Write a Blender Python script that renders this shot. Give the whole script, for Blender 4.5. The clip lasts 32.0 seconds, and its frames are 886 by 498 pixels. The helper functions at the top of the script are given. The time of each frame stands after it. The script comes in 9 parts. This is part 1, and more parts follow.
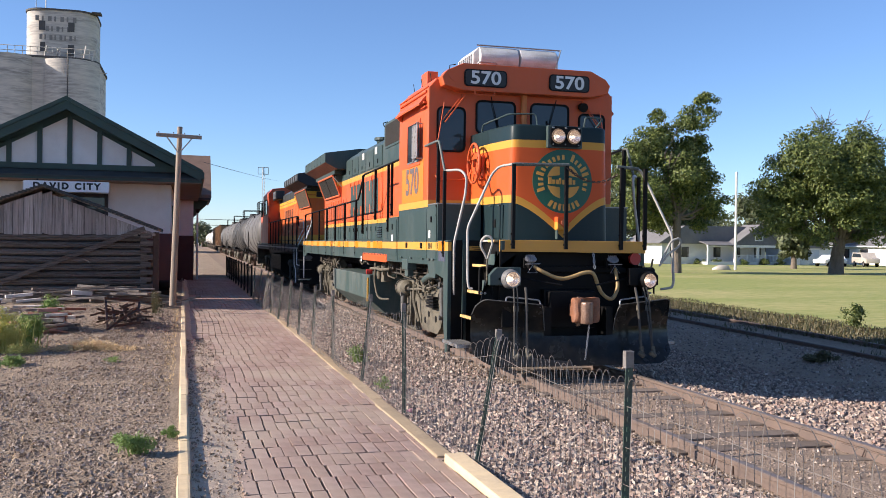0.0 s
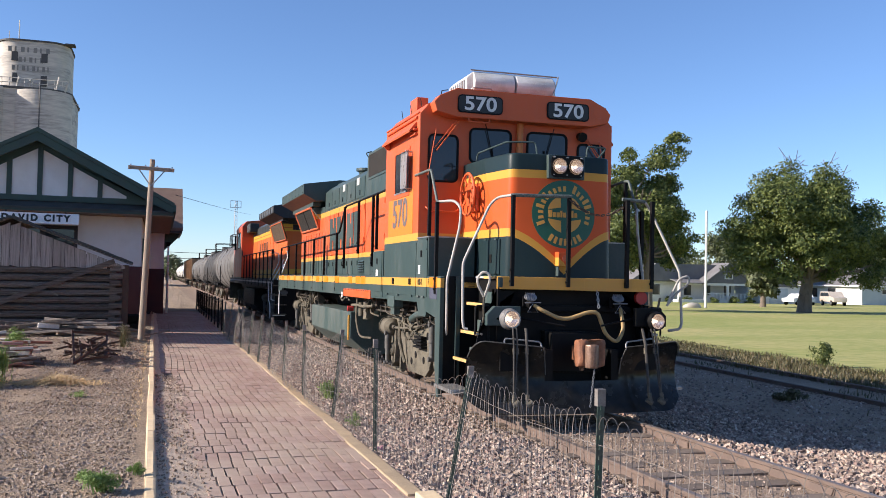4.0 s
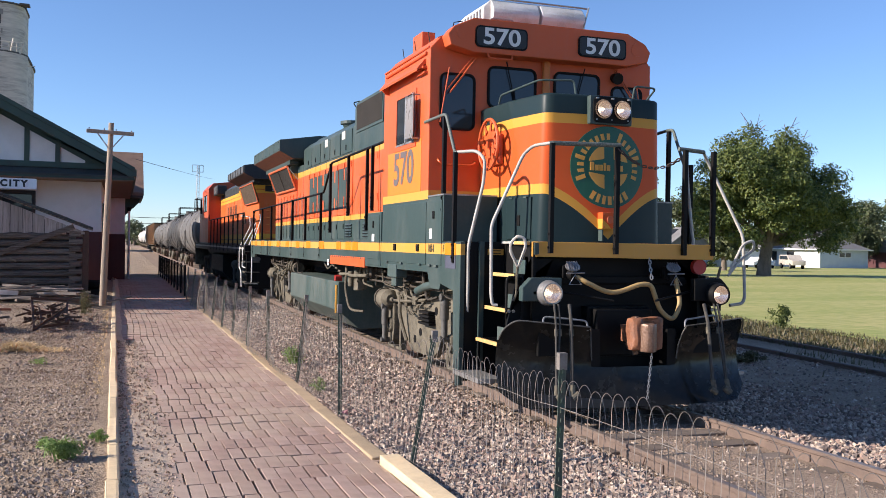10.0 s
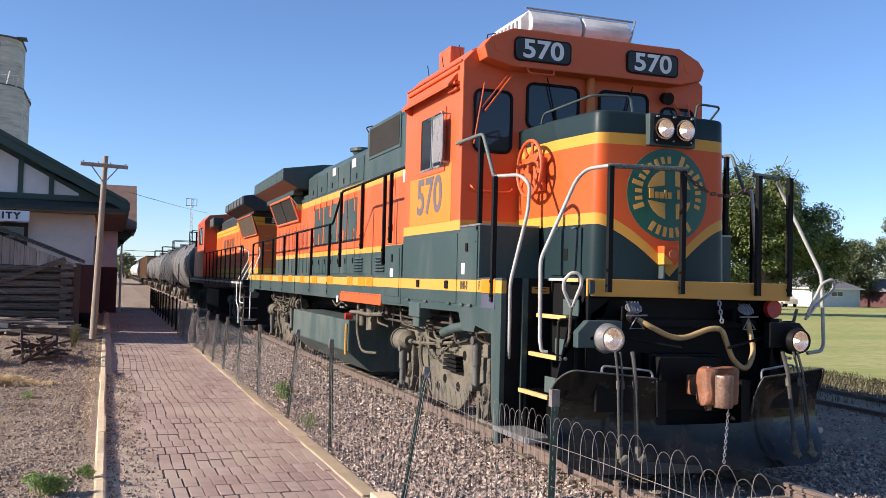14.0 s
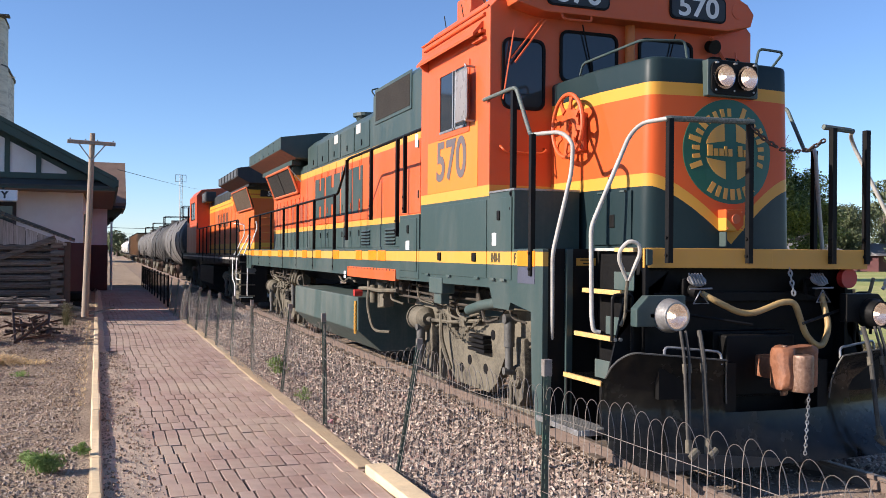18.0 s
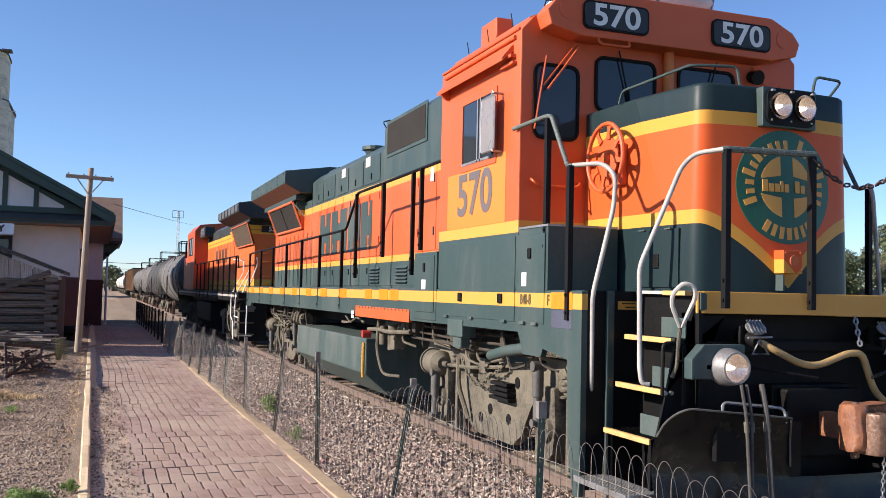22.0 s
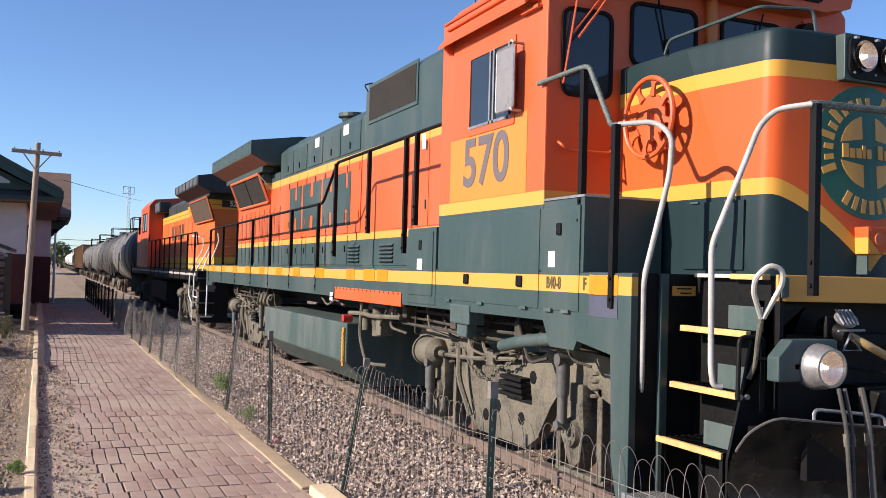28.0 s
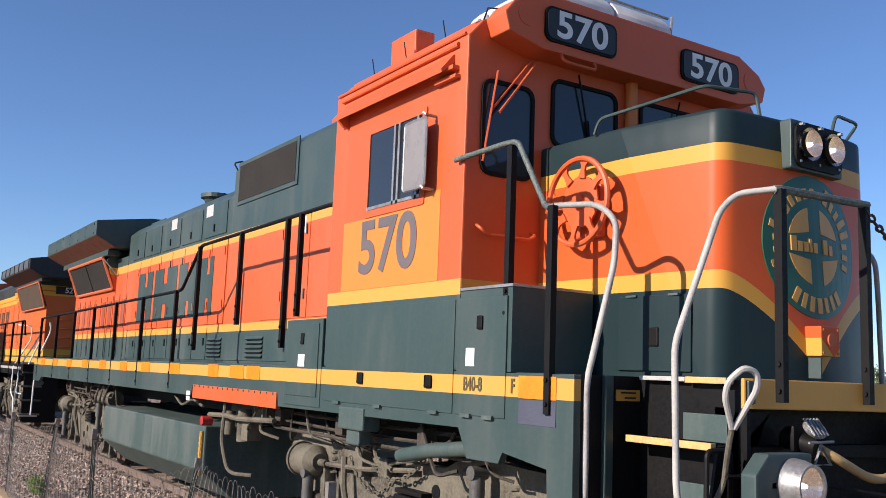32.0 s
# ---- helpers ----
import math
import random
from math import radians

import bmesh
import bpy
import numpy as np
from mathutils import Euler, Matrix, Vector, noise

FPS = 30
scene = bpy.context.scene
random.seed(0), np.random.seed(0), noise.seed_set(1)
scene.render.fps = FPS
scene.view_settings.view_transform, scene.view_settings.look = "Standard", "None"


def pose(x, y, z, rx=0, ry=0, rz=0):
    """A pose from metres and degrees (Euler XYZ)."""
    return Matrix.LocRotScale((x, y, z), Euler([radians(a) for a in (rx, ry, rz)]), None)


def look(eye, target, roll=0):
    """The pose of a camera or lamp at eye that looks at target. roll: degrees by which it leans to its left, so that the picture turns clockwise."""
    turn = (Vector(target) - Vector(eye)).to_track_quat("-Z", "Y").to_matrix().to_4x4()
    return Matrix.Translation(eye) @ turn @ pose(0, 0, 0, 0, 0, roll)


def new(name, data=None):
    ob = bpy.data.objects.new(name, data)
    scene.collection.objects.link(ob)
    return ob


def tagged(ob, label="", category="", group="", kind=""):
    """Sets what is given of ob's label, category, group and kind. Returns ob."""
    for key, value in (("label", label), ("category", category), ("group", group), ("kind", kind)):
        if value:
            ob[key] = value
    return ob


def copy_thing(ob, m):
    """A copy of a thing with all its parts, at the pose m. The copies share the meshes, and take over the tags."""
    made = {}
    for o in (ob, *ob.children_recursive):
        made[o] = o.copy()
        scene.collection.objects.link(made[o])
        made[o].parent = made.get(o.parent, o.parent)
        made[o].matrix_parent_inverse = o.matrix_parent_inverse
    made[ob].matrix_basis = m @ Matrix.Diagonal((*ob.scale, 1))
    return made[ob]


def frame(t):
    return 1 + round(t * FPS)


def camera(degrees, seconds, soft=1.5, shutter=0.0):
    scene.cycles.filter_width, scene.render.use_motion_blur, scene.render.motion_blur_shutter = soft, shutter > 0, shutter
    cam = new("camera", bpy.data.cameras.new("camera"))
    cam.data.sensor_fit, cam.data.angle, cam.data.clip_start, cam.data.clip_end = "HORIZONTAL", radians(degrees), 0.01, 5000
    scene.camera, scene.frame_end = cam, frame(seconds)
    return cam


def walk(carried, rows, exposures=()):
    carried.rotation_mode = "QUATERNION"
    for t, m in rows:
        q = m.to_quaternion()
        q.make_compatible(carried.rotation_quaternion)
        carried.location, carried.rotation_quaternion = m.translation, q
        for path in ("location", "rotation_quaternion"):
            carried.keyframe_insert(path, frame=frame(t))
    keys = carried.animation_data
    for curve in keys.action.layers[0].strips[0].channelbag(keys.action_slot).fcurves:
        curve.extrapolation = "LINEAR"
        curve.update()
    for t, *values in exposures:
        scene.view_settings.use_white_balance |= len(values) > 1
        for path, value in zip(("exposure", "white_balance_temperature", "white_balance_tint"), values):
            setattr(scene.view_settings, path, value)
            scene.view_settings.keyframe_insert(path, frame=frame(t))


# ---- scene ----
cam = camera(51.51, 32.0, soft=0.65)
walk(cam, [
    (0, look((-0.014, -0.000, 1.736), (2.627, 9.644, 1.679), 0.71)),
    (0.5, look((-0.015, -0.000, 1.737), (2.642, 9.640, 1.683), 0.92)),
    (1, look((-0.015, -0.001, 1.737), (2.653, 9.637, 1.697), 0.99)),
    (1.5, look((-0.015, -0.001, 1.738), (2.631, 9.643, 1.706), 1.03)),
    (2, look((-0.016, -0.001, 1.739), (2.601, 9.651, 1.719), 0.84)),
    (2.5, look((-0.016, -0.001, 1.739), (2.646, 9.638, 1.793), 0.80)),
    (3, look((-0.016, -0.002, 1.740), (2.732, 9.613, 1.835), 1.08)),
    (3.5, look((-0.017, -0.002, 1.741), (2.768, 9.601, 1.894), 1.11)),
    (4, look((-0.017, -0.003, 1.742), (2.902, 9.556, 2.076), 1.22)),
    (4.5, look((-0.016, -0.003, 1.743), (2.890, 9.558, 2.104), 0.56)),
    (6.5, look((-0.012, -0.004, 1.746), (2.960, 9.540, 2.039), -0.09)),
    (7, look((-0.010, -0.004, 1.747), (3.144, 9.482, 2.023), 0.62)),
    (7.5, look((-0.009, -0.004, 1.747), (3.219, 9.459, 1.942), 1.01)),
    (8, look((-0.008, -0.004, 1.748), (3.189, 9.470, 1.884), 0.80)),
    (8.5, look((-0.008, -0.004, 1.748), (3.206, 9.465, 1.854), 0.80)),
    (9, look((-0.007, -0.004, 1.748), (3.265, 9.445, 1.841), 0.58)),
    (9.5, look((-0.007, -0.004, 1.748), (3.281, 9.440, 1.786), 0.68)),
    (10, look((-0.006, -0.004, 1.747), (3.284, 9.438, 1.702), 1.06)),
    (10.5, look((-0.006, -0.005, 1.747), (3.314, 9.428, 1.681), 1.33)),
    (11, look((-0.006, -0.004, 1.747), (3.371, 9.408, 1.677), 1.34)),
    (11.5, look((-0.006, -0.004, 1.746), (3.406, 9.395, 1.678), 1.48)),
    (12, look((-0.005, -0.004, 1.746), (3.384, 9.404, 1.705), 1.56)),
    (12.5, look((-0.005, -0.003, 1.746), (3.349, 9.418, 1.780), 1.54)),
    (13, look((-0.004, -0.002, 1.745), (3.335, 9.423, 1.896), 1.62)),
    (13.5, look((-0.004, -0.001, 1.745), (3.340, 9.419, 2.040), 1.60)),
    (14, look((-0.003, 0.000, 1.745), (3.349, 9.415, 2.090), 1.51)),
    (14.5, look((-0.002, 0.001, 1.745), (3.326, 9.428, 2.021), 1.37)),
    (16.5, look((0.003, 0.005, 1.745), (3.474, 9.376, 2.114), 0.88)),
    (17, look((0.003, 0.006, 1.745), (3.487, 9.374, 2.056), 0.71)),
    (17.5, look((0.003, 0.005, 1.745), (3.461, 9.387, 1.919), 0.70)),
    (18, look((0.004, 0.005, 1.746), (3.451, 9.392, 1.787), 0.50)),
    (18.5, look((0.004, 0.005, 1.746), (3.458, 9.389, 1.750), 0.63)),
    (19, look((0.004, 0.004, 1.746), (3.433, 9.397, 1.854), 0.99)),
    (19.5, look((0.004, 0.003, 1.746), (3.452, 9.387, 1.986), 1.20)),
    (20, look((0.004, 0.003, 1.747), (3.462, 9.381, 2.058), 1.37)),
    (20.5, look((0.004, 0.003, 1.747), (3.455, 9.380, 2.137), 1.26)),
    (21, look((0.004, 0.003, 1.747), (3.440, 9.384, 2.183), 1.10)),
    (21.5, look((0.004, 0.003, 1.747), (3.465, 9.374, 2.197), 1.25)),
    (22, look((0.005, 0.003, 1.748), (3.481, 9.367, 2.220), 1.31)),
    (22.5, look((0.005, 0.003, 1.748), (3.477, 9.369, 2.216), 1.18)),
    (23, look((0.006, 0.003, 1.748), (3.470, 9.373, 2.207), 0.90)),
    (23.5, look((0.006, 0.004, 1.749), (3.468, 9.375, 2.190), 0.84)),
    (24, look((0.007, 0.004, 1.749), (3.480, 9.374, 2.111), 0.94)),
    (24.5, look((0.008, 0.004, 1.750), (3.494, 9.373, 2.008), 0.90)),
    (26.5, look((0.012, 0.001, 1.755), (3.633, 9.321, 1.904), 1.30)),
    (27, look((0.013, 0.001, 1.756), (3.746, 9.275, 1.976), 1.45)),
    (27.5, look((0.014, 0.000, 1.757), (3.851, 9.231, 2.003), 1.45)),
    (28, look((0.014, -0.000, 1.758), (3.951, 9.189, 2.012), 1.59)),
    (28.5, look((0.015, -0.001, 1.758), (4.149, 9.100, 2.066), 1.93)),
    (29, look((0.016, -0.001, 1.759), (4.349, 8.999, 2.237), 2.09)),
    (29.5, look((0.016, -0.001, 1.759), (4.500, 8.914, 2.419), 1.92)),
    (30, look((0.017, -0.001, 1.760), (4.651, 8.829, 2.514), 1.78)),
    (30.5, look((0.017, -0.001, 1.760), (4.841, 8.719, 2.594), 1.66)),
    (31, look((0.018, -0.000, 1.761), (5.115, 8.549, 2.724), 1.86)),
    (31.5, look((0.018, 0.000, 1.761), (5.268, 8.431, 2.923), 2.14)),
    (32, look((0.018, 0.000, 1.761), (5.376, 8.336, 3.110), 2.21)),
], exposures=[(0.0, 0.82, 6300, 16), (24.0, 0.82, 6300, 16), (28.0, 0.76, 6300, 16), (30.0, 0.64, 6300, 16), (32.0, 0.52, 6200, 16)])

# ---- light ----
SUN_AZ, SUN_EL = 4.5, 25.0   # light travels towards +x, a little towards -y: low evening sun
world = bpy.data.worlds.new("sky")
scene.world = world
world.use_nodes = True
wn = world.node_tree.nodes
sky = wn.new("ShaderNodeTexSky")
sky.sky_type = 'NISHITA'
sky.sun_disc = False
sky.sun_elevation = radians(SUN_EL)
sky.sun_rotation = radians(360 - 90 + SUN_AZ)
sky.altitude = 1500
sky.air_density, sky.dust_density, sky.ozone_density = 1.0, 0.4, 5.0
wn["Background"].inputs["Strength"].default_value = 0.102
world.node_tree.links.new(sky.outputs[0], wn["Background"].inputs["Color"])
sun = new("sun", bpy.data.lights.new("sun", 'SUN'))
sun.data.energy, sun.data.angle, sun.data.color = 5.0, radians(0.5), (1.0, 0.9, 0.76)
sun_way = Vector((math.cos(radians(SUN_AZ)) * math.cos(radians(SUN_EL)), -math.sin(radians(SUN_AZ)) * math.cos(radians(SUN_EL)), -math.sin(radians(SUN_EL))))
sun.matrix_world = look(Vector((-30, 40, 30)), Vector((-30, 40, 30)) + sun_way)

# ---- small mesh helpers ----
rnd = random.Random(7)


def link_mesh(name, bm, material, smooth=False):
    me = bpy.data.meshes.new(name)
    bmesh.ops.recalc_face_normals(bm, faces=bm.faces)
    bm.to_mesh(me)
    bm.free()
    if material is not None:
        me.materials.append(material)
    if smooth:
        me.shade_smooth()
        me.set_sharp_from_angle(angle=radians(38))
    return new(name, me)


def part(name, bm, material, parent, label="", smooth=False):
    ob = link_mesh(name, bm, material, smooth)
    ob.parent = parent
    if label:
        tagged(ob, label)
    return ob


def split_part(name, bm, material, parent, label="", smooth=False):
    """Every loose piece of bm becomes a part of its own."""
    bmesh.ops.remove_doubles(bm, verts=bm.verts, dist=0.00002)
    bm.verts.ensure_lookup_table()
    seen, out = set(), []
    for v0 in bm.verts:
        if v0.index in seen or not v0.link_faces:
            continue
        stack, comp = [v0], []
        seen.add(v0.index)
        while stack:
            v = stack.pop()
            comp.append(v)
            for e in v.link_edges:
                w = e.other_vert(v)
                if w.index not in seen:
                    seen.add(w.index)
                    stack.append(w)
        at = {v.index: i for i, v in enumerate(comp)}
        faces = {f for v in comp for f in v.link_faces}
        piece = bmesh.new()
        vs = [piece.verts.new(v.co) for v in comp]
        for f in faces:
            piece.faces.new([vs[at[v.index]] for v in f.verts])
        out.append(part(name, piece, material, parent, label, smooth))
    bm.free()
    return out


def thing(name, label, category, m=None, group="", kind=""):
    ob = new(name)
    ob.empty_display_size = 0.2
    if m is not None:
        ob.matrix_world = m
    return tagged(ob, label, category, group, kind)


def plain(name, bm, material, label, category, kind="", group="", smooth=False):
    return tagged(link_mesh(name, bm, material, smooth), label, category, group, kind)


def pydata(name, verts, faces, material):
    me = bpy.data.meshes.new(name)
    me.from_pydata([tuple(v) for v in verts], [], [tuple(f) for f in faces])
    me.materials.append(material)
    return new(name, me)


def big_mesh(name, verts, faces, material):
    """All faces with the same number of corners, from numpy arrays."""
    me = bpy.data.meshes.new(name)
    n, k = faces.shape
    me.vertices.add(len(verts))
    me.vertices.foreach_set("co", np.ascontiguousarray(verts, dtype=np.float32).ravel())
    me.loops.add(n * k)
    me.loops.foreach_set("vertex_index", np.ascontiguousarray(faces, dtype=np.int32).ravel())
    me.polygons.add(n)
    me.polygons.foreach_set("loop_start", np.arange(0, n * k, k, dtype=np.int32))
    me.update(calc_edges=True)
    me.validate()
    me.shade_flat()
    me.materials.append(material)
    return new(name, me)


def box(bm, x0, x1, y0, y1, z0, z1, bevel=0.0):
    r = bmesh.ops.create_cube(bm, size=1.0)
    for v in r["verts"]:
        v.co = Vector(((x0 + x1) / 2 + v.co.x * (x1 - x0), (y0 + y1) / 2 + v.co.y * (y1 - y0), (z0 + z1) / 2 + v.co.z * (z1 - z0)))
    if bevel:
        es = {e for v in r["verts"] for e in v.link_edges}
        bmesh.ops.bevel(bm, geom=list(es), offset=bevel, segments=2, affect='EDGES', profile=0.6)
    return bm


def boxed(*a, bevel=0.0):
    return box(bmesh.new(), *a, bevel=bevel)


def cyl(bm, p0, p1, r0, r1=None, n=14, caps=True):
    p0, p1 = Vector(p0), Vector(p1)
    d = p1 - p0
    m = Matrix.Translation((p0 + p1) / 2) @ d.to_track_quat('Z', 'Y').to_matrix().to_4x4()
    bmesh.ops.create_cone(bm, cap_ends=caps, segments=n, radius1=r0, radius2=r0 if r1 is None else r1, depth=d.length, matrix=m)
    return bm


def tube(bm, pts, r, n=8, closed=False):
    """A round bar swept along points."""
    pts = [Vector(p) for p in pts]
    rings, count = [], len(pts)
    up = None
    for i, p in enumerate(pts):
        a = pts[i - 1] if (i or closed) else p
        b = pts[(i + 1) % count] if (i < count - 1 or closed) else p
        d = (b - a).normalized()
        if up is None:
            up = Vector((0, 0, 1)) if abs(d.z) < 0.9 else Vector((1, 0, 0))
        s = d.cross(up).normalized()
        up = s.cross(d).normalized()
        rings.append([bm.verts.new(p + r * (math.cos(2 * math.pi * k / n) * s + math.sin(2 * math.pi * k / n) * up)) for k in range(n)])
    for i in range(count - (0 if closed else 1)):
        A, B = rings[i], rings[(i + 1) % count]
        for k in range(n):
            bm.faces.new((A[k], A[(k + 1) % n], B[(k + 1) % n], B[k]))
    if not closed:
        bm.faces.new(rings[0][::-1])
        bm.faces.new(rings[-1])
    return bm


def rounded(pts, r=0.08, n=4):
    """Round the corners of a polyline."""
    pts = [Vector(p) for p in pts]
    out = [pts[0]]
    for a, b, c in zip(pts, pts[1:], pts[2:]):
        u, v = (a - b), (c - b)
        k = min(r, u.length * 0.45, v.length * 0.45)
        p, q = b + u.normalized() * k, b + v.normalized() * k
        for i in range(n + 1):
            t = i / n
            out.append((1 - t) ** 2 * p + 2 * t * (1 - t) * b + t * t * q)
    out.append(pts[-1])
    return out


def prism(bm, outline, axis, a0, a1, bevel=0.0):
    """A flat outline pushed along an axis; outline in the other two axes, in order."""
    def at(u, v, w):
        return {'x': (w, u, v), 'y': (u, w, v), 'z': (u, v, w)}[axis]
    lo = [bm.verts.new(at(u, v, a0)) for u, v in outline]
    hi = [bm.verts.new(at(u, v, a1)) for u, v in outline]
    n = len(outline)
    fs = [bm.faces.new(lo[::-1]), bm.faces.new(hi)]
    fs += [bm.faces.new((lo[i], lo[(i + 1) % n], hi[(i + 1) % n], hi[i])) for i in range(n)]
    if bevel:
        es = {e for f in fs for e in f.edges}
        bmesh.ops.bevel(bm, geom=list(es), offset=bevel, segments=2, affect='EDGES', profile=0.6)
    return bm


def round_rect(u0, u1, v0, v1, r, n=4):
    out = []
    for cu, cv, a in ((u1 - r, v1 - r, 0), (u0 + r, v1 - r, 90), (u0 + r, v0 + r, 180), (u1 - r, v0 + r, 270)):
        for i in range(n + 1):
            t = radians(a + 90 * i / n)
            out.append((cu + r * math.cos(t), cv + r * math.sin(t)))
    return out


def ring_plate(bm, outer, inner, axis, a0, a1):
    """A flat frame between two outlines of equally many corners."""
    def at(u, v, w):
        return {'x': (w, u, v), 'y': (u, w, v), 'z': (u, v, w)}[axis]
    vs = [[bm.verts.new(at(u, v, w)) for u, v in o] for w in (a0, a1) for o in (outer, inner)]
    n = len(outer)
    for i in range(n):
        j = (i + 1) % n
        for a, b in ((0, 1), (1, 3), (3, 2), (2, 0)):
            bm.faces.new((vs[a][i], vs[a][j], vs[b][j], vs[b][i]))
    return bm


def letters(text, size, material, parent, m, name="lettering", depth=0.004, spacing=1.0, bold=0.0):
    """Written characters as one mesh."""
    cu = bpy.data.curves.new(name, 'FONT')
    cu.body, cu.size, cu.extrude, cu.align_x, cu.align_y = text, size, depth, 'CENTER', 'CENTER'
    cu.space_character = spacing
    cu.resolution_u = 6
    cu.offset = 0.022 * size + bold
    tmp = bpy.data.objects.new(name, cu)
    scene.collection.objects.link(tmp)
    me = bpy.data.meshes.new_from_object(tmp, depsgraph=bpy.context.evaluated_depsgraph_get())
    bpy.data.objects.remove(tmp)
    bpy.data.curves.remove(cu)
    bm = bmesh.new()
    bm.from_mesh(me)
    bpy.data.meshes.remove(me)
    bm.transform(m)
    return split_part(name, bm, material, parent)


# ---- materials ----
def node_mat(name):
    m = bpy.data.materials.new(name)
    m.use_nodes = True
    nt = m.node_tree
    return m, nt, nt.nodes["Principled BSDF"]


def mix_col(nt, fac, a, b, mode='MIX'):
    n = nt.nodes.new("ShaderNodeMix")
    n.data_type, n.blend_type = 'RGBA', mode
    for sock, val in ((0, fac), (6, a), (7, b)):
        if isinstance(val, (int, float)):
            n.inputs[sock].default_value = val
        elif isinstance(val, tuple):
            n.inputs[sock].default_value = (*val, 1) if len(val) == 3 else val
        else:
            nt.links.new(val, n.inputs[sock])
    return n.outputs[2]


def noise_fac(nt, scale, lo, hi, detail=6, coord="Object", stretch=None, rough=0.6):
    tc = nt.nodes.new("ShaderNodeTexCoord")
    src = tc.outputs[coord]
    if stretch:
        mp = nt.nodes.new("ShaderNodeMapping")
        mp.inputs["Scale"].default_value = stretch
        nt.links.new(src, mp.inputs[0])
        src = mp.outputs[0]
    n = nt.nodes.new("ShaderNodeTexNoise")
    n.inputs["Scale"].default_value, n.inputs["Detail"].default_value, n.inputs["Roughness"].default_value = scale, detail, rough
    nt.links.new(src, n.inputs["Vector"])
    r = nt.nodes.new("ShaderNodeMapRange")
    r.inputs[1].default_value, r.inputs[2].default_value = lo, hi
    nt.links.new(n.outputs[0], r.inputs[0])
    return r.outputs[0]


def bump(nt, bsdf, height, strength, distance):
    b = nt.nodes.new("ShaderNodeBump")
    b.inputs["Strength"].default_value, b.inputs["Distance"].default_value = strength, distance
    nt.links.new(height, b.inputs["Height"])
    nt.links.new(b.outputs[0], bsdf.inputs["Normal"])


def surface(name, base, second=None, third=None, rough=0.6, metal=0.0, scale=3.0, fine=60.0, amount=0.5, relief=0.15, depth=0.004, stretch=None, spec=0.5, per_piece=0.0, island=0.0):
    """A worn surface: base with patches of a second colour at a large scale and of a third at a fine one."""
    m, nt, b = node_mat(name)
    second = second or tuple(c * 0.7 for c in base)
    third = third or tuple(min(1, c * 1.25) for c in base)
    col = mix_col(nt, noise_fac(nt, scale, 0.42, 0.68, stretch=stretch), base, second)
    f = nt.nodes.new("ShaderNodeMath")
    f.operation = 'MULTIPLY'
    f.inputs[1].default_value = amount
    fine_n = noise_fac(nt, fine, 0.4, 0.72, detail=4, stretch=stretch)
    nt.links.new(fine_n, f.inputs[0])
    col = mix_col(nt, f.outputs[0], col, third)
    if per_piece or island:
        src = nt.nodes.new("ShaderNodeObjectInfo").outputs["Random"] if per_piece else nt.nodes.new("ShaderNodeNewGeometry").outputs["Random Per Island"]
        hv = nt.nodes.new("ShaderNodeHueSaturation")
        k = per_piece or island
        for sock, lo, hi in ((2, 1 - k, 1 + k), (1, 1 - k * 0.6, 1 + k * 0.6)):
            r = nt.nodes.new("ShaderNodeMapRange")
            r.inputs[3].default_value, r.inputs[4].default_value = (lo, hi) if sock == 2 else (hi, lo)
            nt.links.new(src, r.inputs[0])
            nt.links.new(r.outputs[0], hv.inputs[sock])
        nt.links.new(col, hv.inputs[4])
        col = hv.outputs[0]
    nt.links.new(col, b.inputs["Base Color"])
    b.inputs["Metallic"].default_value = metal
    b.inputs["Specular IOR Level"].default_value = spec
    rr = nt.nodes.new("ShaderNodeMapRange")
    rr.inputs[3].default_value, rr.inputs[4].default_value = max(0.02, rough - 0.12), min(1, rough + 0.12)
    nt.links.new(fine_n, rr.inputs[0])
    nt.links.new(rr.outputs[0], b.inputs["Roughness"])
    if relief:
        bump(nt, b, fine_n, relief, depth)
    return m


def z_bands(nt, height, bands):
    """Painted bands by height: [(z, colour above it)]."""
    col = None
    for z, c in bands:
        if col is None:
            col = c
            continue
        g = nt.nodes.new("ShaderNodeMath")
        g.operation = 'GREATER_THAN'
        nt.links.new(height, g.inputs[0])
        g.inputs[1].default_value = z
        col = mix_col(nt, g.outputs[0], col, c)
    return col


ORANGE, GREEN, YELLOW = (0.57, 0.095, 0.022), (0.034, 0.060, 0.057), (0.58, 0.295, 0.048)


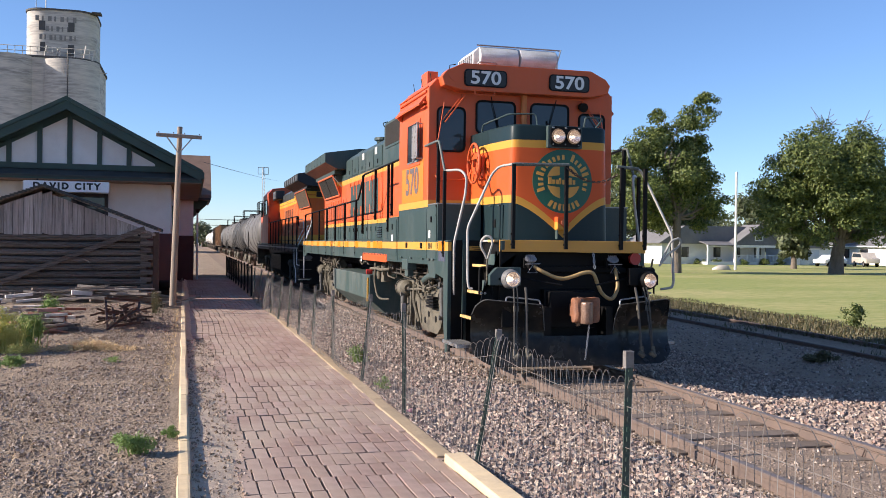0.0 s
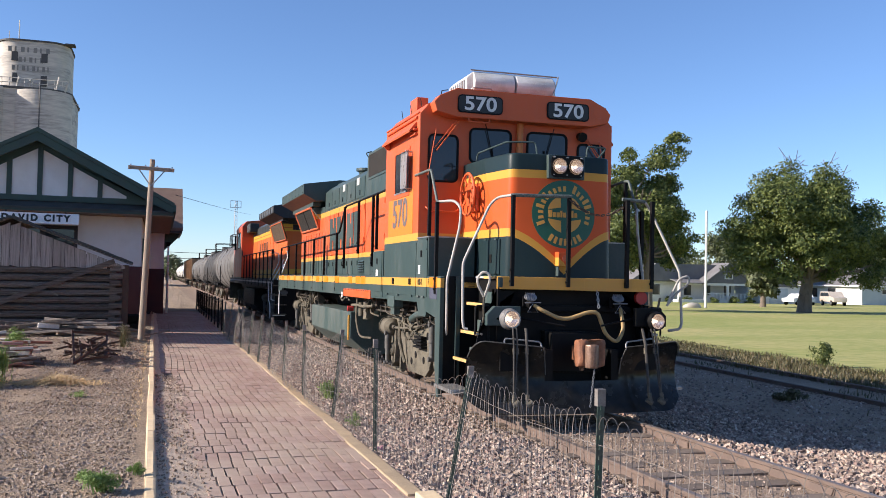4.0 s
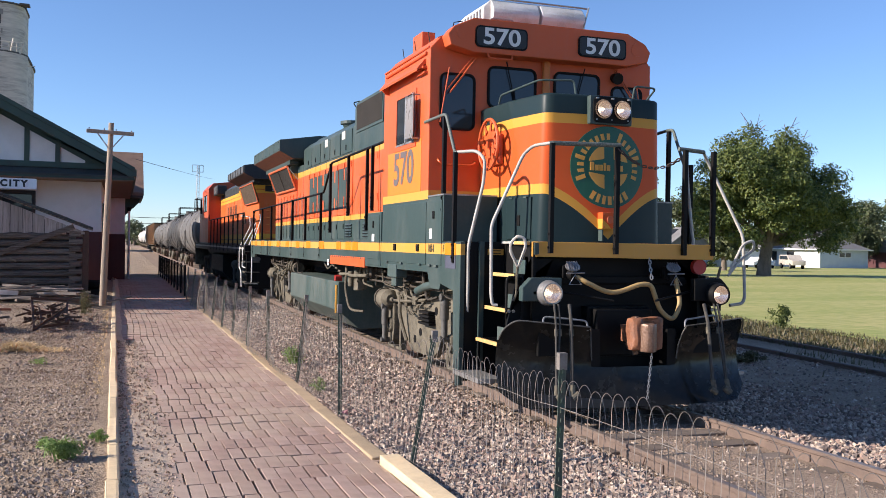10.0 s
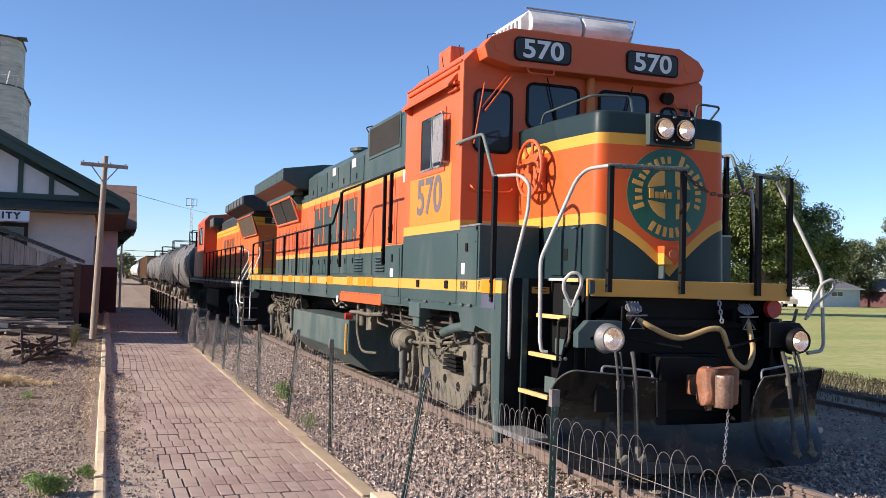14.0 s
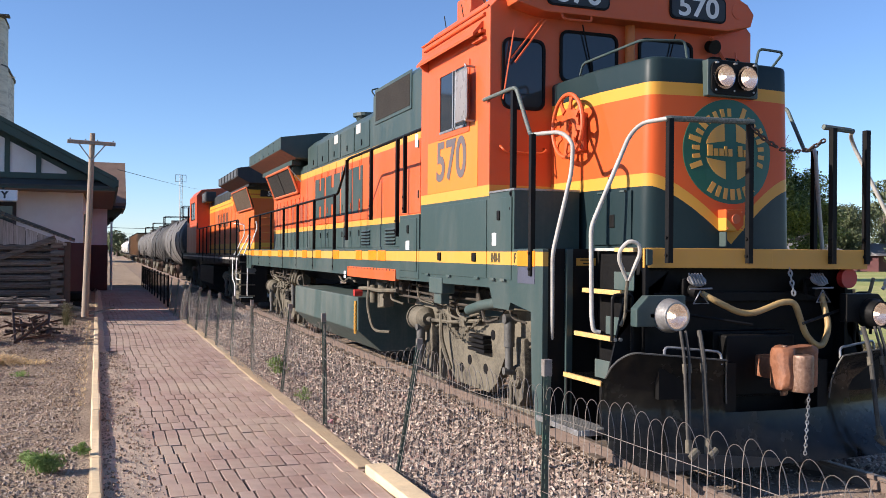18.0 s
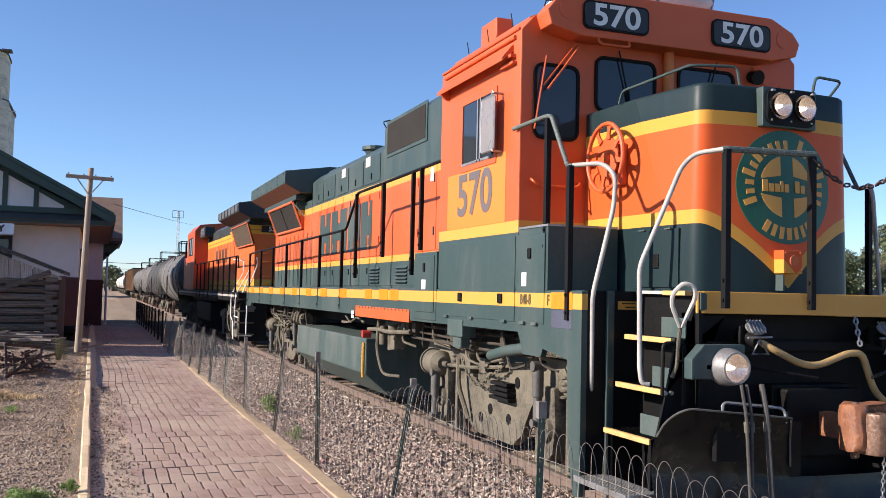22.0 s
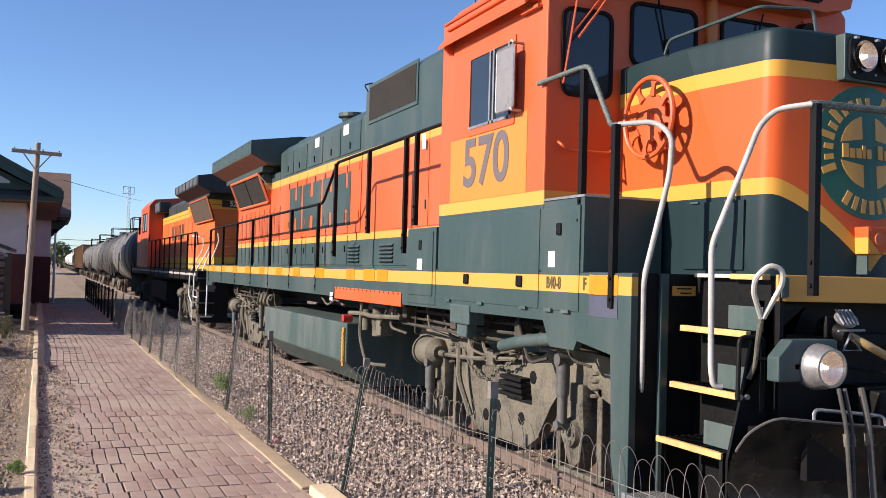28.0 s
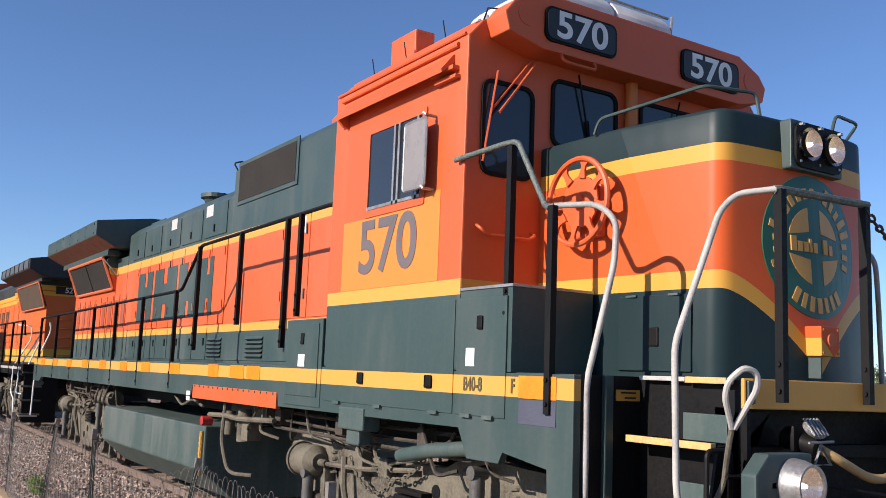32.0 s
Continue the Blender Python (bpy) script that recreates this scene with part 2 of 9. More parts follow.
def paint_finish(nt, b, col, rough=0.42, spec=0.42, dust=(0.24, 0.215, 0.185), dust_amount=0.3):
    fine = noise_fac(nt, 26, 0.45, 0.75, detail=5)
    big = noise_fac(nt, 1.6, 0.45, 0.8, detail=5, stretch=(1, 1, 0.35))
    streak = noise_fac(nt, 9, 0.52, 0.8, detail=4, stretch=(1, 1, 0.06))
    for f, a in ((fine, 0.12), (big, 0.38), (streak, 0.2)):
        k = nt.nodes.new("ShaderNodeMath")
        k.operation = 'MULTIPLY'
        k.inputs[1].default_value = a * dust_amount
        nt.links.new(f, k.inputs[0])
        col = mix_col(nt, k.outputs[0], col, dust)
    nt.links.new(col, b.inputs["Base Color"])
    r = nt.nodes.new("ShaderNodeMapRange")
    r.inputs[3].default_value, r.inputs[4].default_value = rough, rough + 0.25
    b.inputs["Specular IOR Level"].default_value = spec
    nt.links.new(big, r.inputs[0])
    nt.links.new(r.outputs[0], b.inputs["Roughness"])
    wave = noise_fac(nt, 2.5, 0.2, 0.8, detail=2)
    bump(nt, b, wave, 0.10, 0.02)


def livery(name, bands, rough=0.42, dust_amount=0.3, curved=False):
    """Coach paint in horizontal bands; on the nose the lower ones dip to a point in the middle."""
    m, nt, b = node_mat(name)
    tc = nt.nodes.new("ShaderNodeTexCoord")
    sep = nt.nodes.new("ShaderNodeSeparateXYZ")
    nt.links.new(tc.outputs["Object"], sep.inputs[0])
    h = sep.outputs[2]
    if curved:
        def math_node(op, a, c):
            n = nt.nodes.new("ShaderNodeMath")
            n.operation = op
            for i, v in enumerate((a, c)):
                if isinstance(v, (int, float)):
                    n.inputs[i].default_value = v
                else:
                    nt.links.new(v, n.inputs[i])
            return n.outputs[0]
        ax = math_node('ABSOLUTE', sep.outputs[0], 0)
        d = math_node('MAXIMUM', math_node('SUBTRACT', 0.72, ax), 0)
        dip = math_node('MULTIPLY', math_node('POWER', math_node('DIVIDE', d, 0.72), 1.45), 0.49)
        low = z_bands(nt, math_node('ADD', h, dip), bands[:3])
        high = z_bands(nt, h, bands[2:])
        g = math_node('GREATER_THAN', h, 2.9)
        col = mix_col(nt, g, low, high)
    else:
        col = z_bands(nt, h, bands)
    if isinstance(col, tuple):
        col = mix_col(nt, 0.0, col, col)
    paint_finish(nt, b, col, rough, 0.16 if curved else 0.42, dust_amount=dust_amount)
    return m


def glass(name, tint=(0.02, 0.025, 0.03), rough=0.05):
    m, nt, b = node_mat(name)
    b.inputs["Base Color"].default_value = (*tint, 1)
    b.inputs["Roughness"].default_value = rough
    b.inputs["Specular IOR Level"].default_value = 0.6
    return m


def glow(name, colour, strength):
    m, nt, b = node_mat(name)
    b.inputs["Base Color"].default_value = (*colour, 1)
    b.inputs["Emission Color"].default_value = (*colour, 1)
    b.inputs["Emission Strength"].default_value = strength
    return m


M_GREEN = livery("green paint", [(0, GREEN)], dust_amount=0.45)
M_GREEN_DULL = livery("dusty green paint", [(0, (0.045, 0.075, 0.07))], rough=0.5, dust_amount=0.9)
M_ORANGE = livery("orange paint", [(0, ORANGE)])
M_YELLOW = livery("yellow paint", [(0, YELLOW)], rough=0.4, dust_amount=0.5)
# Nose green kept darker than GREEN: shade on its front is in the colour.
SHADED_GREEN = (0.0145, 0.029, 0.032)
M_NOSE = livery("nose paint", [(0, SHADED_GREEN), (2.33, YELLOW), (2.44, ORANGE), (3.11, YELLOW), (3.22, SHADED_GREEN)], rough=0.36, curved=True, dust_amount=0.06)
M_CAB = livery("cab paint", [(0, GREEN), (2.305, YELLOW), (2.415, ORANGE)], dust_amount=0.35)
M_HOOD = livery("hood paint", [(0, GREEN), (2.19, YELLOW), (2.285, ORANGE), (3.33, YELLOW), (3.46, GREEN)], dust_amount=0.45)
M_SILL = livery("sill paint", [(0, GREEN), (1.638, YELLOW), (1.762, GREEN)], dust_amount=0.4)
M_BLACK = surface("black paint", (0.0065, 0.0065, 0.007), (0.009, 0.0085, 0.008), (0.014, 0.013, 0.012), rough=0.6, spec=0.14, scale=4, fine=40, amount=0.3, relief=0.05)
M_GRIME = surface("truck grime", (0.128, 0.113, 0.083), (0.036, 0.032, 0.025), (0.215, 0.19, 0.145), spec=0.25, rough=0.88, scale=3.2, fine=38, amount=0.55, relief=0.4)
M_STEEL = surface("dull steel", (0.33, 0.33, 0.33), (0.2, 0.18, 0.16), (0.45, 0.45, 0.45), rough=0.45, metal=0.6, scale=6, relief=0.05)
M_WHITE = surface("white paint", (0.74, 0.74, 0.72), (0.6, 0.58, 0.54), (0.8, 0.8, 0.8), rough=0.5, scale=4, relief=0.03)
M_RAILGREY = surface("worn handrail paint", (0.44, 0.42, 0.38), (0.24, 0.23, 0.21), (0.55, 0.53, 0.48), rough=0.6, spec=0.3, scale=3.2, fine=70, relief=0.05)
M_RAILGREEN = surface("worn green rail paint", (0.075, 0.10, 0.09), (0.045, 0.065, 0.06), (0.26, 0.26, 0.23), rough=0.6, spec=0.3, scale=4, fine=55, amount=0.7, relief=0.05)
M_RUST = surface("rust", (0.22, 0.085, 0.04), (0.13, 0.055, 0.032), (0.33, 0.14, 0.075), rough=0.85, scale=9, fine=60, relief=0.4)
M_RUSTDARK = surface("dark rust", (0.075, 0.042, 0.03), (0.04, 0.027, 0.022), (0.13, 0.075, 0.05), rough=0.8, scale=6, fine=60, relief=0.3)
M_GLASS = glass("dark window glass")
M_HOSE = surface("yellow hose", (0.42, 0.27, 0.10), (0.28, 0.18, 0.08), (0.5, 0.36, 0.16), rough=0.6, scale=8, relief=0.1)
M_RED = surface("red paint", (0.4, 0.03, 0.025), rough=0.5, relief=0.05)
M_SCREEN = surface("grey mesh screen", (0.028, 0.025, 0.022), (0.02, 0.018, 0.016), (0.045, 0.041, 0.036), spec=0.15, rough=0.9, scale=2, fine=160, amount=0.8, relief=0.6)
M_LENS = glow("lamp bulb", (1.0, 0.78, 0.56), 2.4)
M_PLOW = surface("plow paint", (0.018, 0.019, 0.018), (0.026, 0.025, 0.022), (0.07, 0.062, 0.046), rough=0.24, scale=0.7, fine=5, amount=0.4, relief=0.05, spec=0.5)
M_GALV = surface("galvanised grating", (0.15, 0.15, 0.145), (0.09, 0.088, 0.085), (0.22, 0.22, 0.215), rough=0.5, metal=0.4, scale=8, relief=0.05)
M_REFLECTOR = surface("lamp reflector", (0.5, 0.49, 0.47), (0.3, 0.29, 0.28), (0.7, 0.68, 0.65), rough=0.28, metal=0.9, scale=14, fine=40, amount=0.6, relief=0.3)
# Faint emission stands for the bulb light that the bowl throws back.
_rb = M_REFLECTOR.node_tree.nodes["Principled BSDF"]
_rb.inputs["Emission Color"].default_value = (1.0, 0.66, 0.42, 1)
_rb.inputs["Emission Strength"].default_value = 0.17
M_ORANGE_DULL = livery("faded orange paint", [(0, (0.55, 0.11, 0.03))], rough=0.62, dust_amount=0.8)
M_AMBER = surface("amber reflector", (0.80, 0.22, 0.006), (0.66, 0.17, 0.006), (0.85, 0.29, 0.015), rough=0.4, scale=8, fine=50, relief=0.1)
M_RUBBER = surface("rubber", (0.009, 0.009, 0.009), rough=0.8, spec=0.15)
M_CHROME = surface("chrome", (0.6, 0.6, 0.6), (0.5, 0.5, 0.5), (0.7, 0.7, 0.7), rough=0.18, metal=1.0, relief=0.02)

M_DIRT = surface("bare dirt", (0.365, 0.28, 0.20), (0.215, 0.162, 0.118), (0.55, 0.43, 0.32), spec=0.1, rough=0.95, scale=1.1, fine=34, amount=0.85, relief=1.0, depth=0.03)
M_SAND = surface("sandy grit", (0.53, 0.41, 0.295), (0.39, 0.30, 0.22), (0.66, 0.53, 0.40), rough=0.95, scale=3, fine=45, amount=0.7, relief=0.7, depth=0.008)
M_JOINT = surface("dirt in the joints", (0.085, 0.067, 0.056), (0.055, 0.043, 0.037), (0.14, 0.112, 0.092), rough=0.95, scale=2, fine=60, relief=0.5)
M_BRICK = surface("paver brick", (0.335, 0.228, 0.182), (0.25, 0.17, 0.138), (0.42, 0.305, 0.245), rough=0.8, scale=7, fine=90, amount=0.45, relief=0.35, depth=0.003, per_piece=0.12)
M_BRICK_FAR = surface("paver brick joined", (0.335, 0.228, 0.182), (0.25, 0.17, 0.138), (0.42, 0.305, 0.245), rough=0.8, scale=7, fine=90, amount=0.45, relief=0.35, depth=0.003, island=0.12)


def dusted(m, dust, most):
    """Windblown sand lying over paving in broad patches."""
    nt = m.node_tree
    b = nt.nodes["Principled BSDF"]
    col = b.inputs["Base Color"].links[0].from_socket
    g = nt.nodes.new("ShaderNodeNewGeometry")
    n = nt.nodes.new("ShaderNodeTexNoise")
    n.inputs["Scale"].default_value, n.inputs["Detail"].default_value = 0.9, 6
    nt.links.new(g.outputs["Position"], n.inputs["Vector"])
    r = nt.nodes.new("ShaderNodeMapRange")
    r.inputs[1].default_value, r.inputs[2].default_value, r.inputs[4].default_value = 0.38, 0.68, most
    nt.links.new(n.outputs[0], r.inputs[0])
    nt.links.new(mix_col(nt, r.outputs[0], col, dust), b.inputs["Base Color"])


for m_ in (M_BRICK, M_BRICK_FAR):
    dusted(m_, (0.42, 0.335, 0.25), 0.75)
M_KERB = surface("yellowed kerb concrete", (0.66, 0.51, 0.30), (0.48, 0.37, 0.235), (0.74, 0.60, 0.40), rough=0.85, scale=2.5, fine=22, amount=0.4, relief=0.25, depth=0.006, per_piece=0.05)
M_BED = surface("brown gravelly bed", (0.31, 0.232, 0.172), (0.19, 0.142, 0.108), (0.42, 0.33, 0.255), spec=0.1, rough=0.95, scale=2.5, fine=45, amount=0.75, relief=0.9, depth=0.012)
M_KERB_OLD = surface("worn tan kerb", (0.40, 0.30, 0.185), (0.27, 0.205, 0.135), (0.50, 0.395, 0.265), rough=0.9, scale=2.2, fine=24, amount=0.45, relief=0.35, depth=0.008, per_piece=0.12)
M_RAIL = surface("rail side rust", (0.15, 0.105, 0.082), (0.105, 0.075, 0.062), (0.21, 0.155, 0.12), rough=0.8, scale=3, fine=60, amount=0.4, relief=0.3)
M_RAILTOP = surface("rail running face", (0.21, 0.165, 0.135), (0.15, 0.11, 0.09), (0.30, 0.25, 0.21), rough=0.5, metal=0.35, scale=2, relief=0.02)
M_LOG = surface("old log timber", (0.22, 0.182, 0.155), (0.06, 0.05, 0.042), (0.40, 0.35, 0.31), rough=0.95, spec=0.1, scale=5, fine=26, amount=0.7, relief=1.0, depth=0.015, stretch=(0.22, 3, 7), per_piece=0.25)
M_WOOD_OLD = surface("grey weathered wood", (0.19, 0.155, 0.13), (0.07, 0.057, 0.048), (0.32, 0.27, 0.235), rough=0.9, scale=4, fine=30, amount=0.6, relief=0.6, depth=0.006, stretch=(0.25, 3, 6), per_piece=0.22)
M_WOOD_UP = surface("grey upright boards", (0.35, 0.31, 0.285), (0.12, 0.10, 0.09), (0.47, 0.43, 0.40), rough=0.9, scale=4, fine=30, amount=0.6, relief=0.6, depth=0.006, stretch=(6, 3, 0.25), per_piece=0.25)
M_POLE = surface("bleached pole wood", (0.30, 0.235, 0.175), (0.2, 0.155, 0.12), (0.4, 0.32, 0.24), rough=0.85, scale=6, fine=30, amount=0.6, relief=0.5, depth=0.006, stretch=(5, 5, 0.2))
M_TIE = surface("tie wood", (0.16, 0.125, 0.098), (0.07, 0.055, 0.045), (0.25, 0.20, 0.16), rough=0.9, scale=5, fine=40, relief=0.5, per_piece=0.2)
M_POST = surface("green fence post", (0.03, 0.075, 0.05), (0.05, 0.06, 0.045), (0.12, 0.14, 0.11), rough=0.6, scale=9, fine=60, relief=0.2)
M_WIRE = surface("galvanised wire", (0.22, 0.20, 0.18), (0.13, 0.10, 0.08), (0.3, 0.28, 0.26), rough=0.6, metal=0.35, scale=9, relief=0.0)
M_STUCCO = surface("white stucco", (0.70, 0.69, 0.67), (0.62, 0.605, 0.58), (0.76, 0.75, 0.73), rough=0.9, scale=1.5, fine=50, amount=0.4, relief=0.3)
M_MAROON = surface("maroon painted boards", (0.085, 0.026, 0.028), (0.065, 0.022, 0.023), (0.12, 0.045, 0.045), rough=0.7, scale=2, fine=30, relief=0.2)
M_TRIM = surface("dark green trim", (0.022, 0.055, 0.042), (0.018, 0.04, 0.033), (0.05, 0.085, 0.07), rough=0.6, scale=3, fine=30, relief=0.1)
M_TRIM_DARK = surface("dark brown beam and backing", (0.03, 0.024, 0.026), (0.022, 0.018, 0.02), rough=0.7, scale=3)
M_SOFFIT = surface("brown soffit", (0.20, 0.115, 0.07), (0.14, 0.085, 0.055), rough=0.7, scale=3)
M_SHINGLE = surface("brown shingles", (0.16, 0.10, 0.07), (0.11, 0.068, 0.05), (0.23, 0.15, 0.11), rough=0.9, scale=2, fine=18, amount=0.7, relief=0.5, depth=0.01)
M_SHINGLE_D = surface("dark roofing", (0.045, 0.05, 0.047), (0.03, 0.034, 0.033), (0.075, 0.08, 0.075), rough=0.9, scale=2, fine=18, relief=0.5)
M_SIGN = surface("white sign board", (0.82, 0.82, 0.82), (0.76, 0.76, 0.77), rough=0.5, scale=3)
M_INK = surface("black lettering", (0.012, 0.012, 0.014), rough=0.5, relief=0)
M_CONCRETE = surface("elevator concrete", (0.50, 0.46, 0.395), (0.25, 0.23, 0.205), (0.62, 0.57, 0.485), rough=0.9, scale=0.42, fine=1.6, amount=1.0, relief=0.2, stretch=(0.3, 0.3, 2.2))
M_CONC_DARK = surface("dark patch", (0.09, 0.085, 0.08), rough=0.9, scale=1)
M_BARK = surface("bark", (0.17, 0.135, 0.105), (0.1, 0.08, 0.065), (0.25, 0.2, 0.16), rough=0.95, scale=2, fine=14, amount=0.6, relief=0.8, depth=0.03, stretch=(2, 2, 0.5))
M_GRASS = surface("mown lawn", (0.31, 0.315, 0.085), (0.52, 0.42, 0.18), (0.20, 0.265, 0.06), rough=0.95, scale=0.14, fine=5, amount=0.95, relief=0.6, depth=0.04, stretch=(0.35, 1.0, 1))
M_HOUSE = surface("white siding", (0.68, 0.68, 0.66), (0.6, 0.6, 0.59), rough=0.7, scale=1)
M_BLUEGREY = surface("blue-grey for shaded siding and a door", (0.45, 0.5, 0.55), (0.4, 0.45, 0.5), rough=0.7, scale=1)
M_ROOFGREY = surface("grey roof", (0.17, 0.165, 0.165), (0.13, 0.125, 0.125), rough=0.9, scale=1, fine=8)
M_TANKBLACK = surface("tank black", (0.03, 0.03, 0.03), (0.05, 0.048, 0.045), (0.09, 0.085, 0.08), spec=0.3, rough=0.62, scale=1.5, fine=10, amount=0.4, relief=0.05, stretch=(1, 1, 0.3))
M_TANKWHITE = surface("tank white", (0.6, 0.59, 0.56), (0.42, 0.39, 0.34), rough=0.5, scale=1.0)
M_TANKGREY = surface("tank grey", (0.115, 0.11, 0.105), (0.07, 0.067, 0.062), (0.18, 0.17, 0.16), spec=0.3, rough=0.6, scale=1.5, fine=10)
M_TAN = surface("tan car steel", (0.27, 0.16, 0.08), (0.2, 0.12, 0.065), rough=0.7, scale=1.5)
M_STRAW = surface("dry straw", (0.66, 0.46, 0.22), (0.52, 0.36, 0.17), (0.76, 0.58, 0.33), rough=0.9, relief=0, island=0.25)


def leaf_mat(name, base, other):
    """Leaves with thin-leaf light coming through, varied leaf by leaf."""
    m, nt, b = node_mat(name)
    g = nt.nodes.new("ShaderNodeNewGeometry")
    col = mix_col(nt, g.outputs["Random Per Island"], base, other)
    nt.links.new(col, b.inputs["Base Color"])
    b.inputs["Roughness"].default_value = 0.55
    t = nt.nodes.new("ShaderNodeBsdfTranslucent")
    nt.links.new(col, t.inputs[0])
    mx = nt.nodes.new("ShaderNodeMixShader")
    mx.inputs[0].default_value = 0.22
    nt.links.new(b.outputs[0], mx.inputs[1])
    nt.links.new(t.outputs[0], mx.inputs[2])
    nt.links.new(mx.outputs[0], nt.nodes["Material Output"].inputs[0])
    return m


M_LEAF = leaf_mat("tree leaves", (0.035, 0.066, 0.016), (0.195, 0.225, 0.052))
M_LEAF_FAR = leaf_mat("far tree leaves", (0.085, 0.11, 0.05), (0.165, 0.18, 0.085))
M_WEED = leaf_mat("weed leaves", (0.13, 0.22, 0.045), (0.24, 0.33, 0.09))
M_WEED_DRY = leaf_mat("yellowing weed", (0.42, 0.43, 0.10), (0.56, 0.52, 0.18))
M_TALLGRASS = leaf_mat("tall dry grass", (0.062, 0.072, 0.028), (0.16, 0.125, 0.06))


def stone_mat():
    m, nt, b = node_mat("ballast stones")
    g = nt.nodes.new("ShaderNodeNewGeometry")
    r = nt.nodes.new("ShaderNodeValToRGB")
    r.color_ramp.interpolation = 'CONSTANT'
    cols = [(0.0, (0.33, 0.24, 0.185)), (0.22, (0.44, 0.34, 0.265)), (0.40, (0.205, 0.15, 0.118)), (0.58, (0.53, 0.42, 0.325)), (0.7, (0.37, 0.245, 0.195)), (0.82, (0.15, 0.11, 0.088)), (0.94, (0.60, 0.49, 0.39))]
    for i, (p, c) in enumerate(cols):
        e = r.color_ramp.elements[i] if i < 2 else r.color_ramp.elements.new(p)
        e.position, e.color = p, (*c, 1)
    nt.links.new(g.outputs["Random Per Island"], r.inputs[0])
    col = mix_col(nt, noise_fac(nt, 40, 0.45, 0.75), r.outputs[0], (0.17, 0.14, 0.125))
    nt.links.new(col, b.inputs["Base Color"])
    b.inputs["Roughness"].default_value = 0.85
    return m


M_STONE = stone_mat()
M_CLOD = surface("dirt clods", (0.29, 0.222, 0.168), (0.16, 0.12, 0.092), (0.47, 0.38, 0.30), spec=0.1, rough=0.95, scale=30, fine=80, relief=0, island=0.45)

# ---- ground ----
TRACK = 5.05          # middle of the track
RAIL_X = (TRACK - 0.753, TRACK + 0.753)
SLANT = -0.0085       # the platform drifts a little from the track's line
PLAT_Z = -0.10


def kerb_left(y):
    return -0.012 + SLANT * (y - 7.6)


def kerb_right(y):
    return 2.04 + SLANT * 0.8 * (y - 7.0)


def dirt_z(y):
    return min(max((y - 9.0) * 0.013, 0.0), 0.24)


def dirt_lift(x, y):
    """The dirt rises away from the kerb, never above it."""
    return max(0.0, min(1.0, (kerb_left(y) - 0.12 - x) / 1.1))


def ground_z(x, y):
    if x < -0.15:
        return dirt_z(y) * dirt_lift(x, y) - 0.012 - max(0, min(1, (-25 - x) / 30)) * 0.2
    if x < 2.2:
        return -0.22 if y < 47 else -0.12
    if x < 9.5:
        return -0.60
    return -0.52


def make_ground():
    xs = [-2500, -800, -300, -120, -60, -40, -30, -25, -18, -12, -8, -6, -4.5, -3.4, -2.6, -2, -1.5, -1.1, -0.8, -0.5, -0.2, -0.1, 2.15, 2.3, 5, 9.4, 9.6, 10.5, 14, 20, 40, 80, 150, 300, 800, 2500]
    ys = [-600, -100, -30, -10, -4] + [i * 0.5 for i in range(0, 61)] + [32, 35, 40, 46.9, 47.1, 60, 80, 120, 200, 400, 1000, 3000]
    verts = []
    for y in ys:
        for x in xs:
            if x in (-0.2, -0.1):
                x = kerb_left(min(y, 45)) - (0.075 if x == -0.2 else 0.03)
            z = ground_z(min(x, -0.16), y) if x > -0.6 and -2 < y < 46 and x < kerb_left(y) - 0.05 else (-0.012 if x == kerb_left(min(y, 45)) - 0.075 else ground_z(x if x < -0.5 or x > 0.3 else 0.5, y))
            if -9 < x < -0.25 and 3 < y < 30:
                z += (0.035 * noise.noise((x * 0.9, y * 0.9, 0)) + 0.015 * noise.noise((x * 3, y * 3, 5))) * min(1, dirt_lift(x, y) + 0.15)
            verts.append((x, y, z))
    n = len(xs)
    faces = [(j * n + i, j * n + i + 1, (j + 1) * n + i + 1, (j + 1) * n + i) for j in range(len(ys) - 1) for i in range(n - 1)]
    ob = pydata("ground", verts, faces, M_DIRT)
    ob.data.shade_smooth()
    ob.data.set_sharp_from_angle(angle=0.25)
    return tagged(ob, "bare brown dirt ground around the railway line", "ground", kind="structure")


make_ground()

# lawn beyond the second track
lawn = bmesh.new()
lx = [14.0, 27.0, 29, 25, 40, 60, 90, 140, 300, 900]
ly = [-200, -20, 0, 8, 14, 20, 30, 50, 80, 120, 200, 500]
gv = [[lawn.verts.new((x if x > 26.9 else 16.6 + 0.075 * max(-10, min(60, y)) + 0.25 * noise.noise((0, y, 3)), y, -0.47 + 0.03 * noise.noise((x * 0.05, y * 0.05, 1)))) for x in lx] for y in ly]
for a, b in zip(gv, gv[1:]):
    for i in range(len(lx) - 1):
        lawn.faces.new((a[i], a[i + 1], b[i + 1], b[i]))
plain("lawn", lawn, M_GRASS, "wide mown lawn turning yellow green in summer sun", "lawn", kind="structure")

# ---- ballast bed and track ----
def bed_z(x):
    pts = [(2.2, -0.13), (2.6, -0.15), (3.3, -0.155), (3.9, -0.13), (4.2, -0.13), (4.45, -0.12), (5.05, -0.10), (5.65, -0.12), (5.95, -0.13), (6.5, -0.17), (7.6, -0.33), (9.4, -0.5), (10.2, -0.53)]
    for (a, za), (b, zb) in zip(pts, pts[1:]):
        if x <= b:
            return za + (zb - za) * (x - a) / (b - a)
    return -0.53


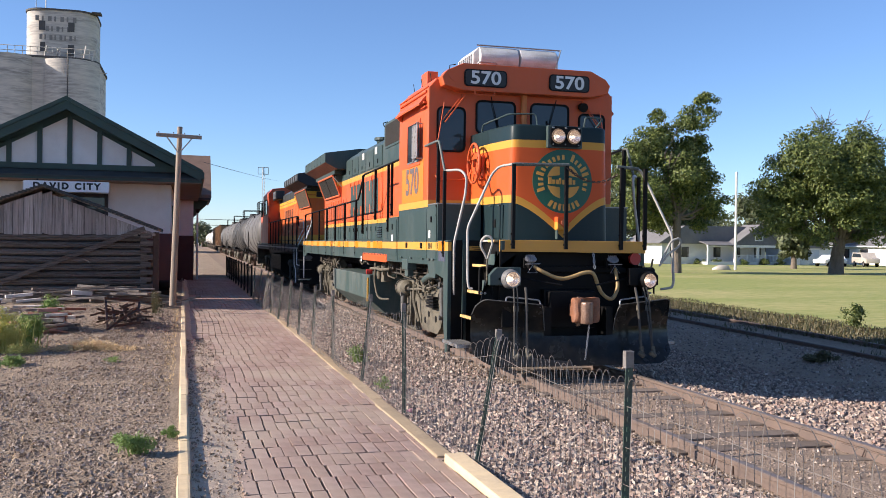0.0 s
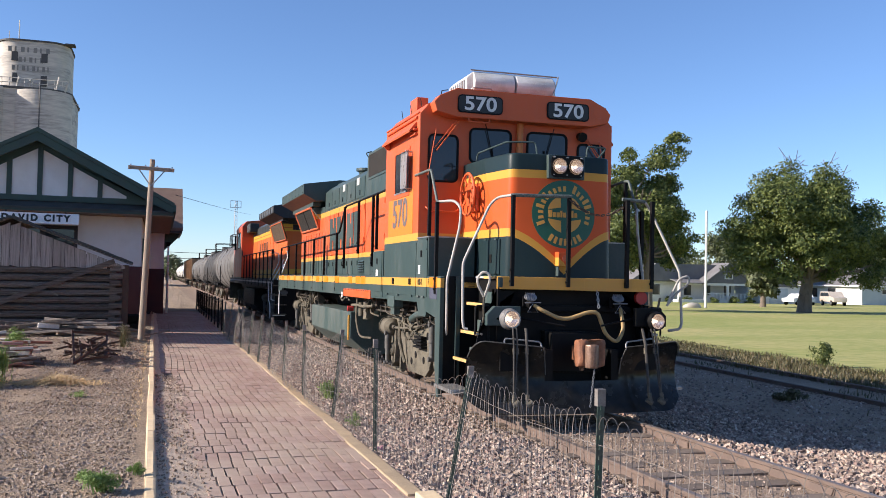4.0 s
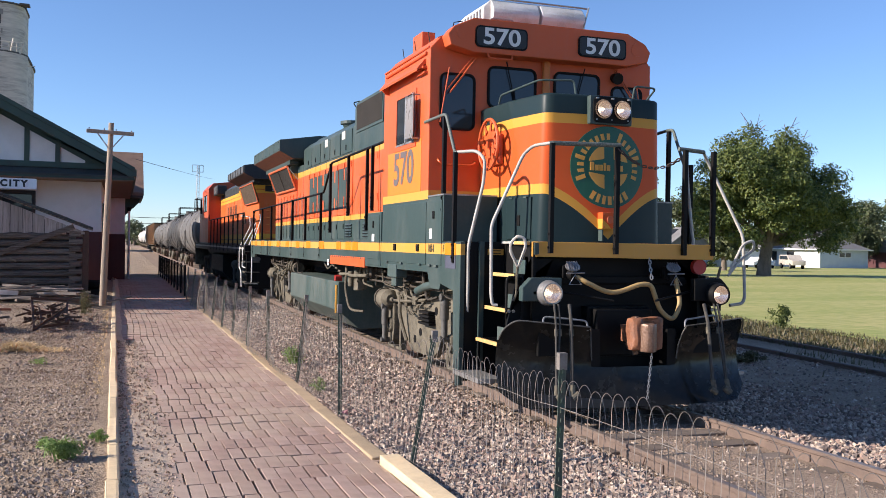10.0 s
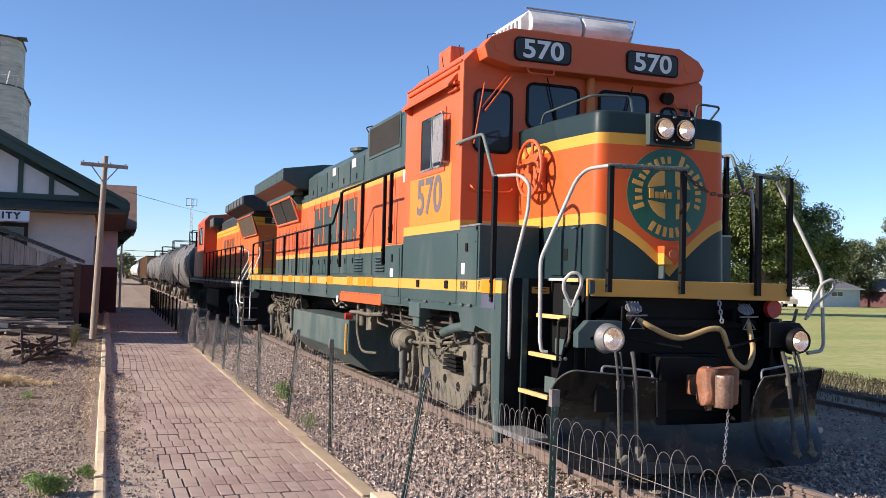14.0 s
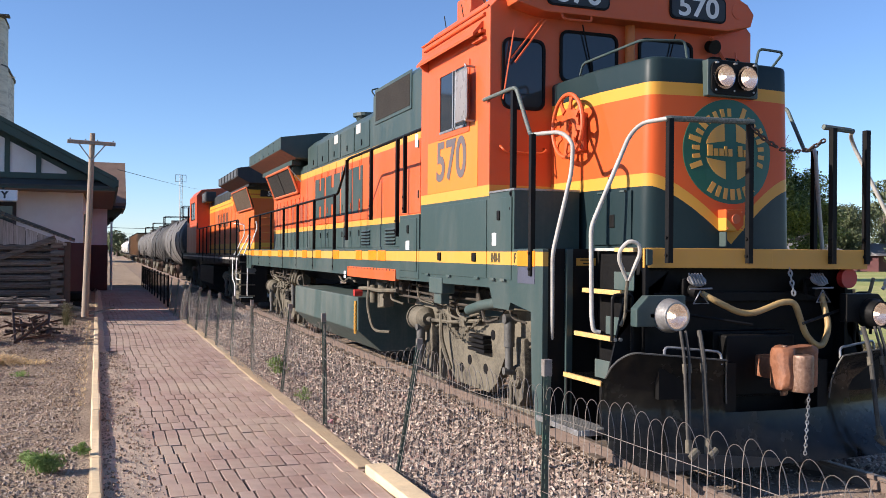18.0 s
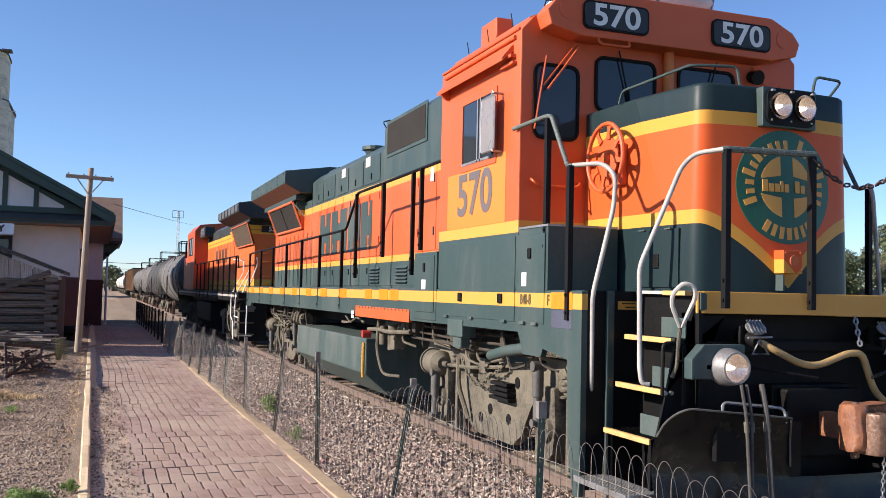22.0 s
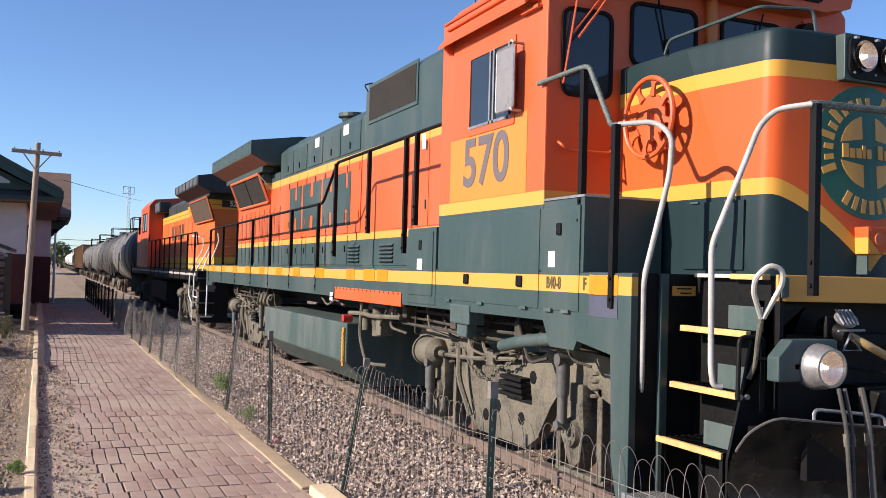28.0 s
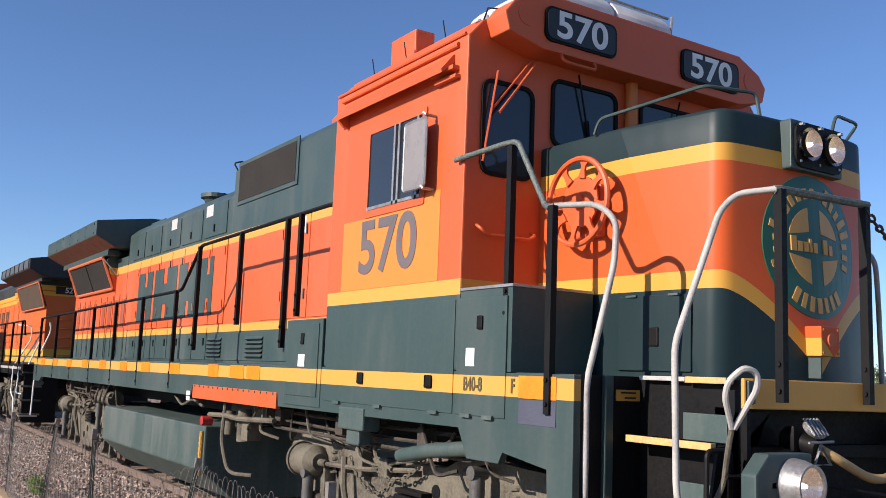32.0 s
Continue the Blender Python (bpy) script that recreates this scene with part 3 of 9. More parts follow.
bed = bmesh.new()
bx = [2.2, 2.4, 2.6, 2.9, 3.2, 3.5, 3.8, 4.05, 4.2, 4.45, 4.7, 5.05, 5.4, 5.65, 5.95, 6.2, 6.6, 7.1, 7.6, 8.2, 8.8, 9.4, 10.2]
rows_ = []
for j in range(0, 96):
    y = -12 + j * 0.5 if j < 80 else 28 + (j - 79) ** 2 * 1.6
    rows_.append([bed.verts.new((x + (kerb_right(min(y, 60)) + 0.15 - 2.2 if x < 2.3 else 0), y, bed_z(x) + 0.018 * noise.noise((x * 2.3, y * 2.3, 9)))) for x in bx])
for a, b in zip(rows_, rows_[1:]):
    for i in range(len(bx) - 1):
        bed.faces.new((a[i], a[i + 1], b[i + 1], b[i]))
ballast_bed = plain("ballast_bed", bed, M_BED, "gritty grey brown ballast bed under the track", "ballast", kind="structure", smooth=True)


def stones(name, count, spot, size, parent_label, seed, mat=None):
    """Loose broken stones, each a bent little block."""
    rs = np.random.RandomState(seed)
    cube = np.array([(x, y, z) for x in (-1, 1) for y in (-1, 1) for z in (-1, 1)], float)
    quads = np.array([(0, 1, 3, 2), (4, 6, 7, 5), (0, 4, 5, 1), (2, 3, 7, 6), (0, 2, 6, 4), (1, 5, 7, 3)])
    pos = np.array([spot(rs) for _ in range(count)])
    v = cube[None] * rs.uniform(0.5, 1.0, (count, 8, 3)) * np.array([1, 0.8, 0.62])
    q = rs.normal(size=(count, 4))
    q /= np.linalg.norm(q, axis=1)[:, None]
    w, x, y, z = q.T
    R = np.stack([1 - 2 * (y * y + z * z), 2 * (x * y - z * w), 2 * (x * z + y * w), 2 * (x * y + z * w), 1 - 2 * (x * x + z * z), 2 * (y * z - x * w), 2 * (x * z - y * w), 2 * (y * z + x * w), 1 - 2 * (x * x + y * y)], 1).reshape(count, 3, 3)
    s = size(rs, count, pos)
    v = np.einsum('nij,nkj->nki', R, v) * s[:, None, None] + pos[:, None, :]
    f = (np.arange(count)[:, None, None] * 8 + quads[None]).reshape(-1, 4)
    ob = big_mesh(name, v.reshape(-1, 3), f, mat or M_STONE)
    return tagged(ob, parent_label, "stones", kind="stuff")


def near_spot(rs):
    y = 4.6 + 34 * rs.rand() ** 2.0
    x = kerb_right(y) + 0.16 + rs.rand() ** 1.5 * (4.1 - kerb_right(y) - 0.16)
    return x, y, bed_z(x) + 0.004 + 0.012 * rs.rand()


def rail_spot(rs):
    y = 4.6 + 26 * rs.rand() ** 1.7
    x = 4.22 - 1.3 * rs.rand() ** 1.3
    return x, y, bed_z(x) + 0.003 + 0.008 * rs.rand()


def far_spot(rs):
    y = 4.2 + 18 * rs.rand() ** 1.4
    x = 5.9 + 4.3 * rs.rand() ** 1.2
    return x, y, bed_z(x) + 0.004 + 0.012 * rs.rand()


def mid_spot(rs):
    y = 4.5 + 9 * rs.rand()
    x = TRACK + 1.4 * (rs.rand() - 0.5)
    return x, y, bed_z(x) + 0.002


def shade_spot(rs):
    y = 5.0 + 24 * rs.rand() ** 1.3
    x = 7.4 + 6.2 * rs.rand() ** 0.9
    return x, y, max(bed_z(x), -0.525) + 0.002 + 0.012 * rs.rand()


def drift_spot(rs):
    y = 6.2 + 11 * rs.rand()
    u = rs.rand() ** 1.4
    return kerb_left(y) + 0.02 + 0.5 * u, y, PLAT_Z - 0.034 + 0.074 * max(0.25, 1.2 - u) + 0.004


def dirt_spot(rs):
    y = 6.5 + 17 * rs.rand() ** 1.3
    x = kerb_left(y) - 0.2 - 4.2 * rs.rand()
    return x, y, ground_z(x, y) + (0.035 * noise.noise((x * 0.9, y * 0.9, 0)) + 0.015 * noise.noise((x * 3, y * 3, 5))) * min(1, dirt_lift(x, y) + 0.15)


stones("ballast_stones", 34000, near_spot, lambda rs, n, p: rs.uniform(0.016, 0.034, n) * (1 + p[:, 1] * 0.012), "pinkish grey crushed stone ballast beside the near rail", 1)
stones("ballast_stones", 15000, far_spot, lambda rs, n, p: rs.uniform(0.018, 0.04, n), "crushed stone ballast beyond the far rail", 2)
stones("ballast_stones", 6000, mid_spot, lambda rs, n, p: 0.003 + 0.013 * rs.rand(n) ** 2.6, "fine gravel and chips between the rails", 3, M_CLOD)
stones("ballast_stones", 150, mid_spot, lambda rs, n, p: rs.uniform(0.012, 0.026, n), "few loose stones between the rails", 33)
stones("ballast_stones", 12000, shade_spot, lambda rs, n, p: 0.008 + 0.028 * rs.rand(n) ** 1.6, "mixed stones and dirt between the two tracks", 34)
stones("ballast_stones", 22000, rail_spot, lambda rs, n, p: rs.uniform(0.007, 0.02, n), "fine brown gravel between the ballast and the near rail", 6, M_CLOD)
stones("gravel", 62000, dirt_spot, lambda rs, n, p: 0.004 + 0.017 * rs.rand(n) ** 2.2, "small loose clods and pebbles on the bare dirt", 4, M_CLOD)
stones("gravel", 2200, drift_spot, lambda rs, n, p: 0.004 + 0.013 * rs.rand(n) ** 2, "loose grit along the foot of the kerb", 5, M_CLOD)


def rail_section(x):
    return [(x - 0.07, -0.168), (x + 0.07, -0.168), (x + 0.07, -0.155), (x + 0.012, -0.135), (x + 0.012, -0.045), (x + 0.034, -0.034), (x + 0.036, -0.006), (x - 0.036, -0.006), (x - 0.034, -0.034), (x - 0.012, -0.045), (x - 0.012, -0.135), (x - 0.07, -0.155)]


def rail(x, y0, y1, label, m=None, top_mat=M_RAILTOP, top_label="worn bright running face"):
    th = thing("rail", label, "rail", m, group="railway rails")
    part("rail_body", prism(bmesh.new(), rail_section(x), 'y', y0, y1), M_RAIL, th)
    top = [(x - 0.035, -0.006), (x + 0.035, -0.006), (x + 0.026, 0.0), (x - 0.026, 0.0)]
    part("running_face", prism(bmesh.new(), top, 'y', y0, y1), top_mat, th, top_label)
    return th


for x in RAIL_X:
    r = rail(x, -40, 260, "rust brown steel rail with a dull worn top")
    for y in (6.9, 9.55, 19.0):   # joint bars and rail bonds
        part("joint_bar", boxed(x - 0.03, x + 0.03, y - 0.3, y + 0.3, -0.13, -0.055, bevel=0.006), M_RAIL, r)
        bond = bmesh.new()
        tube(bond, rounded([(x - 0.045, y - 0.06, -0.04), (x - 0.06, y - 0.02, -0.15), (x - 0.06, y + 0.16, -0.12)], 0.05), 0.006, 5)
        part("rail_bond", bond, M_RUSTDARK, r)

tie_me = boxed(-0.87, 0.87, -0.11, 0.11, -0.26, -0.1, bevel=0.008)
tie0 = plain("railway_tie", tie_me, M_TIE, "dark weathered wooden tie half buried in ballast", "railway tie", group="ties under the track")
tie0.location = (TRACK, 4.7, 0)
for k in range(1, 44):
    copy_thing(tie0, Matrix.Translation((TRACK + rnd.uniform(-0.04, 0.04), 4.7 + 0.54 * k + rnd.uniform(-0.03, 0.03), rnd.uniform(-0.015, 0.008))) @ Matrix.Rotation(rnd.uniform(-0.015, 0.015), 4, 'Z'))

# second track that leaves to the right
SECOND = Matrix.Translation((13.95, 13.3, -0.42)) @ Matrix.Rotation(radians(-5.1), 4, 'Z')
for dx in (-0.753, 0.753):
    rail(dx, -30, 160, "dark rusted rail of the disused second track", SECOND, M_RAIL, "rusted running face")
sbed = bmesh.new()
box(sbed, -1.5, 1.5, -30, 160, -0.22, -0.13, bevel=0.05)
ob = plain("ballast_bed", sbed, M_BED, "dirt filled bed of the second track", "ballast", kind="structure")
ob.matrix_world = SECOND

# ---- brick platform ----
slab = bmesh.new()
for y0, y1 in ((-6, 47),):
    vs = []
    for y in (y0, y1):
        for x, z in ((kerb_left(y), -0.26), (kerb_left(y), PLAT_Z - 0.03), (kerb_right(y) + 0.02, PLAT_Z - 0.03), (kerb_right(y) + 0.02, -0.26)):
            vs.append(slab.verts.new((x, y, z)))
    for i in range(4):
        j = (i + 1) % 4
        slab.faces.new((vs[i], vs[j], vs[4 + j], vs[4 + i]))
    slab.faces.new(vs[:4])
    slab.faces.new(vs[4:])
# grit that has drifted against the left kerb
drift = bmesh.new()
last = None
for k in range(0, 127):
    y = -4.0 + k * 0.5
    edge = 0.46 + 0.16 * noise.noise((0, y * 0.8, 2)) if y < 17 else 0.16
    hgt = 0.074 + 0.012 * noise.noise((3, y * 0.9, 2))
    row = [drift.verts.new((kerb_left(y) + u * edge - 0.02, y, PLAT_Z - 0.034 + hgt * (1.25 - u) + 0.006 * noise.noise((u * 4, y * 3, 7)))) for u in (0, 0.15, 0.35, 0.6, 0.85, 1.3)]
    if last:
        for i in range(5):
            drift.faces.new((last[i], last[i + 1], row[i + 1], row[i]))
    last = row
for y in (4.3, 44.0):
    row = [drift.verts.new((kerb_right(y) + u, y, PLAT_Z - 0.012)) for u in (-0.16, 0.03)]
    if y > 5:
        drift.faces.new((near_row[0], near_row[1], row[1], row[0]))
    near_row = row
plain("sand_drift", drift, M_SAND, "sandy grit drifted against the yellow kerb", "sand", kind="structure", smooth=True)
platform = plain("platform", slab, M_JOINT, "old station platform paved with purple brown bricks on sandy grit", "platform", kind="structure")


def kerb_piece(name, w, length, h, mat, label):
    bm = boxed(-w / 2, w / 2, 0.001, length - 0.001, -h, 0, bevel=0.016)
    for v in bm.verts:
        v.co += Vector((rnd.uniform(-0.004, 0.004), rnd.uniform(-0.003, 0.003), rnd.uniform(-0.005, 0.003)))
    me = link_mesh(name, bm, mat).data
    return me


def kerb_run(name, label, side, w, length, h, mat, y0, y1, top):
    run = thing(name, label, "kerb", kind="structure")
    metas = [kerb_piece("kerb_stone", w, length, h, mat, label) for _ in range(4)]
    for o in [o for o in scene.objects if o.name.startswith("kerb_stone") and o.parent is None]:
        bpy.data.objects.remove(o)
    y, k = y0, 0
    while y < y1:
        ob = new("kerb_stone", metas[k % 4])
        ob.parent = run
        x = side(y)
        ob.matrix_basis = Matrix.Translation((x + rnd.uniform(-0.004, 0.004), y, top(y) + rnd.uniform(-0.004, 0.003))) @ Matrix.Rotation(-math.atan(SLANT) + rnd.uniform(-0.003, 0.003), 4, 'Z')
        y += length
        k += 1
    return run


kerb_run("kerb_left", "yellow painted concrete kerb along the dirt edge", lambda y: kerb_left(y) - 0.045, 0.09, 1.22, 0.3, M_KERB, 3.4 - 5 * 1.22, 40, lambda y: 0.005)
kerb_run("kerb_right", "worn tan concrete kerb along the ballast edge", lambda y: kerb_right(y) + 0.085, 0.16, 1.5, 0.25, M_KERB_OLD, 7.6, 44, lambda y: PLAT_Z + 0.015)
kerb_run("kerb_end", "smooth cream kerb block at the near end of the platform edge", lambda y: kerb_right(y) + 0.13, 0.18, 1.6, 0.3, M_KERB, 4.3, 7.2, lambda y: PLAT_Z + 0.06)

# bricks, in courses across the platform, each course sliding a little from the one before
BW, BL = 0.121, 0.385


def brick_shape(seed):
    r = random.Random(seed)
    a, b = BW / 2 - 0.0072, BL / 2 - 0.0055
    j = lambda s: r.uniform(-s, s)
    base = [(-a, -b), (a, -b), (a, b), (-a, b)]
    low = [(x + j(0.003), y + j(0.004), -0.035) for x, y in base]
    mid = [(x, y, -0.0025) for x, y, _ in low]
    top = [(x * 0.975, y * 0.992, j(0.0012)) for x, y, _ in low]
    vs = low + mid + top
    fs = [(0, 1, 5, 4), (1, 2, 6, 5), (2, 3, 7, 6), (3, 0, 4, 7), (4, 5, 9, 8), (5, 6, 10, 9), (6, 7, 11, 10), (7, 4, 8, 11), (8, 9, 10, 11)]
    return vs, fs


brick_kinds = [brick_shape(i) for i in range(8)]


def brick_places():
    out = []
    rb = random.Random(21)
    y, slide = 6.2 - 24 * BL, 0.0
    while y < 46.7:
        slide += rb.uniform(-0.03, 0.012)
        left = kerb_left(y) + (0.36 + 0.13 * noise.noise((0, y * 0.8, 2)) if y < 18 else 0.10)
        i = math.ceil((left - slide) / BW)
        while i * BW + slide < kerb_right(y) + 0.04:
            x = i * BW + slide + 0.010 * noise.noise((y * 0.9, i * 0.3, 4)) + rb.uniform(-0.004, 0.004)
            wave = 0.035 * noise.noise((x * 0.9, y * 0.35, 8))
            out.append((x, y + wave + rb.uniform(-0.005, 0.005), PLAT_Z + 0.016 * noise.noise((x, y * 0.7, 6)) + rb.uniform(-0.0035, 0.0035), rb.uniform(-0.016, 0.016), rb.randrange(8)))
            i += 1
        y += BL
    return out


BRICKS = brick_places()

# ---- lead locomotive; its own space: x across, y back from the front deck, z up from the rail ----
LOCO_Y = 11.785
MOVERS, ROLLERS = [], []


def side_box(s, xa, xb, y0, y1, z0, z1, bevel=0.0):
    a, b = sorted((s * xa, s * xb))
    return boxed(a, b, y0, y1, z0, z1, bevel=bevel)


def louvre(bm, s, x, y0, y1, z0, z1, n):
    for i in range(n):
        z = z0 + (z1 - z0) * (i + 0.5) / n
        h = (z1 - z0) / n * 0.3
        prism(bm, [(s * x, z - h), (s * (x + 0.022), z - h), (s * x, z + h)], 'y', y0, y1)
    return bm


def wheelset(parent, y, r=0.51, gauge=0.75):
    """Two wheels on an axle; it turns about its own axle."""
    ws = new("wheelset")
    ws.parent = parent
    ws.location = (0, y, r)
    bm = bmesh.new()
    cyl(bm, (-0.95, 0, 0), (0.95, 0, 0), 0.085, n=12)
    me = link_mesh("axle", bm, M_GRIME)
    me.parent = ws
    for s in (-1, 1):
        w = bmesh.new()
        cyl(w, (s * (gauge - 0.06), 0, 0), (s * (gauge + 0.07), 0, 0), r, r - 0.006, n=36)
        cyl(w, (s * (gauge - 0.085), 0, 0), (s * (gauge - 0.06), 0, 0), r + 0.025, n=36)
        cyl(w, (s * (gauge + 0.07), 0, 0), (s * (gauge + 0.10), 0, 0), 0.15, n=16)
        for k in range(6):
            a = k * math.pi / 3
            cyl(w, (s * (gauge + 0.07), 0.3 * math.cos(a), 0.3 * math.sin(a)), (s * (gauge + 0.078), 0.3 * math.cos(a), 0.3 * math.sin(a)), 0.045, n=10)
        o = link_mesh("wheel", w, M_RUSTDARK, smooth=True)
        o.parent = ws
    ROLLERS.append((ws, r))
    return ws


def chain(bm, pts, r=0.009, link=0.055):
    """Links along a hanging line."""
    pts = [Vector(p) for p in pts]
    total = []
    for a, b in zip(pts, pts[1:]):
        n = max(1, int((b - a).length / (link * 0.75)))
        total += [(a + (b - a) * (i / n), (b - a).normalized()) for i in range(n)]
    for i, (p, d) in enumerate(total):
        u = d.orthogonal().normalized()
        if i % 2:
            u = d.cross(u)
        ring = [p + d * (link / 2 * math.cos(t)) + u * (link * 0.28 * math.sin(t)) for t in [k * math.pi / 4 for k in range(8)]]
        tube(bm, ring, r, 4, closed=True)
    return bm


def sag(a, b, drop, n=10):
    a, b = Vector(a), Vector(b)
    return [a + (b - a) * (i / n) - Vector((0, 0, drop * 4 * (i / n) * (1 - i / n))) for i in range(n + 1)]


M_DAMPER = surface("dusty steel damper", (0.10, 0.098, 0.09), (0.06, 0.056, 0.048), (0.15, 0.148, 0.14), rough=0.6, metal=0.2, scale=6)


def truck(parent, yc, name="truck"):
    """A two-axle cast truck, front axle towards -y."""
    t = new(name)
    t.parent = parent
    t.location = (0, yc, 0)
    for y in (-1.37, 1.37):
        wheelset(t, y)
    for s in (-1, 1):
        frame_ = [(-2.15, 0.98), (-2.0, 1.14), (-1.0, 1.18), (-0.75, 1.04), (0.62, 1.0), (0.85, 1.16), (2.0, 1.14), (2.15, 0.96), (2.1, 0.8), (1.98, 0.84), (1.5, 0.9), (1.12, 0.86), (0.92, 0.66), (0.74, 0.36), (0.5, 0.22), (-0.5, 0.22), (-0.74, 0.36), (-0.92, 0.66), (-1.12, 0.86), (-1.5, 0.9), (-1.86, 0.8), (-1.96, 0.3), (-2.12, 0.28)]
        bm = bmesh.new()
        a, b = sorted((s * 1.0, s * 1.10))
        prism(bm, frame_, 'x', a, b, bevel=0.015)
        part("side_frame", bm, M_GRIME, t, "cast steel side frame, dusty grey green", smooth=True)
        holes = bmesh.new()
        for y, z in ((-0.42, 0.47), (0.3, 0.40), (-0.62, 0.86), (0.05, 0.52)):
            cyl(holes, (s * 1.099, y, z), (s * 1.106, y, z), 0.058, n=12)
        split_part("frame_hole", holes, M_BLACK, t)
        for y in (-1.37, 1.37):
            bx = bmesh.new()
            prism(bx, [(y - 0.13, 0.9), (y + 0.13, 0.9), (y + 0.16, 0.6), (y + 0.13, 0.36), (y + 0.02, 0.2), (y - 0.11, 0.3), (y - 0.16, 0.55)], 'x', *sorted((s * 0.96, s * 1.15)), bevel=0.02)
            cyl(bx, (s * 1.15, y, 0.51), (s * 1.19, y, 0.51), 0.125, 0.11, n=16)
            for k in range(6):
                an = k * math.pi / 3
                cyl(bx, (s * 1.19, y + 0.08 * math.cos(an), 0.51 + 0.08 * math.sin(an)), (s * 1.2, y + 0.08 * math.cos(an), 0.51 + 0.08 * math.sin(an)), 0.016, n=6)
            part("axle_box", bx, M_GRIME, t, smooth=True)
            ped = bmesh.new()
            box(ped, *sorted((s * 1.0, s * 1.1)), y - 0.34, y - 0.27, 0.18, 0.9, bevel=0.01)
            box(ped, *sorted((s * 1.0, s * 1.1)), y + 0.27, y + 0.34, 0.18, 0.9, bevel=0.01)
            box(ped, *sorted((s * 1.02, s * 1.09)), y - 0.36, y + 0.36, 0.15, 0.19, bevel=0.008)
            part("pedestal", ped, M_GRIME, t)
            sh = bmesh.new()
            ys, zt = y, (1.09 if y < 0 else 0.80)
            cyl(sh, (s * 1.25, ys, zt - 0.5), (s * 1.25, ys, zt - 0.2), 0.042, n=14)
            cyl(sh, (s * 1.25, ys, zt - 0.28), (s * 1.25, ys, zt - 0.02), 0.055, n=14)
            cyl(sh, (s * 1.18, ys, zt), (s * 1.31, ys, zt), 0.05, n=12)
            cyl(sh, (s * 1.18, ys, zt - 0.52), (s * 1.31, ys, zt - 0.52), 0.04, n=12)
            part("damper", sh, M_DAMPER, t, "grey steel damper", smooth=True)
            sp = bmesh.new()
            for q in (-0.24, 0.24):
                pts = [(s * 1.05 + 0.07 * math.cos(k * 0.9), y + q + 0.07 * math.sin(k * 0.9), 0.8 + k * 0.0085) for k in range(30)]
                tube(sp, pts, 0.016, 5)
            split_part("coil_spring", sp, M_GRIME, t)
            shoe = bmesh.new()
            yy = y + (0.6 if y > 0 else -0.6) * 0.98
            prism(shoe, [(yy - 0.05, 0.28), (yy + 0.05, 0.26), (yy + 0.07, 0.62), (yy + 0.01, 0.86), (yy - 0.05, 0.62)], 'x', *sorted((s * 0.72, s * 0.84)), bevel=0.01)
            tube(shoe, [(s * 0.95, yy, 1.05), (s * 0.92, yy + 0.02, 0.6), (s * 0.9, yy, 0.3)], 0.025, 6)
            part("brake_shoe", shoe, M_RUSTDARK, t)
        bc = bmesh.new()
        yb = 1.25
        cyl(bc, (s * 1.18, yb + 0.42, 0.90), (s * 1.18, yb + 0.1, 0.90), 0.15, n=20)
        cyl(bc, (s * 1.18, yb + 0.1, 0.90), (s * 1.18, yb + 0.02, 0.90), 0.15, 0.08, n=20)
        cyl(bc, (s * 1.18, yb + 0.02, 0.90), (s * 1.18, yb - 0.12, 0.90), 0.035, n=10)
        cyl(bc, (s * 1.18, yb + 0.44, 0.90), (s * 1.18, yb + 0.4, 0.90), 0.165, n=20)
        part("brake_cylinder", bc, M_GRIME, t, "round brake cylinder grey with dust", smooth=True)
        rods = bmesh.new()
        tube(rods, rounded([(s * 1.18, yb - 0.12, 0.90), (s * 1.2, 0.4, 0.93), (s * 1.16, -0.4, 1.0)], 0.1), 0.022, 6)
        tube(rods, rounded([(s * 1.2, 0.75, 1.0), (s * 1.22, 0.7, 0.7), (s * 1.15, 0.55, 0.35)], 0.1), 0.028, 6)
        tube(rods, rounded([(s * 1.2, 0.2, 1.22), (s * 1.22, 0.15, 1.05), (s * 1.2, -0.1, 0.98)], 0.06), 0.018, 6)
        tube(rods, rounded([(s * 1.2, 0.55, 1.25), (s * 1.24, 0.4, 1.02), (s * 1.2, 0.15, 0.98), (s * 1.16, -0.5, 1.1)], 0.08), 0.014, 6)
        tube(rods, rounded([(s * 1.12, 1.9, 1.18), (s * 1.16, 1.2, 1.17), (s * 1.14, 0.4, 1.08), (s * 1.1, -0.9, 1.22)], 0.1), 0.016, 6)
        box(rods, *sorted((s * 1.12, s * 1.22)), -0.05, 0.1, 0.9, 1.06, bevel=0.01)
        box(rods, *sorted((s * 1.1, s * 1.2)), 0.42, 0.56, 0.86, 1.1, bevel=0.01)
        split_part("brake_rigging", rods, M_GRIME, t)
        pads = bmesh.new()
        for i in range(4):
            box(pads, *sorted((s * 1.08, s * 1.2)), -0.60 + i * 0.012, -0.12 - i * 0.012, 0.66 + i * 0.05, 0.695 + i * 0.05, bevel=0.006)
        split_part("rubber_spring", pads, M_BLACK, t)
        ch = bmesh.new()
        chain(ch, sag((s * 1.2, 0.62, 1.0), (s * 1.21, -0.2, 0.93), 0.2))
        chain(ch, sag((s * 1.21, 0.1, 0.95), (s * 1.2, -0.7, 1.2), 0.14))
        part("safety_chain", ch, M_GRIME, t)
    tr = bmesh.new()
    box(tr, -0.9, 0.9, -0.25, 0.25, 0.55, 1.0, bevel=0.03)
    part("bolster", tr, M_GRIME, t)
    return t


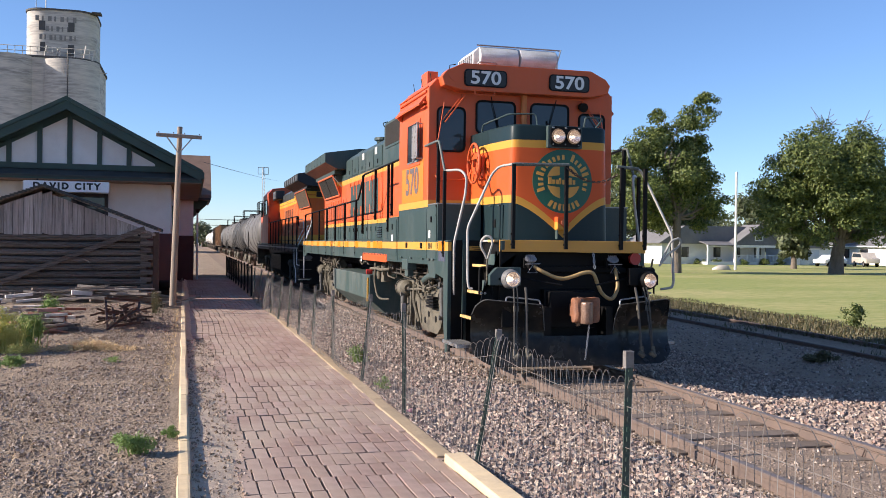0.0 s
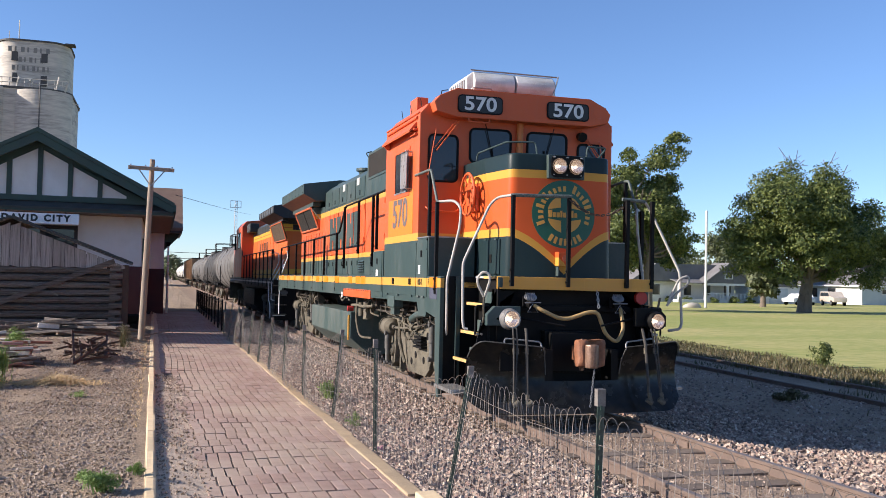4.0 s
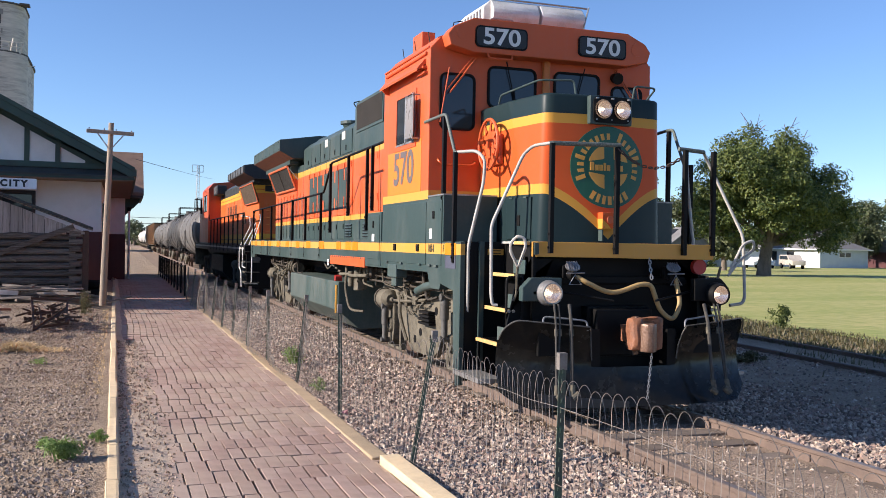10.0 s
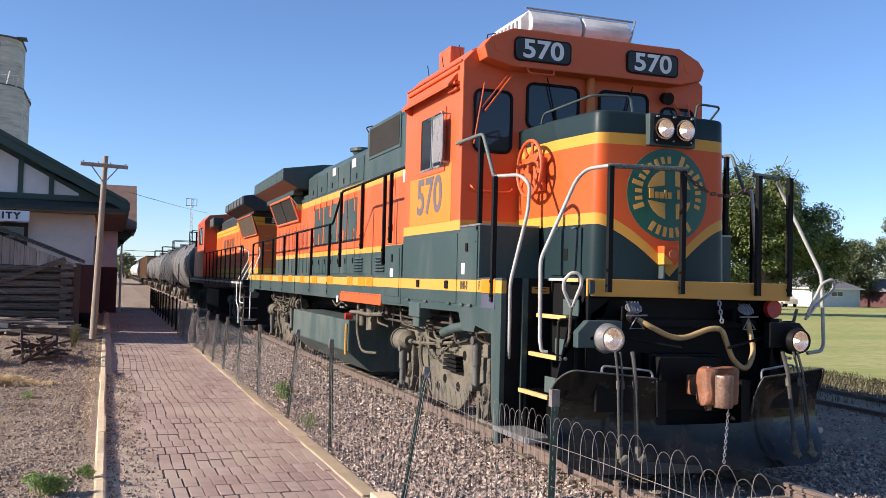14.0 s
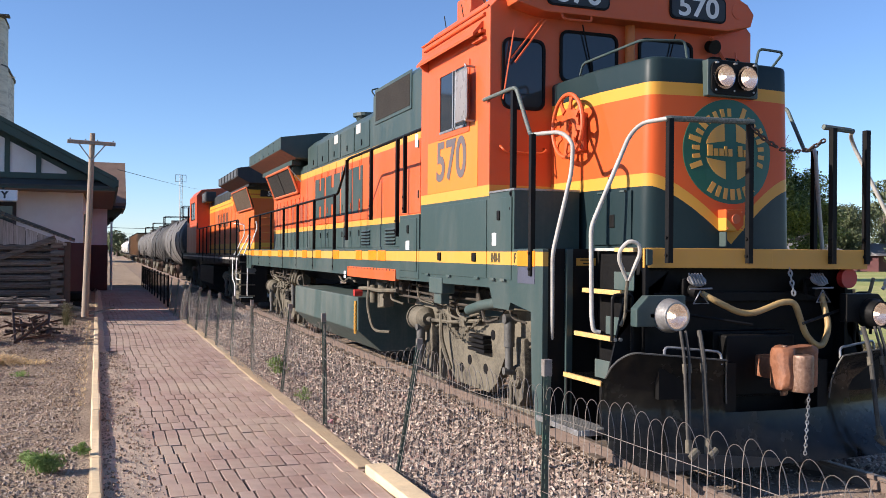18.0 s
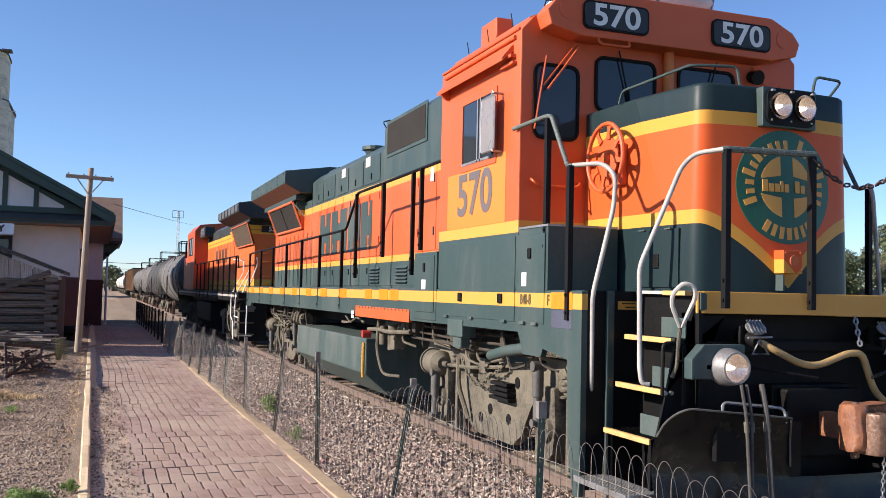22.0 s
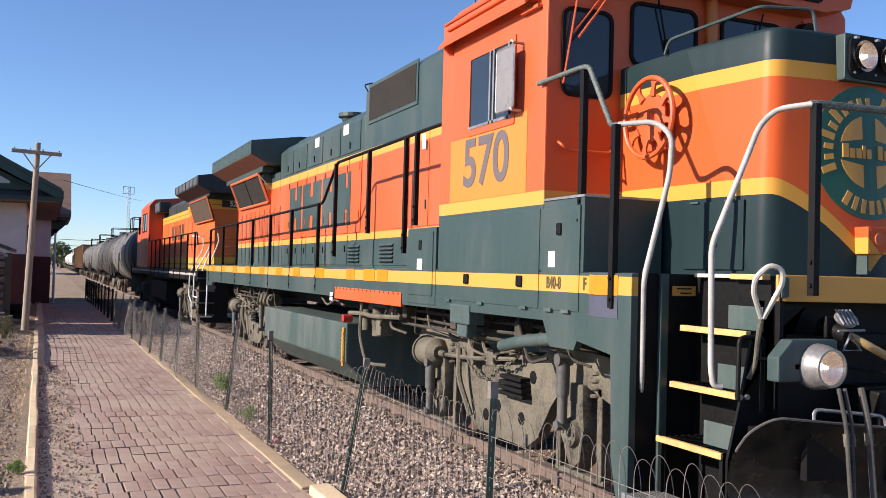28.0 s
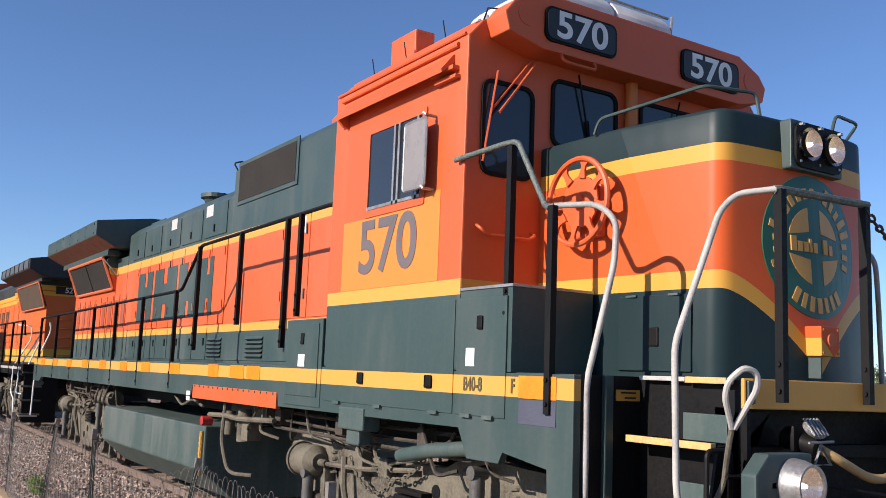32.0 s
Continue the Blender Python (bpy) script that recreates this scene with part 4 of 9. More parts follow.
def handrail_post(parent, x, y, z0, z1, name="stanchion", mat=None, w=0.022, d=0.05):
    bm = boxed(x - w, x + w, y - d / 2, y - d / 2 + 0.012, z0, z1)
    box(bm, x - w, x - w + 0.012, y - d / 2 + 0.012, y + d / 2, z0, z1)
    for z in (z0 + 0.06, z0 + 0.2):
        cyl(bm, (x - w - 0.012, y, z), (x - w, y, z), 0.014, n=6)
    return part(name, bm, mat or M_BLACK, parent)


def grab(parent, pts, r=0.012, mat=None, name="grab_iron"):
    return part(name, tube(bmesh.new(), rounded(pts, 0.05), r, 7), mat or M_ORANGE, parent, smooth=True)


def window(parent, axis, at, u0, u1, v0, v1, out, r=0.09, name="window"):
    """A pane in a rubber gasket, on a wall whose outside is at `at`, facing `out` along axis."""
    o, i = round_rect(u0, u1, v0, v1, r), round_rect(u0 + 0.03, u1 - 0.03, v0 + 0.03, v1 - 0.03, r * 0.7)
    g = ring_plate(bmesh.new(), o, i, axis, *sorted((at - out * 0.01, at + out * 0.018)))
    w = part(name, g, M_RUBBER, parent)
    part("pane", prism(bmesh.new(), i, axis, *sorted((at + out * 0.001, at + out * 0.006))), M_GLASS, w, "dark tinted glass pane")
    return w


loco = thing("locomotive", "orange and dark green diesel road switcher locomotive rolling slowly forward", "locomotive", pose(TRACK, LOCO_Y, 0))
MOVERS.append(loco)
END = 18.35


def lamp_face(parent, x, y, z, r, deep=1.0):
    """Faceted reflector bowl with a small lit bulb behind clear glass, facing -y."""
    bowl = bmesh.new()
    last = None
    for dy, q in ((0.0, 1.0), (0.02, 0.86), (0.045, 0.55), (0.06, 0.2)):
        ring = [bowl.verts.new((x + r * q * math.cos(a), y + dy * deep, z + r * q * math.sin(a))) for a in [2 * math.pi * k / 24 for k in range(24)]]
        if last:
            for k in range(24):
                bowl.faces.new((last[k], ring[k], ring[(k + 1) % 24], last[(k + 1) % 24]))
        last = ring
    bowl.faces.new(last)
    part("reflector_bowl", bowl, M_REFLECTOR, parent, "silvered reflector with a faint glow for bulb light")
    bulb = bmesh.new()
    cyl(bulb, (x, y + 0.058 * deep, z), (x, y + 0.025 * deep, z), 0.016, 0.011, n=12)
    part("bulb", bulb, M_LENS, parent, "lit warm bulb")


# deck and side sills
bm = boxed(-1.015, 1.015, 0.02, 0.85, 1.66, 1.79, bevel=0.01)
box(bm, -1.5, 1.5, 0.85, END, 1.56, 1.79, bevel=0.01)
part("deck", bm, M_GREEN, loco)
for s in (-1, 1):
    bm = bmesh.new()
    prism(bm, [(0.80, 1.785), (END, 1.785), (END, 1.30), (17.6, 1.30), (17.4, 1.40), (7.6, 1.40), (7.55, 1.53), (5.02, 1.53), (5.0, 1.40), (1.95, 1.42), (1.85, 1.22), (1.5, 1.22), (1.46, 1.3), (1.02, 1.24), (1.0, 0.55), (0.90, 0.18), (0.80, 0.2)], 'x', *sorted((s * 1.49, s * 1.545)), bevel=0.006)
    part("side_sill", bm, M_SILL, loco, "green side sill with a yellow stripe")
    part("sill_panel", side_box(s, 1.50, 1.549, 5.04, 7.53, 1.375, 1.53, bevel=0.005), M_ORANGE, loco, "replacement orange sill panel")
    for y0, w in ((0.95, 0.355), (2.80, 0.43), (4.10, 0.46), (5.49, 0.36), (5.93, 0.4), (6.70, 0.33), (8.1, 0.4), (9.4, 0.42), (10.6, 0.4), (11.9, 0.42), (13.2, 0.4), (14.5, 0.4), (15.8, 0.4), (17.1, 0.4)):
        bm = side_box(s, 1.545, 1.551, y0, y0 + w, 1.633, 1.77, bevel=0.003)
        part("reflector", bm, M_AMBER, loco, "ribbed amber reflector strip")
part("step_bracket", prism(bmesh.new(), [(4.43, 2.80), (4.62, 2.80), (4.62, 2.90), (4.57, 2.90), (4.57, 2.84), (4.43, 2.84)], 'x', -1.0, -0.968), M_ORANGE_DULL, loco, "small hooked bracket on the hood")
for y_, z_ in ((7.62, 1.40), (7.62, 1.34)):
    part("notice", boxed(-1.549, -1.545, y_, y_ + 0.13, z_, z_ + 0.05), M_WHITE, loco, "small white notice plate")
M_YELLOW_WORN = surface("worn yellow paint", (0.62, 0.36, 0.10), (0.45, 0.28, 0.11), (0.68, 0.50, 0.28), rough=0.6, scale=9, fine=50, relief=0.1)
M_STAIN = surface("violet grey overpaint", (0.058, 0.063, 0.092), rough=0.7)
part("overpaint_patch", boxed(-1.549, -1.545, 0.95, 1.30, 1.48, 1.625), M_STAIN, loco)
part("notice", boxed(-1.549, -1.545, 4.12, 4.42, 1.44, 1.53), M_WHITE, loco, "small white notice plate")
bt = bmesh.new()
for k in range(16):
    cyl(bt, (-1.549, 5.12 + k * 0.155, 1.515), (-1.556, 5.12 + k * 0.155, 1.515), 0.012, n=6)
split_part("bolt", bt, M_GREEN_DULL, loco)
br = bmesh.new()
box(br, -1.56, -1.40, 3.27, 3.70, 1.29, 1.47, bevel=0.015)
box(br, -1.53, -1.42, 3.38, 3.60, 1.17, 1.30, bevel=0.015)
part("jacking_pad", br, M_GREEN_DULL, loco)
pp = bmesh.new()
tube(pp, rounded([(-1.3, 3.1, 1.12), (-1.36, 2.6, 1.2), (-1.38, 1.9, 1.28)], 0.1), 0.055, 10)
part("sand_pipe", pp, M_GREEN_DULL, loco, smooth=True)

# front plate, end sheet, stairwells
bm = prism(bmesh.new(), [(-1.03, 0.06), (-1.03, 0.04), (-0.98, 0.022), (0.118, -0.092), (0.118, 0.06)], 'z', 1.64, 1.80, bevel=0.006)
prism(bm, [(0.12, 0.06), (0.12, -0.078), (1.06, -0.155), (1.06, 0.06)], 'z', 1.635, 1.80, bevel=0.006)
part("front_plate", bm, M_YELLOW, loco, "yellow front deck plate with rust chips")
bm = boxed(-1.02, 1.02, 0.16, 0.24, 0.75, 1.64)
box(bm, -0.38, 0.38, 0.02, 0.2, 0.62, 1.12, bevel=0.01)
box(bm, -0.9, 0.9, 0.1, 0.17, 1.36, 1.44, bevel=0.01)
part("end_sheet", bm, M_BLACK, loco)
for s in (-1, 1):
    well = bmesh.new()
    box(well, *sorted((s * 0.99, s * 1.02)), 0.03, 0.86, 0.25, 1.79)
    box(well, *sorted((s * 1.02, s * 1.49)), 0.80, 0.85, 0.25, 1.79)
    split_part("stairwell", well, M_BLACK, loco)
    part("corner_strip", side_box(s, 1.27, 1.335, 0.765, 0.799, 0.32, 1.79, bevel=0.008), M_GREEN, loco)
    part("deck_edge", side_box(s, 1.022, 1.085, 0.11, 0.40, 1.765, 1.80, bevel=0.005), M_YELLOW_WORN, loco, "worn yellow deck edge over the steps")
    part("deck_edge", side_box(s, 1.022, 1.075, 0.41, 0.76, 1.772, 1.798, bevel=0.005), M_RAILGREY, loco, "bare metal deck edge over the steps")
    for z, xo in ((1.452, 1.16), (1.085, 1.235), (0.735, 1.335)):
        st = new("step")
        st.parent = loco
        y0, y1 = 0.115, 0.745
        grat = bmesh.new()
        n = int((y1 - y0) / 0.04)
        for k in range(n):
            yy = y0 + 0.01 + k * 0.04
            box(grat, *sorted((s * 1.03, s * xo)), yy, yy + 0.01, z - 0.025, z)
        for k in range(5):
            xx = 1.05 + k * (xo - 1.07) / 5
            box(grat, *sorted((s * xx, s * (xx + 0.008))), y0, y1, z - 0.02, z - 0.004)
        part("tread", grat, M_BLACK, st)
        part("nosing", side_box(s, xo, xo + 0.035, y0, y1, z - 0.035, z + 0.004, bevel=0.004), M_YELLOW_WORN, st, "worn yellow step edge")
        part("riser", side_box(s, xo - 0.10, xo - 0.085, y0, 0.42, z + 0.002, z + 0.15, bevel=0.004), M_GREEN_DULL, st)
    fr = bmesh.new()
    prism(fr, [(0.75, 1.62), (0.98, 1.46), (1.13, 1.45), (1.30, 0.74), (1.30, 0.40), (1.18, 0.40), (1.02, 0.60), (1.02, 1.62)] if s > 0 else [(-0.75, 1.62), (-1.02, 1.62), (-1.02, 0.60), (-1.18, 0.40), (-1.34, 0.40), (-1.34, 0.70), (-1.25, 1.06), (-1.17, 1.44), (-0.98, 1.46)], 'y', 0.088, 0.108)
    part("step_side", fr, M_BLACK, loco)
    hoop = bmesh.new()
    tube(hoop, rounded([(s * 1.125, 0.055, 0.98), (s * 1.125, 0.05, 1.425), (s * 1.305, 0.05, 1.425), (s * 1.305, 0.055, 1.06)], 0.04), 0.014, 8)
    part("step_hoop", hoop, M_BLACK, loco, smooth=True)
    bt = bmesh.new()
    for xx in (1.215, 1.265):
        cyl(bt, (s * xx, 0.088, 1.07), (s * xx, 0.068, 1.07), 0.016, n=8)
    split_part("bolt", bt, M_STEEL, loco)
    gr = bmesh.new()
    for k in range(12):
        box(gr, *sorted((s * (1.33 + k * 0.024), s * (1.340 + k * 0.024))), 0.02, 0.74, 0.345, 0.38)
    for k in range(22):
        box(gr, *sorted((s * 1.33, s * 1.61)), 0.02 + k * 0.0335, 0.03 + k * 0.0335, 0.35, 0.376)
    part("step_edge", boxed(*sorted((s * 1.598, s * 1.622)), 0.01, 0.75, 0.34, 0.385, bevel=0.004), M_STEEL, loco)
    part("step_edge", boxed(*sorted((s * 1.33, s * 1.597)), 0.0, 0.017, 0.34, 0.385, bevel=0.004), M_STEEL, loco)
    hgr = bmesh.new()
    for yy in (0.115, 0.70):
        box(hgr, *sorted((s * 1.33, s * 1.355)), yy, yy + 0.03, 0.35, 0.74)
    split_part("step_hanger", hgr, M_BLACK, loco)
    tagged(part("bottom_step", gr, M_GALV, loco, "bright steel grating step"), kind="stuff")
part("notice", boxed(-1.225, -0.955 - 0.08, 0.792, 0.797, 1.645, 1.71), M_YELLOW, loco, "yellow safety notice")
bars = bmesh.new()
for k in range(2):
    box(bars, -1.19 + 0.03 * k, -1.07, 0.788, 0.7915, 1.688 - 0.03 * k, 1.698 - 0.03 * k)
split_part("notice_bar", bars, M_INK, loco)

# nose: a bowed front that leans out towards its foot, and sides with a diagonal crease
def nose_face(x, z):
    yc = 0.385 - 0.095 * (3.44 - z) / 1.65
    return yc + (0.44 - yc) * min(1.0, abs(x - 0.01) / 0.74) ** 1.6


def nose_loop(z, level, inset=0.0):
    u = (level - 1.79) / 1.65
    out = []
    for s in (-1, 1):
        corner = Vector((s * (0.755 - 0.04 * u), 0.44))
        crease = Vector((s * 0.772, 0.56)).lerp(Vector((s * 0.838, 1.2)), u)
        front = Vector((s * 0.60, nose_face(s * 0.60, level)))
        a = corner + (crease - corner).normalized() * 0.095
        b = corner + (front - corner).normalized() * 0.095
        turn = [(1 - t) ** 2 * a + 2 * t * (1 - t) * corner + t * t * b for t in [k / 5 for k in range(6)]]
        side = [Vector((s * 0.865, 1.995)), crease] + turn
        out += side if s < 0 else side[::-1]
        if s < 0:
            out += [Vector((x, nose_face(x, level))) for x in [-0.60 + 0.12 * k for k in range(11)]]
    mid = Vector((0.0, 1.25))
    return [(*(mid + (p - mid) * (1 - inset)), z) for p in out]


nose = bmesh.new()
rings = [[nose.verts.new(c) for c in nose_loop(z, min(z, 3.44), q)] for z, q in [(1.79 + 0.2025 * k, 0.0) for k in range(9)] + [(3.428, 0.008), (3.438, 0.022), (3.44, 0.04)]]
for A, B in zip(rings, rings[1:]):
    for k in range(len(A) - 1):
        nose.faces.new((A[k], A[k + 1], B[k + 1], B[k]))
nose.faces.new(rings[-1])
folds = [e for r0, r1 in zip(rings, rings[1:]) for k in (1, len(r0) - 2) for e in r0[k].link_edges if e.other_vert(r0[k]) is r1[k]]
bmesh.ops.split_edges(nose, edges=folds)
part("nose", nose, M_NOSE, loco, "short hood nose in green, yellow and orange bands", smooth=True)
hl = bmesh.new()
prism(hl, round_rect(-0.235, 0.285, 3.11, 3.425, 0.012), 'y', 0.315, 0.45, bevel=0.006)
hlb = part("headlight_box", hl, M_GREEN, loco)
part("lamp_plate", prism(bmesh.new(), round_rect(-0.205, 0.265, 3.125, 3.415, 0.07), 'y', 0.298, 0.315), M_BLACK, hlb)
seams = bmesh.new()
for x in (-0.165, 0.022, 0.225):
    cyl(seams, (x, 0.298, 3.16), (x, 0.29, 3.16), 0.009, n=8)
    box(seams, x - 0.012, x + 0.012, 0.27, 0.298, 3.385, 3.40)
split_part("fastener", seams, M_STEEL, hlb)
for x in (-0.095, 0.14):
    rim = bmesh.new()
    cyl(rim, (x, 0.315, 3.272), (x, 0.265, 3.272), 0.098, 0.105, n=24, caps=False)
    cyl(rim, (x, 0.265, 3.272), (x, 0.28, 3.272), 0.105, 0.082, n=24, caps=False)
    part("headlight", rim, M_CHROME, hlb, "round headlight, lit warm white", smooth=True)
    lamp_face(hlb, x, 0.248, 3.272, 0.085, 0.62)
hd = bmesh.new()
box(hd, -0.12, 0.06, 0.205, 0.33, 1.955, 2.135, bevel=0.006)
receptacle = part("nose_receptacle", hd, M_NOSE, loco)
hd = bmesh.new()
cyl(hd, (-0.025, 0.205, 2.055), (-0.025, 0.192, 2.055), 0.042, n=16)
part("cap", hd, M_ORANGE_DULL, receptacle, "round cap of the receptacle")
hd = bmesh.new()
for x in (-0.10, 0.04):
    for z in (1.975, 2.115):
        cyl(hd, (x, 0.205, z), (x, 0.199, z), 0.008, n=6)
split_part("bolt", hd, M_ORANGE_DULL, receptacle)
part("nose_bracket", boxed(-0.118, -0.102, 0.215, 0.30, 1.82, 1.945, bevel=0.003), M_GREEN, loco)

# round emblem: ring, cross and plain bars in place of the lettering
EX, EZ, ER, EY = 0.02, 2.642, 0.455, 0.418
em = new("emblem")
em.parent = loco
tagged(em, "round green and gold emblem with a cross")
M_EMGREEN = livery("emblem green", [(0, (0.010, 0.085, 0.048))], rough=0.35, dust_amount=0.15)


def on_nose(bm):
    """Lay flat sheet work on the bowed front of the nose."""
    for k in range(-6, 7):
        bmesh.ops.bisect_plane(bm, geom=bm.verts[:] + bm.edges[:] + bm.faces[:], plane_co=(EX + 0.075 * k, 0, 0), plane_no=(1, 0, 0))
    for v in bm.verts:
        v.co.y += nose_face(v.co.x, v.co.z) - EY - 0.003
    return bm


disc = bmesh.new()
cyl(disc, (EX, EY + 0.006, EZ), (EX, EY - 0.004, EZ), ER, n=64)
part("disc", on_nose(disc), M_EMGREEN, em)
gold = bmesh.new()
for q in range(4):
    a0 = q * math.pi / 2
    pts = []
    for k in range(9):
        a = a0 + math.radians(14) + k * math.radians(62) / 8
        pts.append((EX + 0.25 * math.cos(a), EZ + 0.25 * math.sin(a)))
    cx, cz = 0.06 * (1 if math.cos(a0 + math.pi / 4) > 0 else -1), 0.088 * (1 if math.sin(a0 + math.pi / 4) > 0 else -1)
    pts.append((EX + cx, EZ + cz))
    prism(gold, pts, 'y', EY - 0.007, EY - 0.003)
split_part("quarter_field", on_nose(gold), M_YELLOW, em)
bars = bmesh.new()
for k, w, top in ((-0.23, 0.046, 0.052), (-0.172, 0.04, 0.022), (-0.12, 0.042, 0.022), (-0.066, 0.024, 0.045), (-0.03, 0.04, 0.022), (0.075, 0.046, 0.052), (0.137, 0.04, 0.022)):
    box(bars, EX + k, EX + k + w, EY - 0.012, EY - 0.004, EZ - 0.042, EZ + top)
for a0, a1, n, tall in ((206, -24, 19, (0, 3, 5, 11, 14, 15)), (232, 309, 7, (0, 3, 6))):
    for k in range(n):
        a = math.radians(a0 + (a1 - a0) * (k + 0.5) / n)
        if n == 19 and k == 10:
            continue
        c, s_ = math.cos(a), math.sin(a)
        lo, hi = 0.305, (0.415 if k in tall else 0.375)
        if n == 7:
            lo, hi = 0.325, 0.42
        wide = 0.023 if k in tall else 0.019
        prism(bars, [(EX + dv * c - du * s_, EZ + dv * s_ + du * c) for du, dv in ((-wide, lo), (wide, lo), (wide, hi), (-wide, hi))], 'y', EY - 0.008, EY - 0.003)
split_part("emblem_bar", on_nose(bars), M_YELLOW, em, "gold bars round the emblem")

# nose side: door, latch, hand brake wheel
for s in (-1, 1):
    dr = bmesh.new()
    prism(dr, [(s * 0.74, 0.62), (s * 0.793, 0.62), (s * 0.835, 1.20), (s * 0.74, 1.20)], 'z', 1.83, 2.30, bevel=0.004)
    part("nose_door", dr, M_NOSE, loco)
    for y in (0.74, 1.08):
        hg = boxed(*sorted((s * (0.793 + 0.0724 * (y - 0.62) - 0.004), s * (0.793 + 0.0724 * (y - 0.62) + 0.012))), y - 0.045, y + 0.045, 2.293, 2.306)
        part("hinge", hg, M_GREEN_DULL, loco)
    lt = bmesh.new()
    box(lt, *sorted((s * 0.79, s * 0.822)), 0.86, 0.94, 1.98, 2.1, bevel=0.01)
    split_part("latch", lt, M_BLACK, loco)
wheel = bmesh.new()
WX, WY, WZ, WR = -0.975, 1.455, 2.952, 0.295
ringp = [(WX, WY + WR * math.cos(a), WZ + WR * math.sin(a)) for a in [k * 2 * math.pi / 40 for k in range(40)]]
tube(wheel, ringp, 0.02, 8, closed=True)
hw = part("hand_brake_wheel", wheel, M_ORANGE, loco, "orange spoked hand brake wheel", smooth=True)
wheel = bmesh.new()
ring_plate(wheel, [(WY + 0.178 * math.cos(a), WZ + 0.178 * math.sin(a)) for a in [k * math.pi / 16 for k in range(32)]], [(WY + 0.03 * math.cos(a), WZ + 0.03 * math.sin(a)) for a in [k * math.pi / 16 for k in range(32)]], 'x', WX + 0.02, WX + 0.034)
part("wheel_dish", wheel, M_ORANGE, hw, smooth=True)
wheel = bmesh.new()
for k in range(8):
    a = k * math.pi / 4 + 0.2
    pts = []
    for r, da in ((0.165, -0.2), (0.22, -0.085), (0.25, -0.085), (0.288, -0.17), (0.288, 0.17), (0.25, 0.085), (0.22, 0.085), (0.165, 0.2)):
        pts.append((WY + r * math.cos(a + da), WZ + r * math.sin(a + da)))
    prism(wheel, pts, 'x', WX + 0.004, WX + 0.020)
split_part("spoke", wheel, M_ORANGE, hw)
wheel = bmesh.new()
cyl(wheel, (WX - 0.01, WY, WZ), (WX + 0.16, WY, WZ), 0.05, n=14)
part("wheel_hub", wheel, M_ORANGE, hw)
part("brake_housing", boxed(WX + 0.08, WX + 0.14, WY - 0.14, WY + 0.16, WZ - 0.24, WZ + 0.12, bevel=0.02), M_ORANGE, loco)

# cab
cab = bmesh.new()
prism(cab, [(-1.545, 1.79), (1.545, 1.79), (1.545, 4.16), (1.42, 4.30), (1.0, 4.46), (0, 4.53), (-1.0, 4.46), (-1.42, 4.30), (-1.545, 4.16)], 'y', 1.99, 4.06, bevel=0.012)
part("cab", cab, M_CAB, loco, "orange crew cab over a green base")
fas = bmesh.new()
prism(fas, [(-1.36, 4.17), (-1.06, 4.10), (1.06, 4.10), (1.36, 4.17), (1.40, 4.30), (1.32, 4.40), (1.06, 4.52), (-1.06, 4.52), (-1.32, 4.40), (-1.40, 4.30)], 'y', 1.76, 2.0, bevel=0.012)
fascia = part("visor", fas, M_ORANGE, loco, "orange visor over the cab windows")
for x0, x1 in ((-1.05, -0.36), (0.345, 1.03)):
    nb = part("number_board", prism(bmesh.new(), round_rect(x0, x1, 4.168, 4.43, 0.06), 'y', 1.742, 1.765), M_BLACK, loco, "black number board with white digits")
    part("board_face", prism(bmesh.new(), round_rect(x0 + 0.018, x1 - 0.018, 4.186, 4.412, 0.05), 'y', 1.736, 1.745), M_INK, nb)
    letters("570", 0.28, M_WHITE, nb, Matrix.Translation(((x0 + x1) / 2, 1.735, 4.296)) @ Matrix.Rotation(math.pi / 2, 4, 'X') @ Matrix.Diagonal((1.2, 1, 1, 1)), "number", 0.001)
for s in (-1, 1):
    cp = bmesh.new()
    cyl(cp, (s * 1.2, 1.764, 4.32), (s * 1.2, 1.755, 4.32), 0.085, n=20)
    part("class_lamp_cover", cp, M_ORANGE, loco)
    window(loco, 'y', 1.99, *sorted((s * 1.42, s * 0.95)), 3.165, 3.872, -1, name="door_window")
    window(loco, 'y', 1.99, *sorted((s * 0.79, s * 0.12)), 3.47, 4.0, -1, name="windshield")
    if s < 0:
        grab(loco, [(s * 0.875, 1.79, 4.13), (s * 0.875, 1.745, 4.04), (s * 0.555, 1.745, 4.04), (s * 0.555, 1.79, 4.13)])
    wp = bmesh.new()
    tube(wp, [(s * 0.55, 1.95, 4.06), (s * 0.42, 1.965, 3.55)], 0.008, 5)
    tube(wp, [(s * 0.42 - 0.02, 1.968, 3.72), (s * 0.42 + 0.02, 1.968, 3.42)], 0.012, 5)
    split_part("wiper", wp, M_BLACK, loco)
    dw = bmesh.new()
    tube(dw, [(s * 0.97, 1.93, 4.06), (s * 1.3, 1.93, 3.62)], 0.011, 5)
    tube(dw, [(s * 1.0, 1.955, 4.08), (s * 1.33, 1.955, 3.66)], 0.008, 5)
    tube(dw, [(s * 1.31, 1.95, 3.93), (s * 1.42, 1.95, 3.25)], 0.009, 5)
    split_part("wiper", dw, M_ORANGE, loco, "orange door window wiper arm")
    grab(loco, [(s * 1.43, 1.99, 2.80), (s * 1.43, 1.93, 2.77), (s * 1.38, 1.93, 2.735), (s * 1.0, 1.93, 2.735), (s * 0.95, 1.93, 2.77), (s * 0.95, 1.99, 2.79)])
cp = bmesh.new()
tube(cp, [(0.0, 1.95, 3.42), (0.0, 1.95, 4.12)], 0.05, 12)
